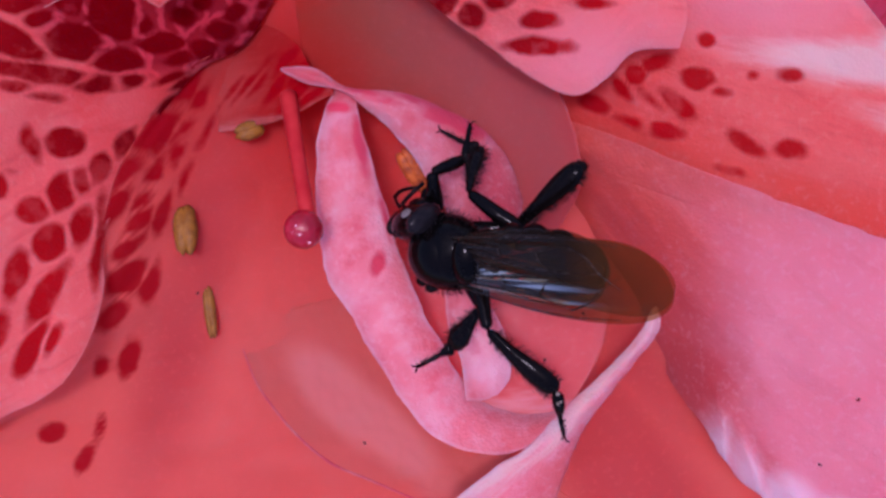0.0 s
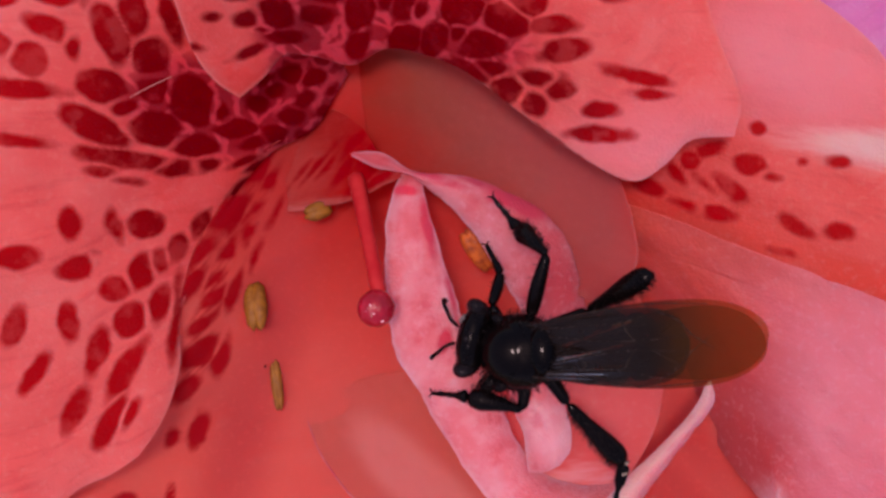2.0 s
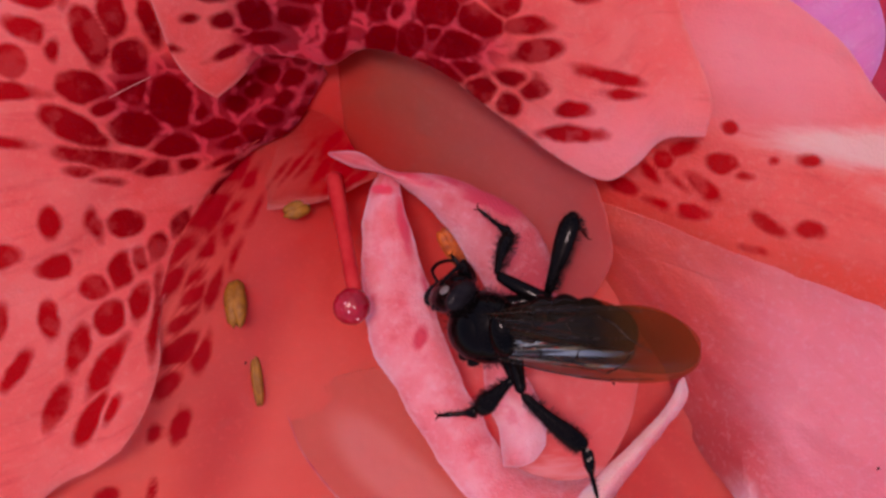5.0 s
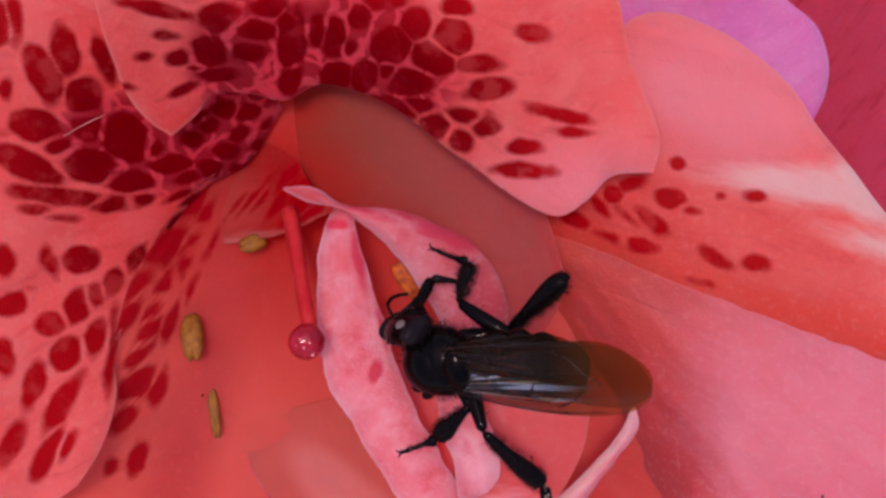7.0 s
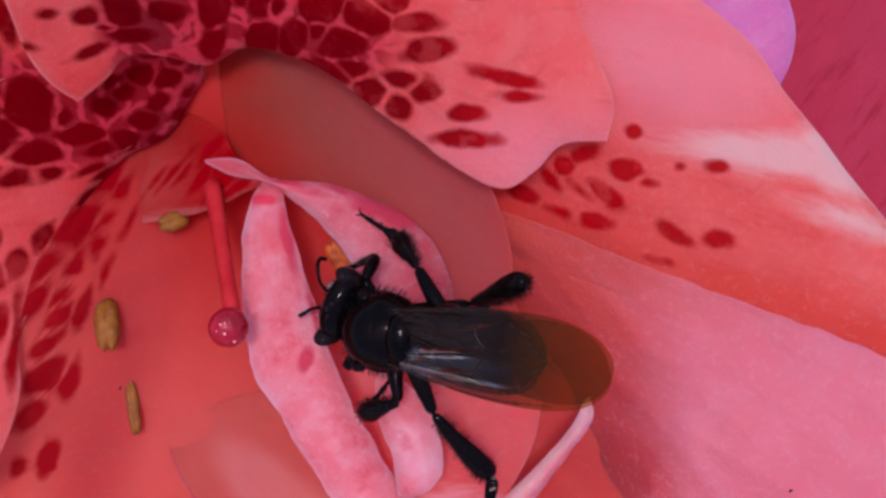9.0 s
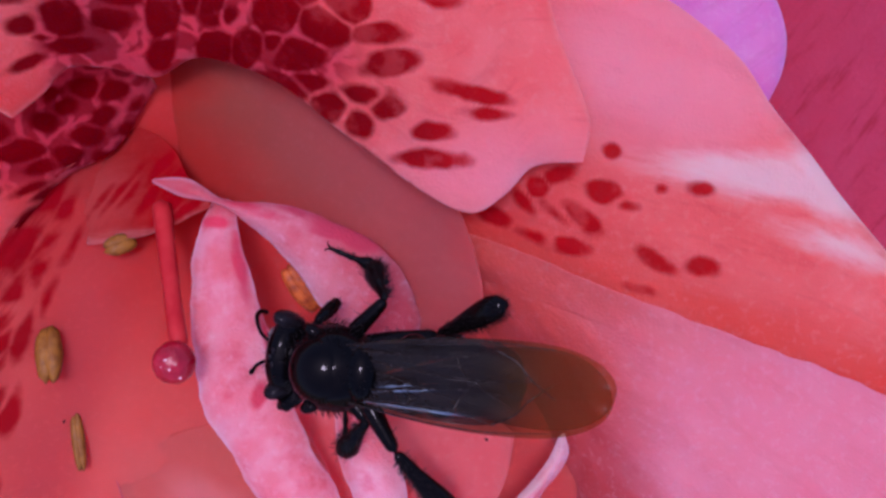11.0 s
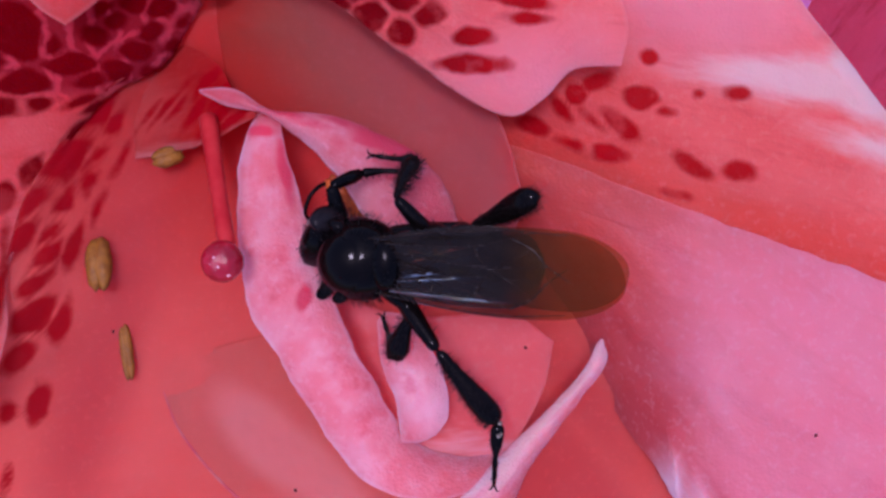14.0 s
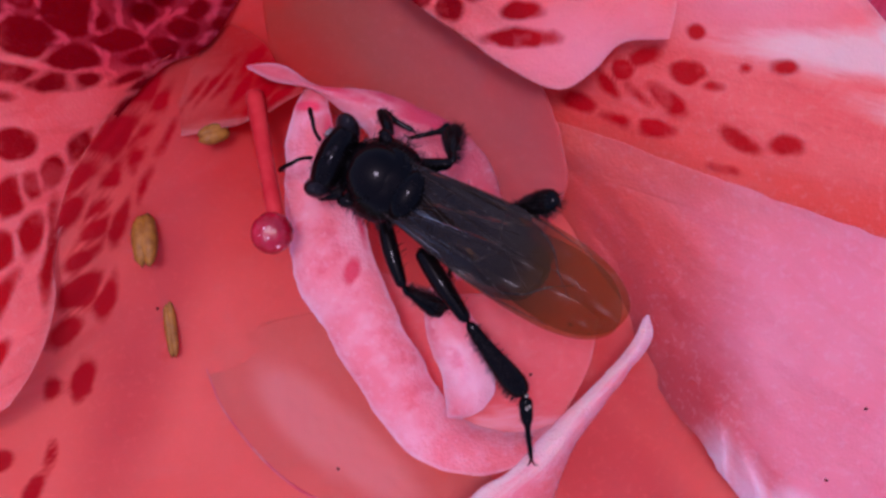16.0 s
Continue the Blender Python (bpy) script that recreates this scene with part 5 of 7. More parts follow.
    walk(PARTS["RF_femur"], [
        (0, at(0.53, -2.00, -0.43, 0, 4, 89)), (0.5, at(1.01, -2.17, -0.11, 2, 14, 105)), (1, at(1.05, -2.02, -0.00, 3, 18, 107)),
        (1.5, at(0.56, -1.74, -0.28, -1, 11, 90)), (1.8, at(0.56, -1.74, -0.28, -1, 11, 90)), (2, at(0.76, -1.26, -0.07, 4, 29, 104)),
        (2.2, at(0.76, -1.26, -0.07, 4, 29, 104)), (2.5, at(0.61, -1.29, -0.18, -1, 23, 94)), (2.8, at(1.19, -2.18, -0.00, 5, 16, 110)),
        (3, at(1.19, -2.18, -0.00, 5, 16, 110)), (3.5, at(0.94, -2.09, -0.20, 3, 11, 103)), (4, at(0.51, -1.86, -0.37, 1, 7, 88)),
        (4.2, at(0.51, -1.83, -0.36, 0, 6, 88)), (5.2, at(0.51, -1.83, -0.36, 0, 6, 87)), (6.3, at(0.98, -1.90, -0.13, 4, 15, 106)),
        (6.5, at(0.94, -1.91, -0.14, 4, 14, 105)), (7, at(0.51, -1.57, -0.29, -1, 13, 88)), (7.5, at(1.13, -2.17, -0.04, 5, 15, 108)),
        (7.6, at(1.13, -2.17, -0.04, 5, 15, 108)), (7.8, at(0.73, -1.28, -0.22, 2, 21, 102)), (8, at(0.36, -1.17, -0.29, -6, 18, 76)),
        (8.2, at(0.78, -1.22, -0.14, 5, 26, 106)), (9.2, at(0.78, -1.22, -0.14, 5, 26, 106)), (10.3, at(0.67, -1.53, -0.07, 1, 23, 96)),
        (10.5, at(0.70, -1.38, -0.41, 2, 8, 99)), (10.7, at(0.75, -1.06, -0.23, 4, 25, 107)), (11, at(0.60, -0.97, -0.39, 0, 16, 95)),
        (11.5, at(0.69, -1.72, -0.52, 0, 1, 96)), (12, at(0.71, -1.38, -0.41, 0, 8, 99)), (12.5, at(0.72, -1.80, -0.43, 0, 5, 97)),
        (12.8, at(0.72, -1.80, -0.43, 0, 5, 97)), (13, at(0.83, -1.41, -0.21, 2, 18, 106)), (13.2, at(0.83, -1.41, -0.21, 2, 18, 106)),
        (13.5, at(0.79, -0.75, -0.29, 11, 32, 127)), (14, at(0.78, -1.73, -0.19, -0, 15, 100)), (14.2, at(0.78, -1.73, -0.19, -0, 15, 100)),
        (14.5, at(0.98, -1.31, -0.07, 6, 26, 116)), (15, at(0.66, -1.24, -0.15, -2, 26, 98)), (15.3, at(0.77, -0.73, -0.11, 15, 49, 125)),
        (15.5, at(0.77, -0.73, -0.11, 15, 49, 125)), (16, at(0.60, -1.02, -0.34, -3, 19, 95)),
    ])
    walk(PARTS["RF_tibia"], [
        (0, at(0.53, -2.00, -0.43, 0, 63, -166)), (0.5, at(1.01, -2.17, -0.11, 27, 65, -136)), (1, at(1.05, -2.02, -0.00, 19, 38, -146)),
        (1.5, at(0.56, -1.74, -0.28, -68, 58, 111)), (1.8, at(0.56, -1.74, -0.28, -68, 58, 111)), (1.9, at(0.66, -1.50, -0.18, 45, 69, -131)),
        (2, at(0.76, -1.26, -0.07, 71, 28, -99)), (2.2, at(0.76, -1.26, -0.07, 71, 28, -99)), (2.33, at(0.68, -1.28, -0.13, 91, 28, -57)),
        (2.5, at(0.61, -1.29, -0.18, 106, 17, -19)), (2.8, at(1.19, -2.18, -0.00, 65, 51, -86)), (3, at(1.19, -2.18, -0.00, 65, 51, -86)),
        (3.5, at(0.94, -2.09, -0.20, 60, 57, -91)), (3.73, at(0.72, -1.97, -0.29, -152, 75, 59)), (4, at(0.51, -1.86, -0.37, -137, 29, 77)),
        (4.2, at(0.51, -1.83, -0.36, -137, 29, 77)), (5.2, at(0.51, -1.83, -0.36, -137, 29, 77)), (5.73, at(0.75, -1.86, -0.25, -141, 71, 72)),
        (6.3, at(0.98, -1.90, -0.13, 51, 67, -97)), (6.5, at(0.94, -1.91, -0.14, 52, 68, -96)), (7, at(0.51, -1.57, -0.29, 62, 68, -86)),
        (7.5, at(1.13, -2.17, -0.04, 64, 58, -83)), (7.6, at(1.13, -2.17, -0.04, 64, 58, -83)), (7.8, at(0.73, -1.28, -0.22, 55, 42, -95)),
        (8, at(0.36, -1.17, -0.29, 55, 43, -94)), (8.2, at(0.78, -1.22, -0.14, 80, 54, -62)), (9.2, at(0.78, -1.22, -0.14, 80, 54, -62)),
        (10.3, at(0.67, -1.53, -0.07, -178, 84, 42)), (10.5, at(0.70, -1.38, -0.41, 40, 72, -100)), (10.7, at(0.75, -1.06, -0.23, 43, 46, -97)),
        (11, at(0.60, -0.97, -0.39, 25, 61, -120)), (11.5, at(0.69, -1.72, -0.52, -14, 41, -168)), (12, at(0.71, -1.38, -0.41, 15, 52, -128)),
        (12.5, at(0.72, -1.80, -0.43, 32, 59, -108)), (12.8, at(0.72, -1.80, -0.43, 32, 59, -108)), (13, at(0.83, -1.41, -0.21, 23, 29, -121)),
        (13.2, at(0.83, -1.41, -0.21, 23, 29, -121)), (13.5, at(0.79, -0.75, -0.29, 12, 58, -136)), (14, at(0.78, -1.73, -0.19, -8, 60, -159)),
        (14.2, at(0.78, -1.73, -0.19, -8, 60, -159)), (14.5, at(0.98, -1.31, -0.07, 47, 20, -84)), (15, at(0.66, -1.24, -0.15, 77, 50, -36)),
        (15.3, at(0.77, -0.73, -0.11, 64, 23, -58)), (15.5, at(0.77, -0.73, -0.11, 64, 23, -58)), (16, at(0.60, -1.02, -0.34, 76, 34, -32)),
    ])
    walk(PARTS["RF_tarsus"], [
        (0, at(0.09, -2.10, -1.33, 0, 34, -86)), (0.5, at(0.70, -2.47, -1.01, 7, 34, -74)), (1, at(0.39, -2.46, -0.62, 33, 38, -31)),
        (1.5, at(0.37, -1.25, -1.13, 31, -16, -42)), (1.8, at(0.37, -1.25, -1.13, 31, -16, -42)), (2, at(0.62, -2.13, -0.54, 32, 9, -62)),
        (2.2, at(0.62, -2.13, -0.54, 32, 9, -62)), (2.3, at(0.91, -1.96, -0.52, 51, 33, -11)), (2.4, at(1.21, -1.78, -0.49, 87, 31, 52)),
        (2.5, at(1.51, -1.60, -0.47, 103, 5, 100)), (2.6, at(1.42, -2.00, -0.58, 87, 44, 65)), (2.7, at(1.33, -2.41, -0.68, 22, 54, -16)),
        (2.8, at(1.24, -2.81, -0.78, -10, 20, -64)), (3, at(1.24, -2.81, -0.78, -10, 20, -64)), (3.5, at(0.92, -2.64, -1.04, -14, 20, -75)),
        (4, at(0.71, -1.01, -0.86, -11, -1, -60)), (4.2, at(0.71, -0.98, -0.85, -11, -2, -57)), (5.2, at(0.71, -0.98, -0.85, -11, -0, -61)),
        (6.3, at(0.93, -2.29, -1.05, -22, 28, -102)), (6.5, at(0.90, -2.29, -1.07, -21, 29, -102)), (6.73, at(0.72, -2.12, -1.14, -51, 39, -153)),
        (7, at(0.53, -1.95, -1.21, -79, 26, 158)), (7.27, at(0.87, -2.32, -1.05, -33, 38, -125)), (7.5, at(1.20, -2.69, -0.89, -7, 5, -63)),
        (7.6, at(1.20, -2.69, -0.89, -7, 5, -63)), (7.7, at(0.93, -2.36, -0.89, -7, -4, -17)), (7.8, at(0.67, -2.02, -0.89, -13, -11, 30)),
        (8, at(0.30, -1.90, -0.98, -12, -21, 24)), (8.2, at(1.05, -1.74, -0.96, -16, -32, 33)), (9.2, at(1.05, -1.74, -0.96, -16, -32, 33)),
        (9.73, at(0.90, -1.60, -1.01, 11, -23, -21)), (10.3, at(0.75, -1.46, -1.07, 20, -0, -63)), (10.5, at(0.64, -1.69, -1.35, 9, -21, -7)),
        (10.7, at(0.67, -1.75, -0.95, -6, -3, 56)), (11, at(0.36, -1.39, -1.27, -5, -11, 49)), (11.2, at(0.22, -1.56, -1.24, -9, 40, 36)),
        (11.3, at(0.09, -1.72, -1.21, -98, 77, -60)), (11.5, at(-0.05, -1.88, -1.18, -158, 33, -126)), (12, at(0.32, -1.87, -1.20, -177, 26, -164)),
        (12.5, at(0.57, -2.29, -1.29, -144, 20, -89)), (12.8, at(0.57, -2.29, -1.29, -144, 20, -89)), (13, at(0.39, -2.16, -0.70, -145, 9, -92)),
        (13.2, at(0.39, -2.16, -0.70, -145, 9, -92)), (13.3, at(0.40, -1.64, -0.92, -142, -4, -33)), (13.5, at(0.41, -1.11, -1.14, -152, -13, 28)),
        (13.7, at(0.38, -1.38, -1.11, -158, 2, 77)), (13.8, at(0.35, -1.64, -1.08, -149, 16, 127)), (14, at(0.31, -1.91, -1.05, -133, 18, -179)),
        (14.2, at(0.31, -1.91, -1.05, -133, 18, -179)), (14.3, at(0.69, -2.08, -0.73, -115, 21, -129)), (14.5, at(1.07, -2.25, -0.41, -102, 10, -82)),
        (14.7, at(1.13, -1.93, -0.67, -139, 42, -154)), (15, at(1.18, -1.61, -0.92, 177, 16, 128)), (15.1, at(1.22, -1.56, -0.71, 173, -9, 76)),
        (15.3, at(1.26, -1.51, -0.49, -168, -26, 19)), (15.5, at(1.26, -1.51, -0.49, -168, -26, 19)), (15.7, at(1.28, -1.49, -0.63, 153, -45, 81)),
        (15.8, at(1.29, -1.48, -0.77, 115, -25, 142)), (16, at(1.30, -1.46, -0.91, 109, 11, -179)),
    ])
    walk(PARTS["RM_femur"], [
        (0, at(-0.51, -1.54, -0.46, 0, 7, 144)), (0.5, at(-0.43, -1.58, -0.44, 1, 8, 144)), (1, at(-0.37, -1.52, -0.37, 1, 12, 144)),
        (1.5, at(-0.54, -1.53, -0.50, -0, 5, 144)), (1.8, at(-0.54, -1.53, -0.50, -0, 5, 144)), (2, at(-0.83, -2.52, -0.17, 1, 11, 68)),
        (2.2, at(-0.83, -2.52, -0.17, 1, 11, 68)), (2.5, at(-0.46, -1.53, -0.42, 1, 9, 110)), (2.8, at(-0.57, -1.79, -0.62, 0, -1, 144)),
        (3, at(-0.57, -1.79, -0.62, 0, -1, 144)), (3.5, at(-0.69, -1.79, -0.68, 1, -3, 144)), (4, at(-0.45, -1.46, -0.40, 1, 11, 144)),
        (4.2, at(-0.46, -1.42, -0.39, 1, 9, 144)), (5.2, at(-0.46, -1.42, -0.39, 1, 12, 144)), (6.3, at(-0.69, -1.64, -0.61, 0, -0, 144)),
        (6.5, at(-0.71, -1.63, -0.63, 0, -1, 144)), (7, at(-0.65, -1.55, -0.56, 0, 2, 144)), (7.5, at(-0.67, -1.61, -0.62, 0, -1, 144)),
        (7.6, at(-0.67, -1.61, -0.62, 0, -1, 144)), (7.8, at(-0.88, -2.28, -0.15, 1, 13, 64)), (8, at(-0.73, -1.94, -0.29, 1, 11, 64)),
        (8.2, at(-0.50, -1.64, -0.57, 1, 1, 130)), (9.2, at(-0.50, -1.64, -0.57, 1, 1, 130)), (10.3, at(-0.66, -1.41, -0.48, 0, 6, 128)),
        (10.5, at(-0.78, -1.57, -0.59, 0, 1, 110)), (10.7, at(-0.85, -1.48, -0.12, -1, 20, 49)), (11, at(-1.03, -1.62, -0.40, -1, 8, 48)),
        (11.5, at(-0.86, -1.61, -0.29, -0, 12, 128)), (12, at(-1.25, -1.34, -0.22, -5, 14, 128)), (12.5, at(-0.98, -1.23, -0.30, -4, 14, 128)),
        (12.8, at(-0.98, -1.23, -0.30, -4, 14, 128)), (13, at(-0.79, -1.90, -0.06, 3, 19, 60)), (13.2, at(-0.79, -1.90, -0.06, 3, 19, 60)),
        (13.5, at(-0.92, -1.58, -0.33, 0, 11, 50)), (14, at(-0.84, -1.50, -0.21, 0, 17, 128)), (14.2, at(-0.84, -1.50, -0.21, 0, 17, 128)),
        (14.5, at(-0.84, -2.19, -0.04, 4, 17, 64)), (15, at(-0.88, -2.25, -0.29, 4, 9, 63)), (15.3, at(-0.35, -2.12, -0.24, 7, 12, 78)),
        (15.5, at(-0.35, -2.12, -0.24, 7, 12, 78)), (16, at(-1.09, -1.19, -0.26, -5, 15, 32)),
    ])
    walk(PARTS["RM_tibia"], [
        (0, at(-0.51, -1.54, -0.46, 0, 56, -62)), (0.5, at(-0.43, -1.58, -0.44, -0, 51, -62)), (1, at(-0.37, -1.52, -0.37, 3, 52, -58)),
        (1.5, at(-0.54, -1.53, -0.50, -3, 56, -65)), (1.8, at(-0.54, -1.53, -0.50, -3, 56, -65)), (2, at(-0.83, -2.52, -0.17, 15, 28, -40)),
        (2.2, at(-0.83, -2.52, -0.17, 15, 28, -40)), (2.5, at(-0.46, -1.53, -0.42, 19, 13, -28)), (2.8, at(-0.57, -1.79, -0.62, -6, 62, -65)),
        (3, at(-0.57, -1.79, -0.62, -6, 62, -65)), (3.5, at(-0.69, -1.79, -0.68, -8, 65, -67)), (4, at(-0.45, -1.46, -0.40, -14, 62, -73)),
        (4.2, at(-0.46, -1.42, -0.39, -13, 63, -73)), (5.2, at(-0.46, -1.42, -0.39, -12, 63, -72)), (6.3, at(-0.69, -1.64, -0.61, -5, 65, -64)),
        (6.5, at(-0.71, -1.63, -0.63, -4, 66, -62)), (7, at(-0.65, -1.55, -0.56, 1, 67, -57)), (7.5, at(-0.67, -1.61, -0.62, -11, 64, -70)),
        (7.6, at(-0.67, -1.61, -0.62, -11, 64, -70)), (7.8, at(-0.88, -2.28, -0.15, -6, 37, -64)), (8, at(-0.73, -1.94, -0.29, 13, 24, -28)),
        (8.2, at(-0.50, -1.64, -0.57, 13, 28, -28)), (9.2, at(-0.50, -1.64, -0.57, 13, 28, -28)), (10.3, at(-0.66, -1.41, -0.48, 9, 56, -34)),
        (10.5, at(-0.78, -1.57, -0.59, -8, 57, -54)), (10.7, at(-0.85, -1.48, -0.12, -13, 36, -61)), (11, at(-1.03, -1.62, -0.40, -1, 51, -44)),
        (11.5, at(-0.86, -1.61, -0.29, -65, 72, -113)), (12, at(-1.25, -1.34, -0.22, -4, 65, -49)), (12.5, at(-0.98, -1.23, -0.30, -25, 58, -73)),
        (12.8, at(-0.98, -1.23, -0.30, -25, 58, -73)), (13, at(-0.79, -1.90, -0.06, -8, 39, -51)), (13.2, at(-0.79, -1.90, -0.06, -8, 39, -51)),
        (13.5, at(-0.92, -1.58, -0.33, 5, 45, -30)), (14, at(-0.84, -1.50, -0.21, -49, 63, -95)), (14.2, at(-0.84, -1.50, -0.21, -49, 63, -95)),
        (14.5, at(-0.84, -2.19, -0.04, 14, 37, -18)), (15, at(-0.88, -2.25, -0.29, 24, 23, 1)), (15.3, at(-0.35, -2.12, -0.24, 36, 13, 39)),
        (15.5, at(-0.35, -2.12, -0.24, 36, 13, 39)), (15.7, at(-0.72, -1.65, -0.25, 20, 36, 2)), (16, at(-1.09, -1.19, -0.26, -14, 43, -50)),
    ])
    walk(PARTS["RM_tarsus"], [
        (0, at(-0.12, -2.28, -1.70, 0, -20, -33)), (0.5, at(0.01, -2.41, -1.60, -1, -20, -29)), (1, at(0.07, -2.30, -1.57, -1, -23, -31)),
        (1.5, at(-0.19, -2.30, -1.74, -2, -24, -28)), (1.8, at(-0.19, -2.30, -1.74, -0, -21, -32)), (2, at(0.19, -3.37, -0.87, 8, -16, -57)),
        (2.2, at(0.19, -3.37, -0.87, 8, -16, -57)), (2.5, at(0.83, -2.22, -0.75, -5, -31, -24)), (2.8, at(-0.27, -2.44, -1.94, -5, -27, -24)),
        (3, at(-0.27, -2.44, -1.94, -5, -27, -24)), (3.5, at(-0.44, -2.38, -2.04, -1, -17, -37)), (4, at(-0.25, -2.13, -1.73, 2, -10, -47)),
        (4.2, at(-0.25, -2.08, -1.72, 1, -11, -45)), (5.2, at(-0.25, -2.08, -1.72, 2, -9, -49)), (6.3, at(-0.42, -2.21, -1.97, -1, -15, -37)),
        (6.5, at(-0.42, -2.18, -1.99, -1, -16, -36)), (7, at(-0.34, -2.14, -1.90, -2, -16, -33)), (7.5, at(-0.44, -2.24, -1.97, -0, -19, -37)),
        (7.6, at(-0.44, -2.24, -1.97, -0, -19, -37)), (7.8, at(-0.36, -3.36, -1.06, 2, -12, -47)), (8, at(0.48, -2.60, -0.90, 3, -17, -50)),
        (8.2, at(0.67, -2.27, -1.27, -4, -27, -33)), (9.2, at(0.67, -2.27, -1.27, -4, -27, -33)), (10.3, at(0.04, -1.88, -1.72, -4, -23, -31)),
        (10.5, at(-0.31, -2.22, -1.85, -2, -12, -40)), (10.7, at(-0.26, -2.54, -1.01, 2, -10, -58)), (11, at(-0.34, -2.28, -1.56, -5, -11, -20)),
        (11.5, at(-1.04, -2.03, -1.72, -7, -6, -9)), (12, at(-0.83, -1.82, -1.58, -6, -0, -19)), (12.5, at(-0.74, -1.98, -1.58, -6, -6, -27)),
        (12.8, at(-0.74, -1.98, -1.58, -6, -6, -27)), (13, at(-0.05, -2.80, -1.00, -4, -10, -42)), (13.2, at(-0.05, -2.80, -1.00, -4, -10, -42)),
        (13.5, at(-0.01, -2.11, -1.40, -8, -12, -21)), (14, at(-0.90, -2.17, -1.55, -11, -15, -8)), (14.2, at(-0.90, -2.17, -1.55, -11, -15, -8)),
        (14.5, at(0.29, -2.56, -0.95, 1, -13, -54)), (15, at(0.50, -2.23, -0.88, 2, -14, -59)), (15.3, at(0.79, -1.21, -0.57, -9, -17, -17)),
        (15.5, at(0.79, -1.21, -0.57, -9, -17, -17)), (16, at(-0.38, -2.03, -1.28, -24, -8, 45)),
    ])
    walk(PARTS["RH_femur"], [
        (0, at(-1.49, -0.53, -1.00, 0, -24, 2)), (0.5, at(-1.43, -0.54, -1.05, -0, -28, 3)), (1, at(-1.51, -0.49, -1.11, 1, -29, -1)),
        (1.5, at(-1.68, -0.54, -1.22, -0, -29, 2)), (1.8, at(-1.68, -0.54, -1.22, -1, -29, 3)), (2, at(-1.66, -0.99, -0.85, -8, -14, 23)),
        (2.2, at(-1.66, -0.99, -0.85, -8, -14, 23)), (2.5, at(-1.67, -0.77, -1.44, -4, -36, 13)), (2.8, at(-1.93, -0.52, -1.37, 3, -30, 1)),
        (3, at(-1.93, -0.52, -1.37, 3, -30, 1)), (3.5, at(-1.98, -0.62, -1.36, 1, -28, 5)), (4, at(-1.46, -0.54, -1.04, -0, -28, 7)),
        (4.2, at(-1.46, -0.49, -1.02, 3, -26, -1)), (5.2, at(-1.46, -0.49, -1.02, 3, -26, -1)), (6.3, at(-2.02, -0.62, -1.30, 1, -26, 5)),
        (6.5, at(-1.99, -0.55, -1.30, 0, -26, 7)), (7, at(-1.68, -0.47, -1.09, 4, -25, -1)), (7.5, at(-1.52, -0.59, -1.10, 1, -28, 5)),
        (7.6, at(-1.52, -0.59, -1.10, 1, -28, 5)), (7.8, at(-1.65, -1.10, -0.61, -5, -3, 28)), (8, at(-1.94, -1.08, -1.05, -4, -18, 22)),
        (8.2, at(-1.58, -0.77, -1.46, -0, -39, 14)), (9.2, at(-1.58, -0.77, -1.46, -0, -39, 14)), (10.3, at(-1.73, -0.46, -1.17, 8, -27, -2)),
        (10.5, at(-1.86, -0.55, -1.09, 7, -22, 2)), (10.7, at(-2.08, -0.85, -0.63, 4, -3, 12)), (11, at(-2.22, -0.84, -0.82, 5, -9, 11)),
        (11.5, at(-2.76, -0.93, -0.56, 5, -0, 11)), (12, at(-2.58, -0.88, -0.44, 5, 3, 10)), (12.5, at(-2.44, -0.75, -0.80, 5, -7, 7)),
        (12.8, at(-2.44, -0.75, -0.80, 5, -7, 7)), (13, at(-1.93, -0.89, -0.54, 4, 0, 15)), (13.2, at(-1.93, -0.89, -0.54, 4, 0, 15)),
        (13.5, at(-2.20, -0.57, -0.82, 5, -9, 2)), (14, at(-2.54, -0.73, -0.77, 5, -6, 6)), (14.2, at(-2.54, -0.73, -0.77, 5, -6, 6)),
        (14.5, at(-1.82, -0.79, -0.65, 4, -4, 12)), (15, at(-2.01, -1.01, -1.03, 3, -17, 19)), (15.3, at(-1.68, -1.01, -1.16, 1, -25, 23)),
        (15.5, at(-1.68, -1.01, -1.16, 1, -25, 23)), (16, at(-2.73, -0.96, -0.79, 4, -6, 12)),
    ])
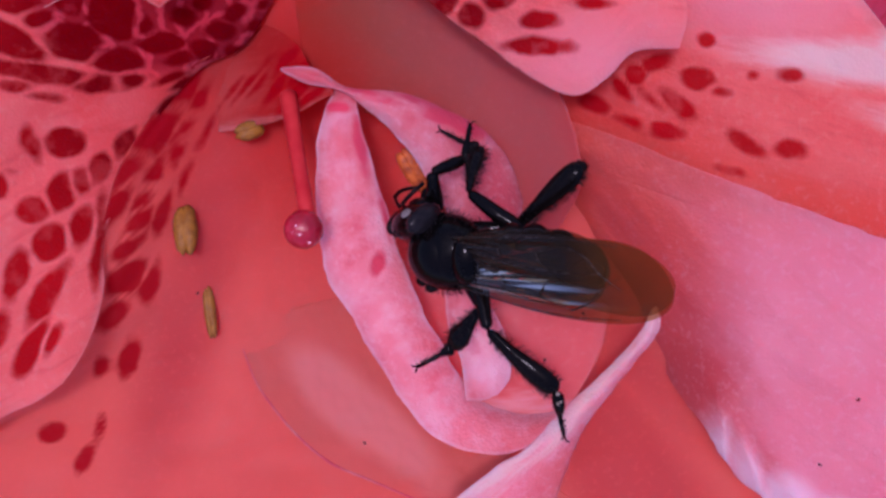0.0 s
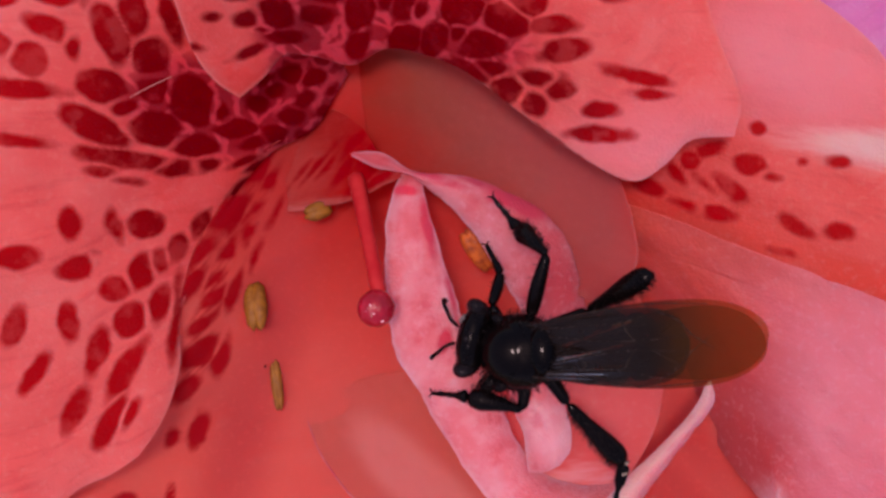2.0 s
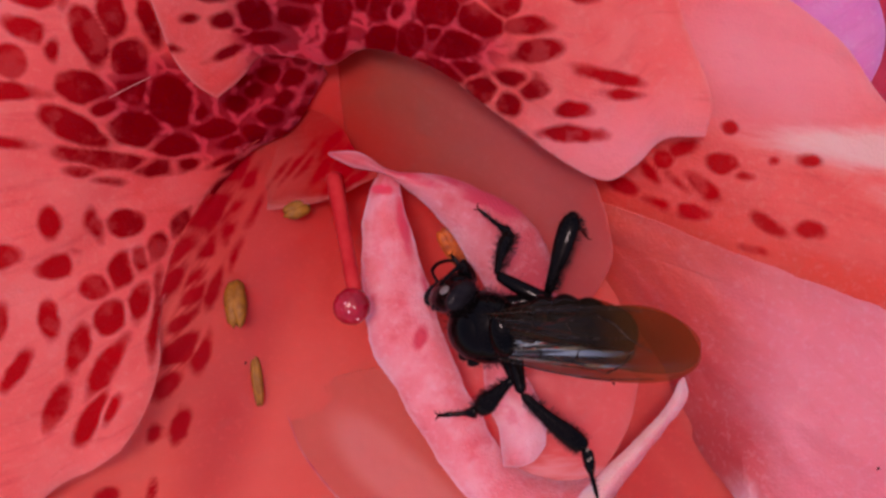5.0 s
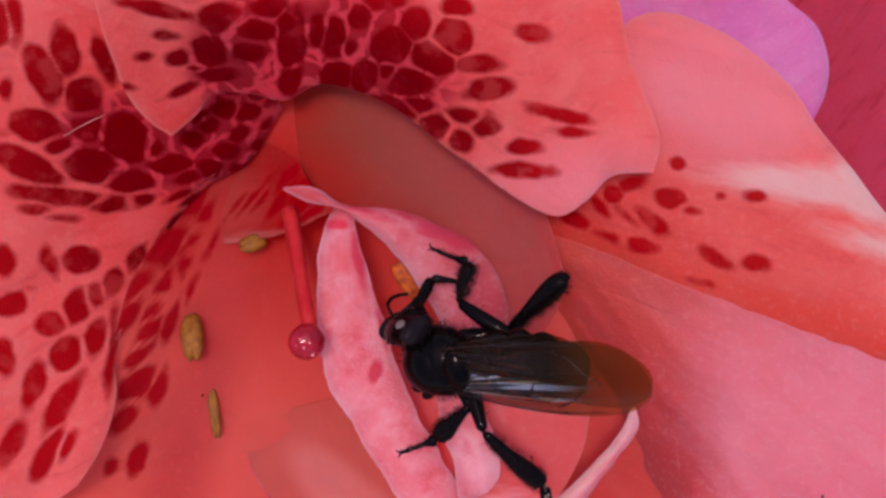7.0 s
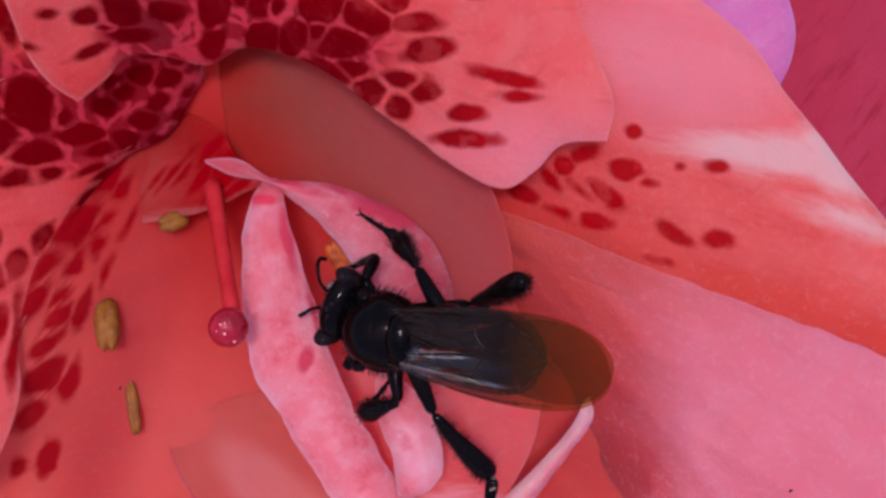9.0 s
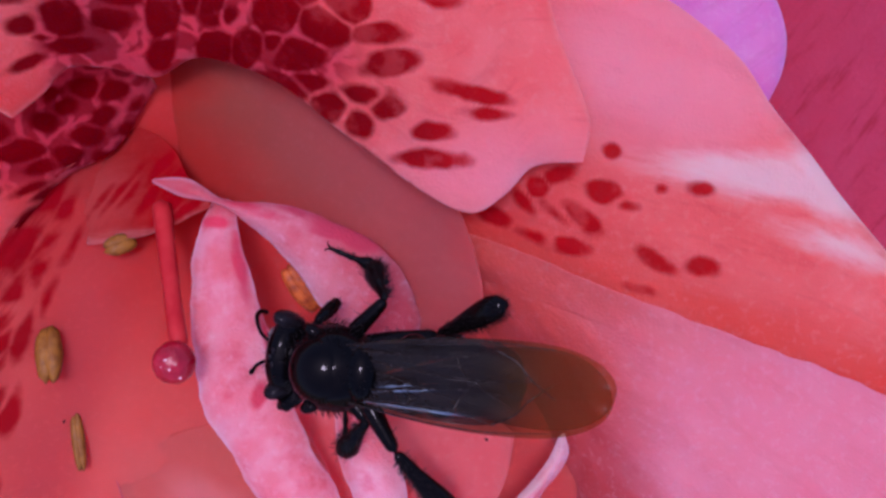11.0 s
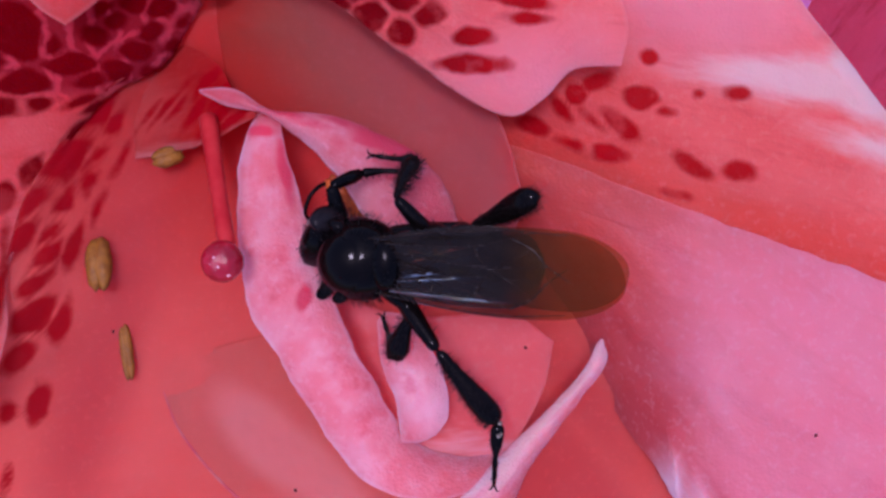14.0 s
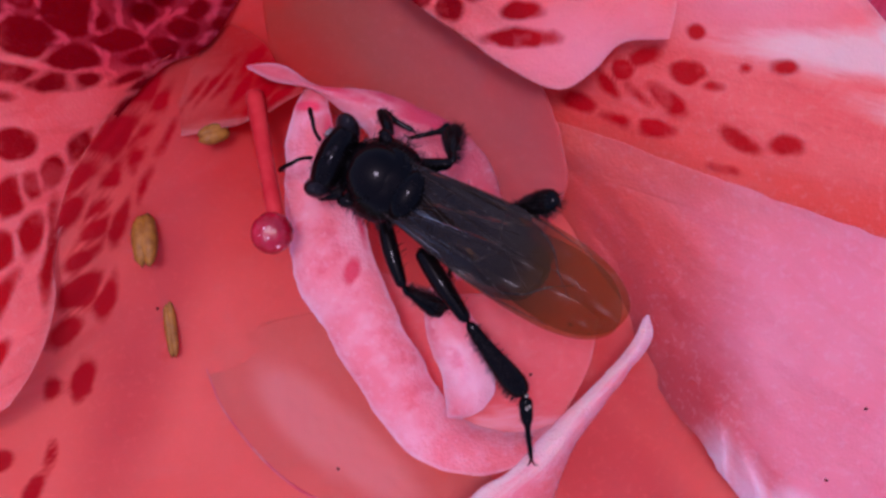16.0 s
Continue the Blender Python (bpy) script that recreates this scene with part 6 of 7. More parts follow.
    walk(PARTS["RH_tibia"], [
        (0, at(-1.49, -0.53, -1.00, 0, 15, -138)), (0.5, at(-1.43, -0.54, -1.05, 2, 17, -132)), (1, at(-1.51, -0.49, -1.11, 2, 13, -129)),
        (1.5, at(-1.68, -0.54, -1.22, 2, 4, -132)), (1.8, at(-1.68, -0.54, -1.22, 2, 4, -132)), (2, at(-1.66, -0.99, -0.85, 7, -25, -157)),
        (2.2, at(-1.66, -0.99, -0.85, 7, -25, -157)), (2.5, at(-1.67, -0.77, -1.44, 7, -25, -158)), (2.8, at(-1.93, -0.52, -1.37, 4, -3, -147)),
        (3, at(-1.93, -0.52, -1.37, 4, -3, -147)), (3.5, at(-1.98, -0.62, -1.36, 4, -4, -143)), (4, at(-1.46, -0.54, -1.04, 12, 30, -110)),
        (4.2, at(-1.46, -0.49, -1.02, 12, 32, -110)), (5.2, at(-1.46, -0.49, -1.02, 13, 29, -108)), (6.3, at(-2.02, -0.62, -1.30, 5, -1, -140)),
        (6.5, at(-1.99, -0.55, -1.30, 5, 3, -140)), (7, at(-1.68, -0.47, -1.09, 5, 11, -142)), (7.5, at(-1.52, -0.59, -1.10, 7, 15, -129)),
        (7.6, at(-1.52, -0.59, -1.10, 7, 15, -129)), (7.8, at(-1.65, -1.10, -0.61, 16, -39, -165)), (8, at(-1.94, -1.08, -1.05, 11, -37, -157)),
        (8.2, at(-1.58, -0.77, -1.46, 10, -22, -155)), (9.2, at(-1.58, -0.77, -1.46, 10, -22, -155)), (10.3, at(-1.73, -0.46, -1.17, 4, -3, -129)),
        (10.5, at(-1.86, -0.55, -1.09, 6, -12, -142)), (10.7, at(-2.08, -0.85, -0.63, 13, -44, -158)), (11, at(-2.22, -0.84, -0.82, 7, -33, -148)),
        (11.5, at(-2.76, -0.93, -0.56, -1, -29, -132)), (12, at(-2.58, -0.88, -0.44, -5, -23, -121)), (12.5, at(-2.44, -0.75, -0.80, -2, -18, -132)),
        (12.8, at(-2.44, -0.75, -0.80, -2, -18, -132)), (13, at(-1.93, -0.89, -0.54, 12, -36, -161)), (13.2, at(-1.93, -0.89, -0.54, 12, -36, -161)),
        (13.5, at(-2.20, -0.57, -0.82, 7, -40, -153)), (14, at(-2.54, -0.73, -0.77, 5, -28, -149)), (14.2, at(-2.54, -0.73, -0.77, 5, -28, -149)),
        (14.5, at(-1.82, -0.79, -0.65, 11, -39, -160)), (15, at(-2.01, -1.01, -1.03, 16, -43, -167)), (15.3, at(-1.68, -1.01, -1.16, 15, -40, -166)),
        (15.5, at(-1.68, -1.01, -1.16, 15, -40, -166)), (16, at(-2.73, -0.96, -0.79, 3, -58, -151)),
    ])
    walk(PARTS["RH_tarsus"], [
        (0, at(-3.17, -2.05, -1.62, 0, 51, 42)), (0.5, at(-2.94, -2.21, -1.75, 4, 51, 48)), (1, at(-2.95, -2.27, -1.63, 6, 48, 49)),
        (1.5, at(-3.25, -2.28, -1.39, 4, 54, 48)), (1.8, at(-3.25, -2.28, -1.39, 4, 54, 48)), (2, at(-3.62, -1.81, 0.14, -17, 64, 23)),
        (2.2, at(-3.62, -1.81, 0.14, -17, 64, 23)), (2.5, at(-3.63, -1.59, -0.44, -17, 64, 23)), (2.8, at(-3.89, -1.81, -1.27, -8, 56, 33)),
        (3, at(-3.89, -1.81, -1.27, -8, 56, 33)), (3.5, at(-3.85, -2.04, -1.20, -6, 55, 35)), (4, at(-2.16, -2.45, -2.22, 21, 48, 70)),
        (4.2, at(-2.09, -2.44, -2.16, 21, 47, 70)), (5.2, at(-2.09, -2.44, -2.16, 21, 44, 70)), (6.3, at(-3.83, -2.13, -1.25, -3, 56, 40)),
        (6.5, at(-3.79, -2.05, -1.42, -2, 55, 41)), (7, at(-3.50, -1.89, -1.52, -4, 52, 38)), (7.5, at(-2.97, -2.34, -1.70, 6, 51, 51)),
        (7.6, at(-2.97, -2.34, -1.70, 6, 51, 51)), (7.8, at(-3.41, -1.59, 0.86, -25, 70, 15)), (8, at(-3.67, -1.81, 0.35, -20, 68, 21)),
        (8.2, at(-3.54, -1.70, -0.57, -16, 63, 25)), (9.2, at(-3.54, -1.70, -0.57, -16, 63, 25)), (10.3, at(-3.20, -2.30, -1.04, 7, 57, 51)),
        (10.5, at(-3.68, -1.95, -0.58, -5, 60, 38)), (10.7, at(-3.66, -1.50, 0.99, -19, 71, 22)), (11, at(-3.89, -1.89, 0.46, -10, 67, 32)),
        (11.5, at(-4.14, -2.46, 0.57, 4, 66, 48)), (12, at(-3.70, -2.73, 0.47, 14, 64, 59)), (12.5, at(-3.94, -2.41, -0.07, 5, 62, 48)),
        (12.8, at(-3.94, -2.41, -0.07, 5, 62, 48)), (13, at(-3.73, -1.49, 0.85, -22, 69, 19)), (13.2, at(-3.73, -1.49, 0.85, -22, 69, 19)),
        (13.5, at(-3.82, -1.39, 0.69, -14, 70, 27)), (14, at(-4.31, -1.79, 0.34, -11, 65, 31)), (14.2, at(-4.31, -1.79, 0.34, -11, 65, 31)),
        (14.5, at(-3.55, -1.42, 0.81, -21, 69, 20)), (15, at(-3.68, -1.38, 0.59, -28, 71, 13)), (15.3, at(-3.44, -1.44, 0.34, -24, 70, 16)),
        (15.5, at(-3.44, -1.44, 0.34, -22, 70, 19)), (16, at(-3.81, -1.58, 1.21, -12, 77, 29)),
    ])
    walk(PARTS["LM_femur"], [
        (0, at(-0.83, 1.37, 0.10, 0, 30, -46)), (0.5, at(-0.55, 1.40, 0.28, -7, 40, -59)), (1, at(-0.69, 1.41, 0.16, -4, 34, -53)),
        (1.5, at(-0.69, 1.42, 0.18, -3, 34, -52)), (1.8, at(-0.69, 1.42, 0.18, -2, 34, -51)), (2, at(0.16, 1.55, -0.45, -21, 8, -99)),
        (2.2, at(0.16, 1.55, -0.45, -21, 8, -99)), (2.5, at(-0.17, 1.58, -0.48, -19, 6, -81)), (2.8, at(-0.41, 1.16, 0.30, -7, 49, -58)),
        (3, at(-0.41, 1.16, 0.30, -7, 49, -58)), (3.5, at(-0.61, 1.24, 0.21, -2, 40, -50)), (4, at(-0.69, 1.36, 0.17, -2, 35, -51)),
        (4.2, at(-0.64, 1.38, 0.21, -0, 35, -48)), (5.2, at(-0.64, 1.38, 0.21, -4, 37, -54)), (6.3, at(-0.48, 1.18, 0.29, -4, 47, -55)),
        (6.5, at(-0.46, 1.19, 0.30, -3, 47, -53)), (7, at(-0.69, 1.27, 0.16, 0, 36, -48)), (7.5, at(-0.31, 1.13, 0.36, -11, 54, -64)),
        (7.6, at(-0.31, 1.13, 0.36, -11, 54, -64)), (7.8, at(0.19, 1.23, -0.38, -36, 16, -104)), (8, at(-0.36, 1.71, -0.59, -32, 0, -74)),
        (8.2, at(-0.27, 1.79, -0.42, -32, 8, -78)), (9.2, at(-0.27, 1.79, -0.42, -32, 8, -78)), (10.3, at(-0.71, 1.61, 0.20, -25, 31, -57)),
        (10.5, at(-0.57, 1.39, -0.41, -25, 10, -57)), (10.7, at(-0.21, 1.37, -0.50, -28, 7, -77)), (11, at(-0.72, 1.26, -0.43, -24, 9, -47)),
        (11.5, at(-1.30, 1.03, 0.28, -15, 32, -22)), (12, at(-1.38, 1.26, 0.39, -18, 32, -29)), (12.5, at(-1.27, 1.16, 0.15, -18, 28, -28)),
        (12.8, at(-1.27, 1.16, 0.15, -18, 28, -28)), (13, at(-0.89, 1.22, -0.60, -20, -0, -39)), (13.2, at(-0.89, 1.22, -0.60, -20, -0, -39)),
        (13.5, at(-0.98, 1.31, -0.56, -20, -1, -37)), (14, at(-1.24, 1.19, 0.01, -19, 23, -29)), (14.2, at(-1.24, 1.19, 0.01, -19, 23, -29)),
        (14.5, at(-0.41, 1.99, -0.68, -28, -3, -75)), (15, at(-0.54, 1.96, -0.70, -28, -4, -70)), (15.3, at(-1.04, 1.90, -0.94, -30, -11, -53)),
        (15.5, at(-1.04, 1.90, -0.94, -30, -11, -53)), (16, at(-1.57, 1.92, -0.66, -31, -2, -42)),
    ])
    walk(PARTS["LM_tibia"], [
        (0, at(-0.83, 1.37, 0.10, 0, -8, 53)), (0.5, at(-0.55, 1.40, 0.28, 8, -20, 23)), (1, at(-0.69, 1.41, 0.16, -0, -18, 46)),
        (1.5, at(-0.69, 1.42, 0.18, 2, -17, 37)), (1.8, at(-0.69, 1.42, 0.18, 2, -17, 37)), (2, at(0.16, 1.55, -0.45, 21, -21, -17)),
        (2.2, at(0.16, 1.55, -0.45, 21, -21, -17)), (2.5, at(-0.17, 1.58, -0.48, 7, -5, 41)), (2.8, at(-0.41, 1.16, 0.30, 11, -18, 23)),
        (3, at(-0.41, 1.16, 0.30, 11, -18, 23)), (3.5, at(-0.61, 1.24, 0.21, 10, -27, 26)), (4, at(-0.69, 1.36, 0.17, 3, -16, 43)),
        (4.2, at(-0.64, 1.38, 0.21, 5, -17, 38)), (5.2, at(-0.64, 1.38, 0.21, 5, -17, 38)), (6.3, at(-0.48, 1.18, 0.29, 7, -9, 29)),
        (6.5, at(-0.46, 1.19, 0.30, 6, -9, 31)), (7, at(-0.69, 1.27, 0.16, 5, -12, 40)), (7.5, at(-0.31, 1.13, 0.36, 4, 11, 61)),
        (7.6, at(-0.31, 1.13, 0.36, 4, 11, 61)), (7.8, at(0.19, 1.23, -0.38, -23, 29, -9)), (8, at(-0.36, 1.71, -0.59, -21, 19, -3)),
        (8.2, at(-0.27, 1.79, -0.42, -13, 12, 24)), (9.2, at(-0.27, 1.79, -0.42, -13, 12, 24)), (10.3, at(-0.71, 1.61, 0.20, -8, 12, 49)),
        (10.5, at(-0.57, 1.39, -0.41, -8, 18, 48)), (10.7, at(-0.21, 1.37, -0.50, -23, 37, 18)), (11, at(-0.72, 1.26, -0.43, -2, 30, 54)),
        (11.5, at(-1.30, 1.03, 0.28, 1, 10, 61)), (12, at(-1.38, 1.26, 0.39, 1, 5, 67)), (12.5, at(-1.27, 1.16, 0.15, 1, 2, 69)),
        (12.8, at(-1.27, 1.16, 0.15, 1, 2, 69)), (13, at(-0.89, 1.22, -0.60, -2, 28, 54)), (13.2, at(-0.89, 1.22, -0.60, -2, 28, 54)),
        (13.5, at(-0.98, 1.31, -0.56, 1, 23, 62)), (14, at(-1.24, 1.19, 0.01, 2, 10, 66)), (14.2, at(-1.24, 1.19, 0.01, 2, 10, 66)),
        (14.3, at(-0.83, 1.59, -0.33, -17, 29, 13)), (14.5, at(-0.41, 1.99, -0.68, -46, 24, -47)), (15, at(-0.54, 1.96, -0.70, -43, 17, -39)),
        (15.3, at(-1.04, 1.90, -0.94, -21, 34, 9)), (15.5, at(-1.04, 1.90, -0.94, -21, 34, 9)), (15.7, at(-1.31, 1.91, -0.80, -0, 79, 32)),
        (16, at(-1.57, 1.92, -0.66, 145, 53, 180)),
    ])
    walk(PARTS["LM_tarsus"], [
        (0, at(0.06, 2.56, 0.30, 0, -39, 27)), (0.5, at(0.75, 1.94, 0.80, 16, -30, -1)), (1, at(0.29, 2.44, 0.63, 6, -35, 17)),
        (1.5, at(0.45, 2.29, 0.63, -2, -37, 32)), (1.8, at(0.45, 2.29, 0.63, -2, -37, 32)), (2, at(1.50, 1.14, 0.09, 8, 6, -6)),
        (2.2, at(1.50, 1.14, 0.09, 8, 6, -6)), (2.5, at(0.95, 2.57, -0.34, 2, -25, 31)), (2.8, at(0.90, 1.71, 0.77, 22, -26, -14)),
        (3, at(0.90, 1.71, 0.77, 22, -26, -14)), (3.5, at(0.60, 1.82, 0.89, 11, -22, 13)), (4, at(0.36, 2.35, 0.59, 9, -35, 17)),
        (4.2, at(0.49, 2.26, 0.65, 22, -31, -7)), (5.2, at(0.49, 2.26, 0.65, 22, -31, -7)), (6.3, at(0.82, 1.90, 0.52, 33, -18, -32)),
        (6.5, at(0.86, 1.86, 0.53, 32, -19, -30)), (7, at(0.43, 2.22, 0.49, 14, -36, 9)), (7.5, at(0.40, 2.42, 0.07, 39, -11, -48)),
        (7.6, at(0.40, 2.42, 0.07, 39, -11, -48)), (7.7, at(0.94, 1.73, -0.52, 44, 1, -102)), (7.8, at(1.48, 1.03, -1.12, 38, 12, -156)),
        (8, at(1.06, 1.64, -1.08, 39, 19, -151)), (8.2, at(1.07, 2.39, -0.74, 51, 23, -119)), (9.2, at(1.07, 2.39, -0.74, 51, 23, -119)),
        (10.3, at(0.25, 2.72, -0.11, 58, 28, -103)), (10.5, at(0.38, 2.45, -0.87, 59, 11, -99)), (10.7, at(0.94, 1.73, -1.39, 55, 5, -131)),
        (11, at(0.04, 2.31, -1.20, 58, 4, -89)), (11.5, at(-0.59, 2.33, 0.01, 60, 18, -76)), (12, at(-0.81, 2.64, 0.26, 60, 18, -76)),
        (12.5, at(-0.72, 2.56, 0.10, 59, 18, -82)), (12.8, at(-0.72, 2.56, 0.10, 59, 18, -82)), (13, at(-0.11, 2.29, -1.31, 58, -5, -83)),
        (13.2, at(-0.11, 2.29, -1.31, 58, -5, -83)), (13.5, at(-0.34, 2.54, -1.13, 55, -7, -53)), (14, at(-0.65, 2.55, -0.24, 55, 8, -73)),
        (14.2, at(-0.65, 2.55, -0.24, 55, 8, -73)), (14.3, at(-0.06, 1.77, -0.76, 30, 30, -140)), (14.5, at(0.53, 0.99, -1.29, -1, 15, 149)),
        (14.7, at(0.55, 1.03, -1.21, -7, -7, 84)), (15, at(0.58, 1.06, -1.13, 12, -21, 15)), (15.3, at(0.18, 2.10, -1.78, 13, -27, 11)),
        (15.5, at(0.18, 2.10, -1.78, 13, -27, 11)), (15.7, at(-1.14, 2.01, -1.83, 31, -20, -32)), (16, at(-2.47, 1.92, -1.87, 39, -4, -69)),
    ])
    walk(PARTS["LH_femur"], [
        (0, at(-1.13, 1.85, 0.34, 0, 31, -65)), (0.5, at(-1.09, 1.83, 0.31, 1, 31, -64)), (1, at(-1.15, 1.90, 0.28, -0, 28, -65)),
        (1.5, at(-1.22, 1.79, 0.20, 2, 27, -61)), (1.8, at(-1.22, 1.79, 0.20, 2, 27, -61)), (2, at(-1.02, 1.44, -0.70, 2, -8, -61)),
        (2.2, at(-1.02, 1.44, -0.70, 2, -8, -61)), (2.5, at(-1.13, 2.01, -0.86, 3, -11, -67)), (2.8, at(-1.39, 1.91, 0.14, 4, 22, -58)),
        (3, at(-1.39, 1.91, 0.14, 4, 22, -58)), (3.5, at(-1.15, 1.76, 0.30, 2, 31, -63)), (4, at(-0.96, 1.73, 0.38, -2, 35, -70)),
        (4.2, at(-0.93, 1.73, 0.40, -1, 36, -68)), (5.2, at(-0.93, 1.73, 0.40, 0, 36, -66)), (6.3, at(-1.47, 1.91, 0.20, 5, 24, -56)),
        (6.5, at(-1.43, 1.91, 0.19, 6, 24, -55)), (7, at(-1.11, 1.90, 0.39, 0, 32, -66)), (7.5, at(-1.04, 1.77, 0.34, 1, 32, -65)),
        (7.6, at(-1.04, 1.77, 0.34, 2, 32, -63)), (7.8, at(-0.65, 1.32, -0.39, -4, 11, -79)), (8, at(-1.08, 1.67, -0.68, -3, -6, -63)),
        (8.2, at(-1.13, 1.98, -0.74, -3, -7, -67)), (9.2, at(-1.13, 1.98, -0.74, -3, -7, -67)), (10.3, at(-1.44, 2.13, 0.12, -2, 20, -60)),
        (10.5, at(-1.20, 2.10, -0.35, -4, 7, -66)), (10.7, at(-1.22, 1.94, -0.54, -3, 0, -63)), (11, at(-1.45, 1.90, -0.35, -3, 7, -56)),
        (11.5, at(-2.10, 2.03, 0.73, 1, 30, -44)), (12, at(-2.11, 2.12, 0.82, 2, 30, -42)), (12.5, at(-1.85, 2.10, 0.53, -2, 27, -50)),
        (12.8, at(-1.85, 2.10, 0.53, -2, 27, -50)), (13, at(-1.25, 1.96, -0.51, -5, 1, -63)), (13.2, at(-1.25, 1.96, -0.51, -5, 1, -63)),
        (13.5, at(-1.55, 2.29, -0.45, -5, 3, -60)), (14, at(-1.91, 2.06, 0.23, -3, 20, -48)), (14.2, at(-1.91, 2.06, 0.23, -3, 20, -48)),
        (14.5, at(-1.29, 1.97, -0.70, -5, -5, -62)), (15, at(-1.58, 1.99, -0.90, -6, -11, -54)), (15.3, at(-2.13, 1.82, -1.28, -10, -19, -39)),
        (15.5, at(-2.13, 1.82, -1.28, -10, -19, -39)), (16, at(-3.31, 1.79, -0.80, -13, -5, -25)),
    ])
    walk(PARTS["LH_tibia"], [
        (0, at(-1.13, 1.85, 0.34, 0, 9, 136)), (0.5, at(-1.09, 1.83, 0.31, 1, 16, 140)), (1, at(-1.15, 1.90, 0.28, 2, 10, 147)),
        (1.5, at(-1.22, 1.79, 0.20, 2, 6, 145)), (1.8, at(-1.22, 1.79, 0.20, 2, 6, 145)), (2, at(-1.02, 1.44, -0.70, -5, 31, 124)),
        (2.2, at(-1.02, 1.44, -0.70, -5, 31, 124)), (2.5, at(-1.13, 2.01, -0.86, -3, 29, 128)), (2.8, at(-1.39, 1.91, 0.14, -5, 18, 121)),
        (3, at(-1.39, 1.91, 0.14, -5, 18, 121)), (3.5, at(-1.15, 1.76, 0.30, -6, 13, 120)), (4, at(-0.96, 1.73, 0.38, -4, 14, 127)),
        (4.2, at(-0.93, 1.73, 0.40, -5, 15, 123)), (5.2, at(-0.93, 1.73, 0.40, -5, 15, 123)), (6.3, at(-1.47, 1.91, 0.20, -4, 3, 130)),
        (6.5, at(-1.43, 1.91, 0.19, -4, -4, 135)), (7, at(-1.11, 1.90, 0.39, -5, 15, 121)), (7.5, at(-1.04, 1.77, 0.34, -6, 14, 118)),
        (7.6, at(-1.04, 1.77, 0.34, -5, 14, 123)), (7.8, at(-0.65, 1.32, -0.39, -6, 22, 119)), (8, at(-1.08, 1.67, -0.68, -3, 24, 127)),
        (8.2, at(-1.13, 1.98, -0.74, -4, 32, 124)), (9.2, at(-1.13, 1.98, -0.74, -4, 32, 124)), (10.3, at(-1.44, 2.13, 0.12, -8, 22, 116)),
        (10.5, at(-1.20, 2.10, -0.35, -6, 24, 120)), (10.7, at(-1.22, 1.94, -0.54, -6, 28, 121)), (11, at(-1.45, 1.90, -0.35, -2, 24, 129)),
        (11.5, at(-2.10, 2.03, 0.73, -2, 9, 131)), (12, at(-2.11, 2.12, 0.82, -2, 9, 129)), (12.5, at(-1.85, 2.10, 0.53, -2, 8, 127)),
        (12.8, at(-1.85, 2.10, 0.53, -3, 7, 126)), (13, at(-1.25, 1.96, -0.51, -4, 24, 120)), (13.2, at(-1.25, 1.96, -0.51, -4, 24, 120)),
        (13.5, at(-1.55, 2.29, -0.45, -3, 15, 124)), (14, at(-1.91, 2.06, 0.23, -2, 10, 126)), (14.2, at(-1.91, 2.06, 0.23, -2, 10, 126)),
        (14.5, at(-1.29, 1.97, -0.70, -7, 27, 113)), (15, at(-1.58, 1.99, -0.90, -8, 31, 110)), (15.3, at(-2.13, 1.82, -1.28, 5, 33, 134)),
        (15.5, at(-2.13, 1.82, -1.28, 5, 33, 134)), (16, at(-3.31, 1.79, -0.80, 17, 24, 158)),
    ])
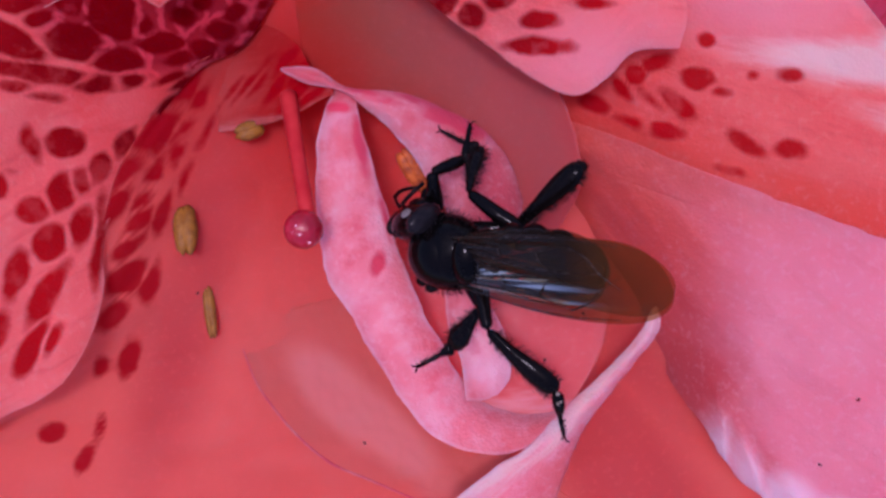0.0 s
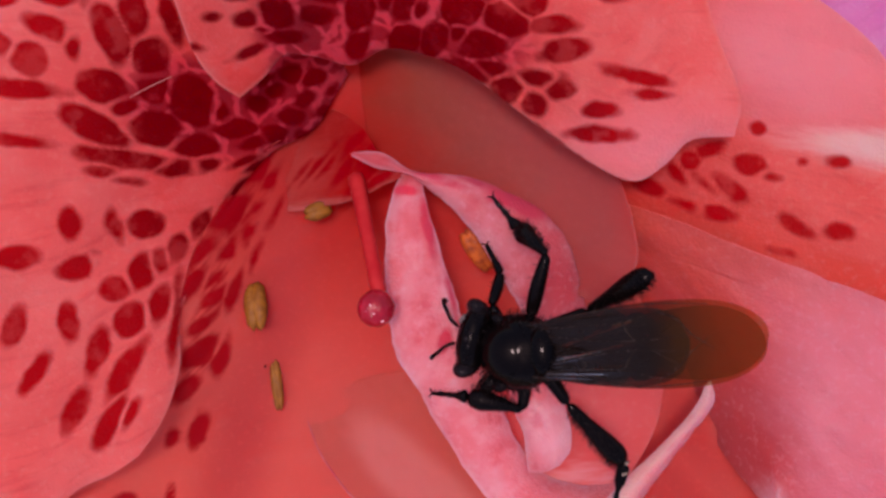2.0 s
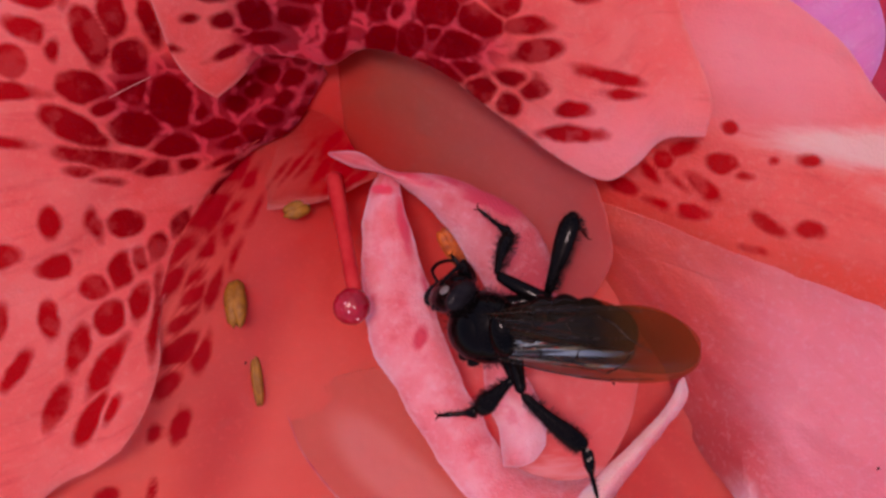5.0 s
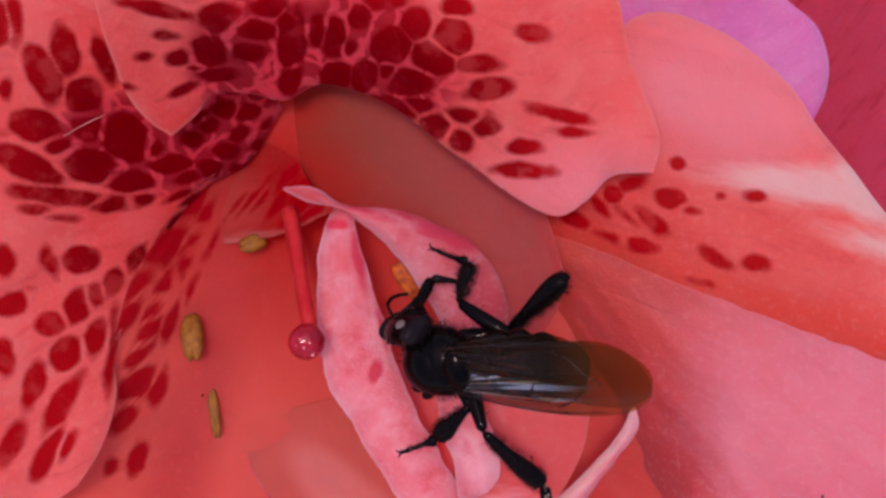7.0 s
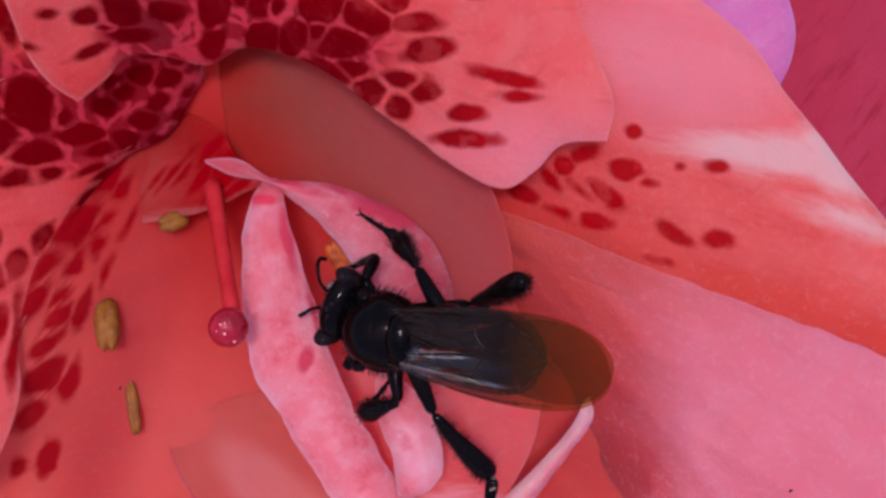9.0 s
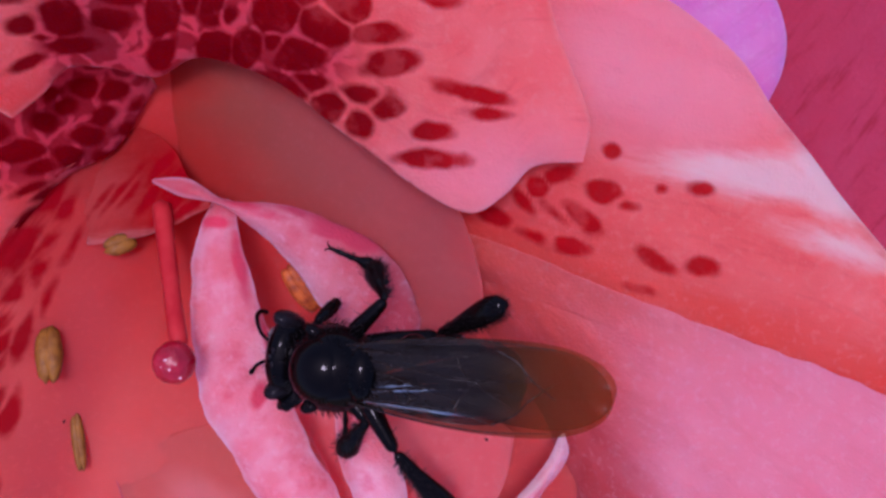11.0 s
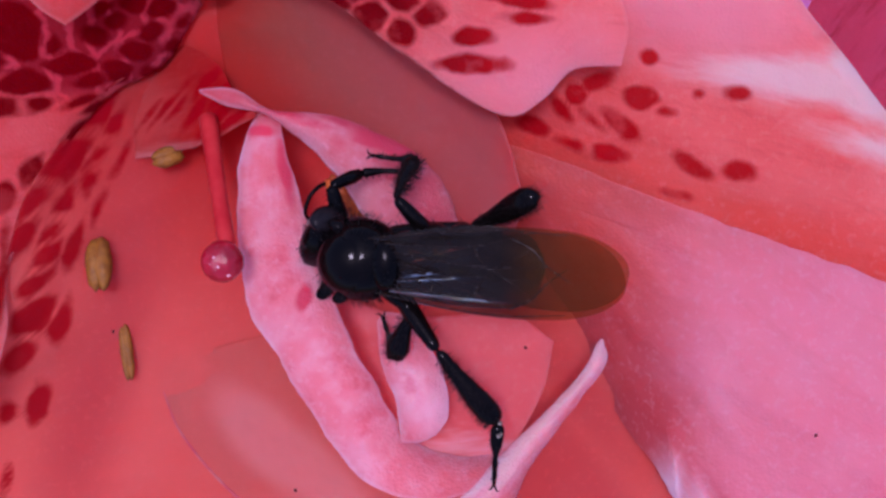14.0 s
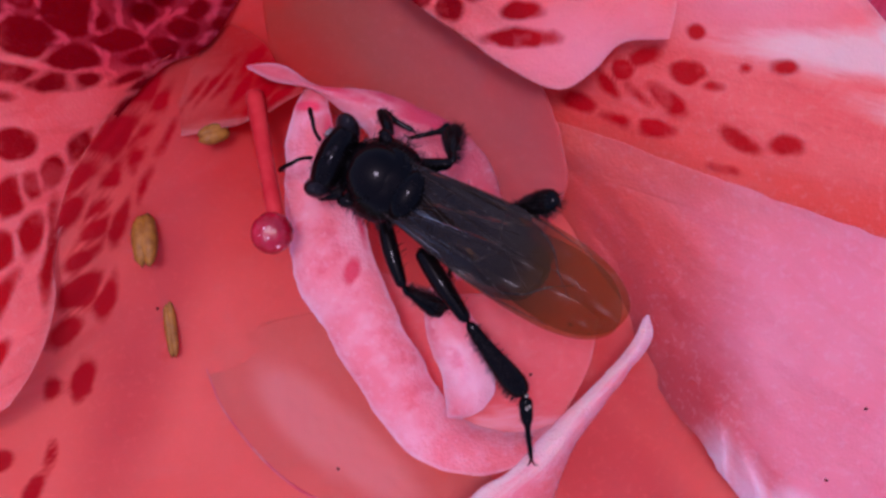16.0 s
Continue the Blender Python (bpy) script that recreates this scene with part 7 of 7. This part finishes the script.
    walk(PARTS["LH_tarsus"], [
        (0, at(-2.79, 3.48, -0.01, 0, 14, 84)), (0.5, at(-2.82, 3.29, -0.32, 2, 18, 90)), (1, at(-3.08, 3.18, -0.11, 2, 27, 90)),
        (1.5, at(-3.14, 3.13, -0.04, -2, 21, 81)), (1.8, at(-3.14, 3.13, -0.04, -2, 21, 81)), (2, at(-2.14, 3.12, -1.90, -5, 14, 70)),
        (2.2, at(-2.14, 3.12, -1.90, -5, 14, 70)), (2.5, at(-2.39, 3.64, -1.98, -3, 20, 77)), (2.8, at(-2.54, 3.83, -0.57, -2, -6, 88)),
        (3, at(-2.54, 3.83, -0.57, -2, -6, 88)), (3.5, at(-2.30, 3.74, -0.24, -2, -6, 87)), (4, at(-2.34, 3.55, -0.19, -2, 6, 86)),
        (4.2, at(-2.18, 3.63, -0.20, -2, 3, 88)), (5.2, at(-2.18, 3.63, -0.20, -2, 3, 88)), (6.3, at(-2.98, 3.71, 0.08, -2, 18, 88)),
        (6.5, at(-3.09, 3.56, 0.37, -4, 23, 81)), (7, at(-2.27, 3.86, -0.22, -3, -2, 89)), (7.5, at(-2.29, 3.68, -0.22, -3, 2, 89)),
        (7.6, at(-2.29, 3.68, -0.22, -3, 2, 89)), (7.8, at(-1.70, 3.24, -1.25, -5, 14, 73)), (8, at(-2.38, 3.37, -1.64, -3, 18, 79)),
        (8.2, at(-2.26, 3.63, -1.97, -2, 7, 83)), (9.2, at(-2.26, 3.63, -1.97, -2, 7, 83)), (10.3, at(-2.39, 4.08, -0.77, -2, -9, 94)),
        (10.5, at(-2.27, 3.97, -1.29, -3, 1, 95)), (10.7, at(-2.29, 3.72, -1.64, -3, 10, 88)), (11, at(-2.79, 3.58, -1.31, -3, 2, 94)),
        (11.5, at(-3.61, 3.79, 0.36, -3, -11, 99)), (12, at(-3.64, 3.88, 0.50, -2, -12, 96)), (12.5, at(-3.24, 3.96, 0.16, -2, -4, 96)),
        (12.8, at(-3.24, 3.96, 0.16, -2, -4, 96)), (13, at(-2.33, 3.82, -1.46, -3, 10, 75)), (13.2, at(-2.33, 3.82, -1.46, -3, 10, 75)),
        (13.5, at(-2.82, 4.16, -1.08, -2, 14, 83)), (14, at(-3.27, 3.94, -0.17, -1, -1, 86)), (14.2, at(-3.27, 3.94, -0.17, -1, -1, 86)),
        (14.5, at(-2.10, 3.91, -1.76, -3, 6, 55)), (15, at(-2.26, 3.89, -2.10, -3, -6, 56)), (15.3, at(-3.49, 3.24, -2.57, 2, 19, 98)),
        (15.5, at(-3.49, 3.24, -2.57, 2, 19, 98)), (16, at(-5.31, 2.60, -1.74, 11, 17, 126)),
    ])
    walk(PARTS["LF_femur"], [
        (0, at(1.34, 1.13, -0.26, -0, 15, -138)), (0.5, at(1.34, 1.13, -0.26, -0, 15, -138)), (1, at(1.34, 1.13, -0.26, -0, 15, -138)),
        (1.5, at(1.34, 1.13, -0.26, -0, 15, -138)), (1.8, at(1.34, 1.13, -0.26, -0, 15, -138)), (2, at(1.34, 1.13, -0.26, -0, 15, -138)),
        (2.2, at(1.34, 1.13, -0.26, -0, 15, -138)), (2.5, at(1.34, 1.13, -0.26, -0, 15, -138)), (2.8, at(1.34, 1.13, -0.26, -0, 15, -138)),
        (3, at(1.34, 1.13, -0.26, -0, 15, -138)), (3.5, at(1.34, 1.13, -0.26, -0, 15, -138)), (4, at(1.34, 1.13, -0.26, -0, 15, -138)),
        (4.2, at(1.34, 1.13, -0.26, -0, 15, -138)), (5.2, at(1.34, 1.13, -0.26, -0, 15, -138)), (6.3, at(1.34, 1.13, -0.26, -0, 15, -138)),
        (6.5, at(1.34, 1.13, -0.26, -0, 15, -138)), (7, at(1.34, 1.13, -0.26, -0, 15, -138)), (7.5, at(1.34, 1.13, -0.26, -0, 15, -138)),
        (7.6, at(1.34, 1.13, -0.26, -0, 15, -138)), (7.8, at(1.34, 1.13, -0.26, -0, 15, -138)), (8, at(1.34, 1.13, -0.26, -0, 15, -139)),
        (8.2, at(1.34, 1.13, -0.26, -0, 15, -139)), (9.2, at(1.34, 1.13, -0.26, -1, 15, -141)), (10.3, at(1.34, 1.13, -0.26, -0, 15, -138)),
        (10.5, at(1.34, 1.13, -0.26, -0, 15, -138)), (10.7, at(1.34, 1.13, -0.26, -0, 15, -138)), (11, at(1.34, 1.13, -0.26, -0, 15, -138)),
        (11.5, at(1.34, 1.13, -0.26, -0, 15, -138)), (12, at(1.34, 1.13, -0.26, -0, 15, -138)), (12.5, at(1.34, 1.13, -0.26, -0, 15, -138)),
        (12.8, at(1.34, 1.13, -0.26, -0, 15, -138)), (13, at(1.34, 1.13, -0.26, -0, 15, -138)), (13.2, at(1.34, 1.13, -0.26, -0, 15, -138)),
        (13.5, at(1.34, 1.13, -0.26, -0, 15, -138)), (14, at(1.34, 1.13, -0.26, -0, 15, -138)), (14.2, at(1.34, 1.13, -0.26, -0, 15, -138)),
        (14.5, at(1.34, 1.13, -0.26, -0, 15, -138)), (15, at(1.34, 1.13, -0.26, -0, 15, -138)), (15.3, at(1.34, 1.13, -0.26, -0, 15, -138)),
        (15.5, at(1.34, 1.13, -0.26, -0, 15, -138)), (16, at(1.34, 1.13, -0.26, -0, 15, -138)),
    ])
    walk(PARTS["LF_tibia"], [
        (0, at(1.34, 1.13, -0.26, 0, 65, -78)), (0.5, at(1.34, 1.13, -0.26, 0, 65, -78)), (1, at(1.34, 1.13, -0.26, 0, 65, -78)),
        (1.5, at(1.34, 1.13, -0.26, 0, 65, -78)), (1.8, at(1.34, 1.13, -0.26, 0, 65, -78)), (2, at(1.34, 1.13, -0.26, 0, 65, -78)),
        (2.2, at(1.34, 1.13, -0.26, 0, 65, -78)), (2.5, at(1.34, 1.13, -0.26, 0, 65, -78)), (2.8, at(1.34, 1.13, -0.26, 0, 65, -78)),
        (3, at(1.34, 1.13, -0.26, 0, 65, -78)), (3.5, at(1.34, 1.13, -0.26, 0, 65, -78)), (4, at(1.34, 1.13, -0.26, 0, 65, -78)),
        (4.2, at(1.34, 1.13, -0.26, 0, 65, -78)), (5.2, at(1.34, 1.13, -0.26, 0, 65, -78)), (6.3, at(1.34, 1.13, -0.26, 0, 65, -78)),
        (6.5, at(1.34, 1.13, -0.26, 0, 65, -78)), (7, at(1.34, 1.13, -0.26, 0, 65, -78)), (7.5, at(1.34, 1.13, -0.26, 0, 65, -78)),
        (7.6, at(1.34, 1.13, -0.26, 0, 65, -78)), (7.8, at(1.34, 1.13, -0.26, 0, 65, -78)), (8, at(1.34, 1.13, -0.26, 0, 65, -78)),
        (8.2, at(1.34, 1.13, -0.26, 0, 65, -78)), (9.2, at(1.34, 1.13, -0.26, 0, 65, -78)), (10.3, at(1.34, 1.13, -0.26, 0, 65, -78)),
        (10.5, at(1.34, 1.13, -0.26, 0, 65, -78)), (10.7, at(1.34, 1.13, -0.26, 0, 65, -78)), (11, at(1.34, 1.13, -0.26, 0, 65, -78)),
        (11.5, at(1.34, 1.13, -0.26, 0, 65, -78)), (12, at(1.34, 1.13, -0.26, 0, 65, -78)), (12.5, at(1.34, 1.13, -0.26, 0, 65, -78)),
        (12.8, at(1.34, 1.13, -0.26, 0, 65, -78)), (13, at(1.34, 1.13, -0.26, 0, 65, -78)), (13.2, at(1.34, 1.13, -0.26, 0, 65, -78)),
        (13.5, at(1.34, 1.13, -0.26, 0, 65, -78)), (14, at(1.34, 1.13, -0.26, 0, 65, -78)), (14.2, at(1.34, 1.13, -0.26, 0, 65, -78)),
        (14.5, at(1.34, 1.13, -0.26, 0, 65, -78)), (15, at(1.34, 1.13, -0.26, 0, 65, -78)), (15.3, at(1.34, 1.13, -0.26, 0, 65, -78)),
        (15.5, at(1.34, 1.13, -0.26, 0, 65, -78)), (16, at(1.34, 1.13, -0.26, 0, 65, -78)),
    ])
    walk(PARTS["LF_tarsus"], [
        (0, at(1.42, 0.72, -1.17, 0, 17, -10)), (0.5, at(1.42, 0.72, -1.17, 0, 17, -10)), (1, at(1.42, 0.72, -1.17, 0, 17, -10)),
        (1.5, at(1.42, 0.72, -1.17, 0, 17, -10)), (1.8, at(1.42, 0.72, -1.17, 0, 17, -10)), (2, at(1.42, 0.72, -1.17, 0, 17, -10)),
        (2.2, at(1.42, 0.72, -1.17, 0, 17, -10)), (2.5, at(1.42, 0.72, -1.17, 0, 17, -10)), (2.8, at(1.42, 0.72, -1.17, 0, 17, -10)),
        (3, at(1.42, 0.72, -1.17, 0, 17, -10)), (3.5, at(1.42, 0.72, -1.17, 0, 17, -10)), (4, at(1.42, 0.72, -1.17, 0, 17, -10)),
        (4.2, at(1.42, 0.72, -1.17, 0, 17, -10)), (5.2, at(1.42, 0.72, -1.17, 0, 17, -10)), (6.3, at(1.42, 0.72, -1.17, 0, 17, -10)),
        (6.5, at(1.42, 0.72, -1.17, 0, 17, -10)), (7, at(1.42, 0.72, -1.17, 0, 17, -10)), (7.5, at(1.42, 0.72, -1.17, 0, 17, -10)),
        (7.6, at(1.42, 0.72, -1.17, 0, 17, -9)), (7.8, at(1.42, 0.72, -1.17, 0, 17, -9)), (8, at(1.42, 0.72, -1.17, 0, 17, -9)),
        (8.2, at(1.42, 0.72, -1.17, 1, 17, -8)), (9.2, at(1.42, 0.72, -1.17, 1, 16, -6)), (10.3, at(1.42, 0.72, -1.17, -0, 17, -10)),
        (10.5, at(1.42, 0.72, -1.17, 0, 17, -10)), (10.7, at(1.42, 0.72, -1.17, 0, 17, -10)), (11, at(1.42, 0.72, -1.17, 0, 17, -10)),
        (11.5, at(1.42, 0.72, -1.17, 0, 17, -10)), (12, at(1.42, 0.72, -1.17, 0, 17, -10)), (12.5, at(1.42, 0.72, -1.17, 0, 17, -10)),
        (12.8, at(1.42, 0.72, -1.17, 0, 17, -10)), (13, at(1.42, 0.72, -1.17, 0, 17, -10)), (13.2, at(1.42, 0.72, -1.17, 0, 17, -10)),
        (13.5, at(1.42, 0.72, -1.17, 0, 17, -10)), (14, at(1.42, 0.72, -1.17, 0, 17, -10)), (14.2, at(1.42, 0.72, -1.17, 0, 17, -10)),
        (14.5, at(1.42, 0.72, -1.17, 0, 17, -10)), (15, at(1.42, 0.72, -1.17, 0, 17, -10)), (15.3, at(1.42, 0.72, -1.17, 0, 17, -10)),
        (15.5, at(1.42, 0.72, -1.17, 0, 17, -10)), (16, at(1.42, 0.72, -1.17, 0, 17, -10)),
    ])
    walk(PARTS["antenna_l"], [
        (0, at(0.56, 0.21, 0.12, 0, 50, 20)), (0.5, at(0.56, 0.21, 0.12, 0, 50, 20)), (1, at(0.56, 0.21, 0.12, 0, 50, 20)),
        (1.5, at(0.56, 0.21, 0.12, 0, 50, 20)), (1.8, at(0.56, 0.21, 0.12, 0, 50, 20)), (2, at(0.56, 0.21, 0.12, 0, 18, 8)),
        (2.2, at(0.56, 0.21, 0.12, 0, 18, 8)), (2.5, at(0.56, 0.21, 0.12, 0, 18, 8)), (2.8, at(0.56, 0.21, 0.12, 0, 50, 20)),
        (3, at(0.56, 0.21, 0.12, 0, 50, 20)), (3.5, at(0.56, 0.21, 0.12, 0, 50, 20)), (4, at(0.56, 0.21, 0.12, 0, 50, 20)),
        (4.2, at(0.56, 0.21, 0.12, 0, 50, 20)), (5.2, at(0.56, 0.21, 0.12, 0, 50, 20)), (6.3, at(0.56, 0.21, 0.12, 0, 50, 20)),
        (6.5, at(0.56, 0.21, 0.12, 0, 50, 20)), (7, at(0.56, 0.21, 0.12, 0, 50, 20)), (7.5, at(0.56, 0.21, 0.12, 0, 50, 20)),
        (7.6, at(0.56, 0.21, 0.12, 0, 50, 20)), (7.8, at(0.56, 0.21, 0.12, 0, 18, 8)), (8, at(0.56, 0.21, 0.12, 0, 18, 8)),
        (8.2, at(0.56, 0.21, 0.12, 0, 18, 8)), (9.2, at(0.56, 0.21, 0.12, 0, 18, 8)), (10.3, at(0.56, 0.21, 0.12, 0, 50, 20)),
        (10.5, at(0.56, 0.21, 0.12, 0, 18, 8)), (10.7, at(0.56, 0.21, 0.12, 0, 18, 8)), (11, at(0.56, 0.21, 0.12, 0, 18, 8)),
        (11.5, at(0.56, 0.21, 0.12, 0, 50, 20)), (12, at(0.56, 0.21, 0.12, 0, 50, 20)), (12.5, at(0.56, 0.21, 0.12, 0, 50, 20)),
        (12.8, at(0.56, 0.21, 0.12, 0, 50, 20)), (13, at(0.56, 0.21, 0.12, 0, 18, 8)), (13.2, at(0.56, 0.21, 0.12, 0, 18, 8)),
        (13.5, at(0.56, 0.21, 0.12, 0, 18, 8)), (14, at(0.56, 0.21, 0.12, 0, 50, 20)), (14.2, at(0.56, 0.21, 0.12, 0, 50, 20)),
        (14.5, at(0.56, 0.21, 0.12, 0, 18, 8)), (15, at(0.56, 0.21, 0.12, 0, 18, 8)), (15.3, at(0.56, 0.21, 0.12, 0, 18, 8)),
        (15.5, at(0.56, 0.21, 0.12, 0, 18, 8)), (16, at(0.56, 0.21, 0.12, 0, 18, 8)),
    ])
    walk(PARTS["antenna_r"], [
        (0, at(0.56, -0.21, 0.12, 0, 15, -35)), (0.5, at(0.56, -0.21, 0.12, 0, 15, -35)), (1, at(0.56, -0.21, 0.12, 0, 15, -35)),
        (1.5, at(0.56, -0.21, 0.12, 0, 15, -35)), (1.8, at(0.56, -0.21, 0.12, 0, 15, -35)), (2, at(0.56, -0.21, 0.12, 0, 18, -8)),
        (2.2, at(0.56, -0.21, 0.12, 0, 18, -8)), (2.5, at(0.56, -0.21, 0.12, 0, 18, -8)), (2.8, at(0.56, -0.21, 0.12, 0, 15, -35)),
        (3, at(0.56, -0.21, 0.12, 0, 15, -35)), (3.5, at(0.56, -0.21, 0.12, 0, 15, -35)), (4, at(0.56, -0.21, 0.12, 0, 15, -35)),
        (4.2, at(0.56, -0.21, 0.12, 0, 15, -35)), (5.2, at(0.56, -0.21, 0.12, 0, 15, -35)), (6.3, at(0.56, -0.21, 0.12, 0, 15, -35)),
        (6.5, at(0.56, -0.21, 0.12, 0, 15, -35)), (7, at(0.56, -0.21, 0.12, 0, 15, -35)), (7.5, at(0.56, -0.21, 0.12, 0, 15, -35)),
        (7.6, at(0.56, -0.21, 0.12, 0, 15, -35)), (7.8, at(0.56, -0.21, 0.12, 0, 18, -8)), (8, at(0.56, -0.21, 0.12, 0, 18, -8)),
        (8.2, at(0.56, -0.21, 0.12, 0, 18, -8)), (9.2, at(0.56, -0.21, 0.12, 0, 18, -8)), (10.3, at(0.56, -0.21, 0.12, 0, 15, -35)),
        (10.5, at(0.56, -0.21, 0.12, 0, 18, -8)), (10.7, at(0.56, -0.21, 0.12, 0, 18, -8)), (11, at(0.56, -0.21, 0.12, 0, 18, -8)),
        (11.5, at(0.56, -0.21, 0.12, 0, 15, -35)), (12, at(0.56, -0.21, 0.12, 0, 15, -35)), (12.5, at(0.56, -0.21, 0.12, 0, 15, -35)),
        (12.8, at(0.56, -0.21, 0.12, 0, 15, -35)), (13, at(0.56, -0.21, 0.12, 0, 18, -8)), (13.2, at(0.56, -0.21, 0.12, 0, 18, -8)),
        (13.5, at(0.56, -0.21, 0.12, 0, 18, -8)), (14, at(0.56, -0.21, 0.12, 0, 15, -35)), (14.2, at(0.56, -0.21, 0.12, 0, 15, -35)),
        (14.5, at(0.56, -0.21, 0.12, 0, 18, -8)), (15, at(0.56, -0.21, 0.12, 0, 18, -8)), (15.3, at(0.56, -0.21, 0.12, 0, 18, -8)),
        (15.5, at(0.56, -0.21, 0.12, 0, 18, -8)), (16, at(0.56, -0.21, 0.12, 0, 18, -8)),
    ])


motions()
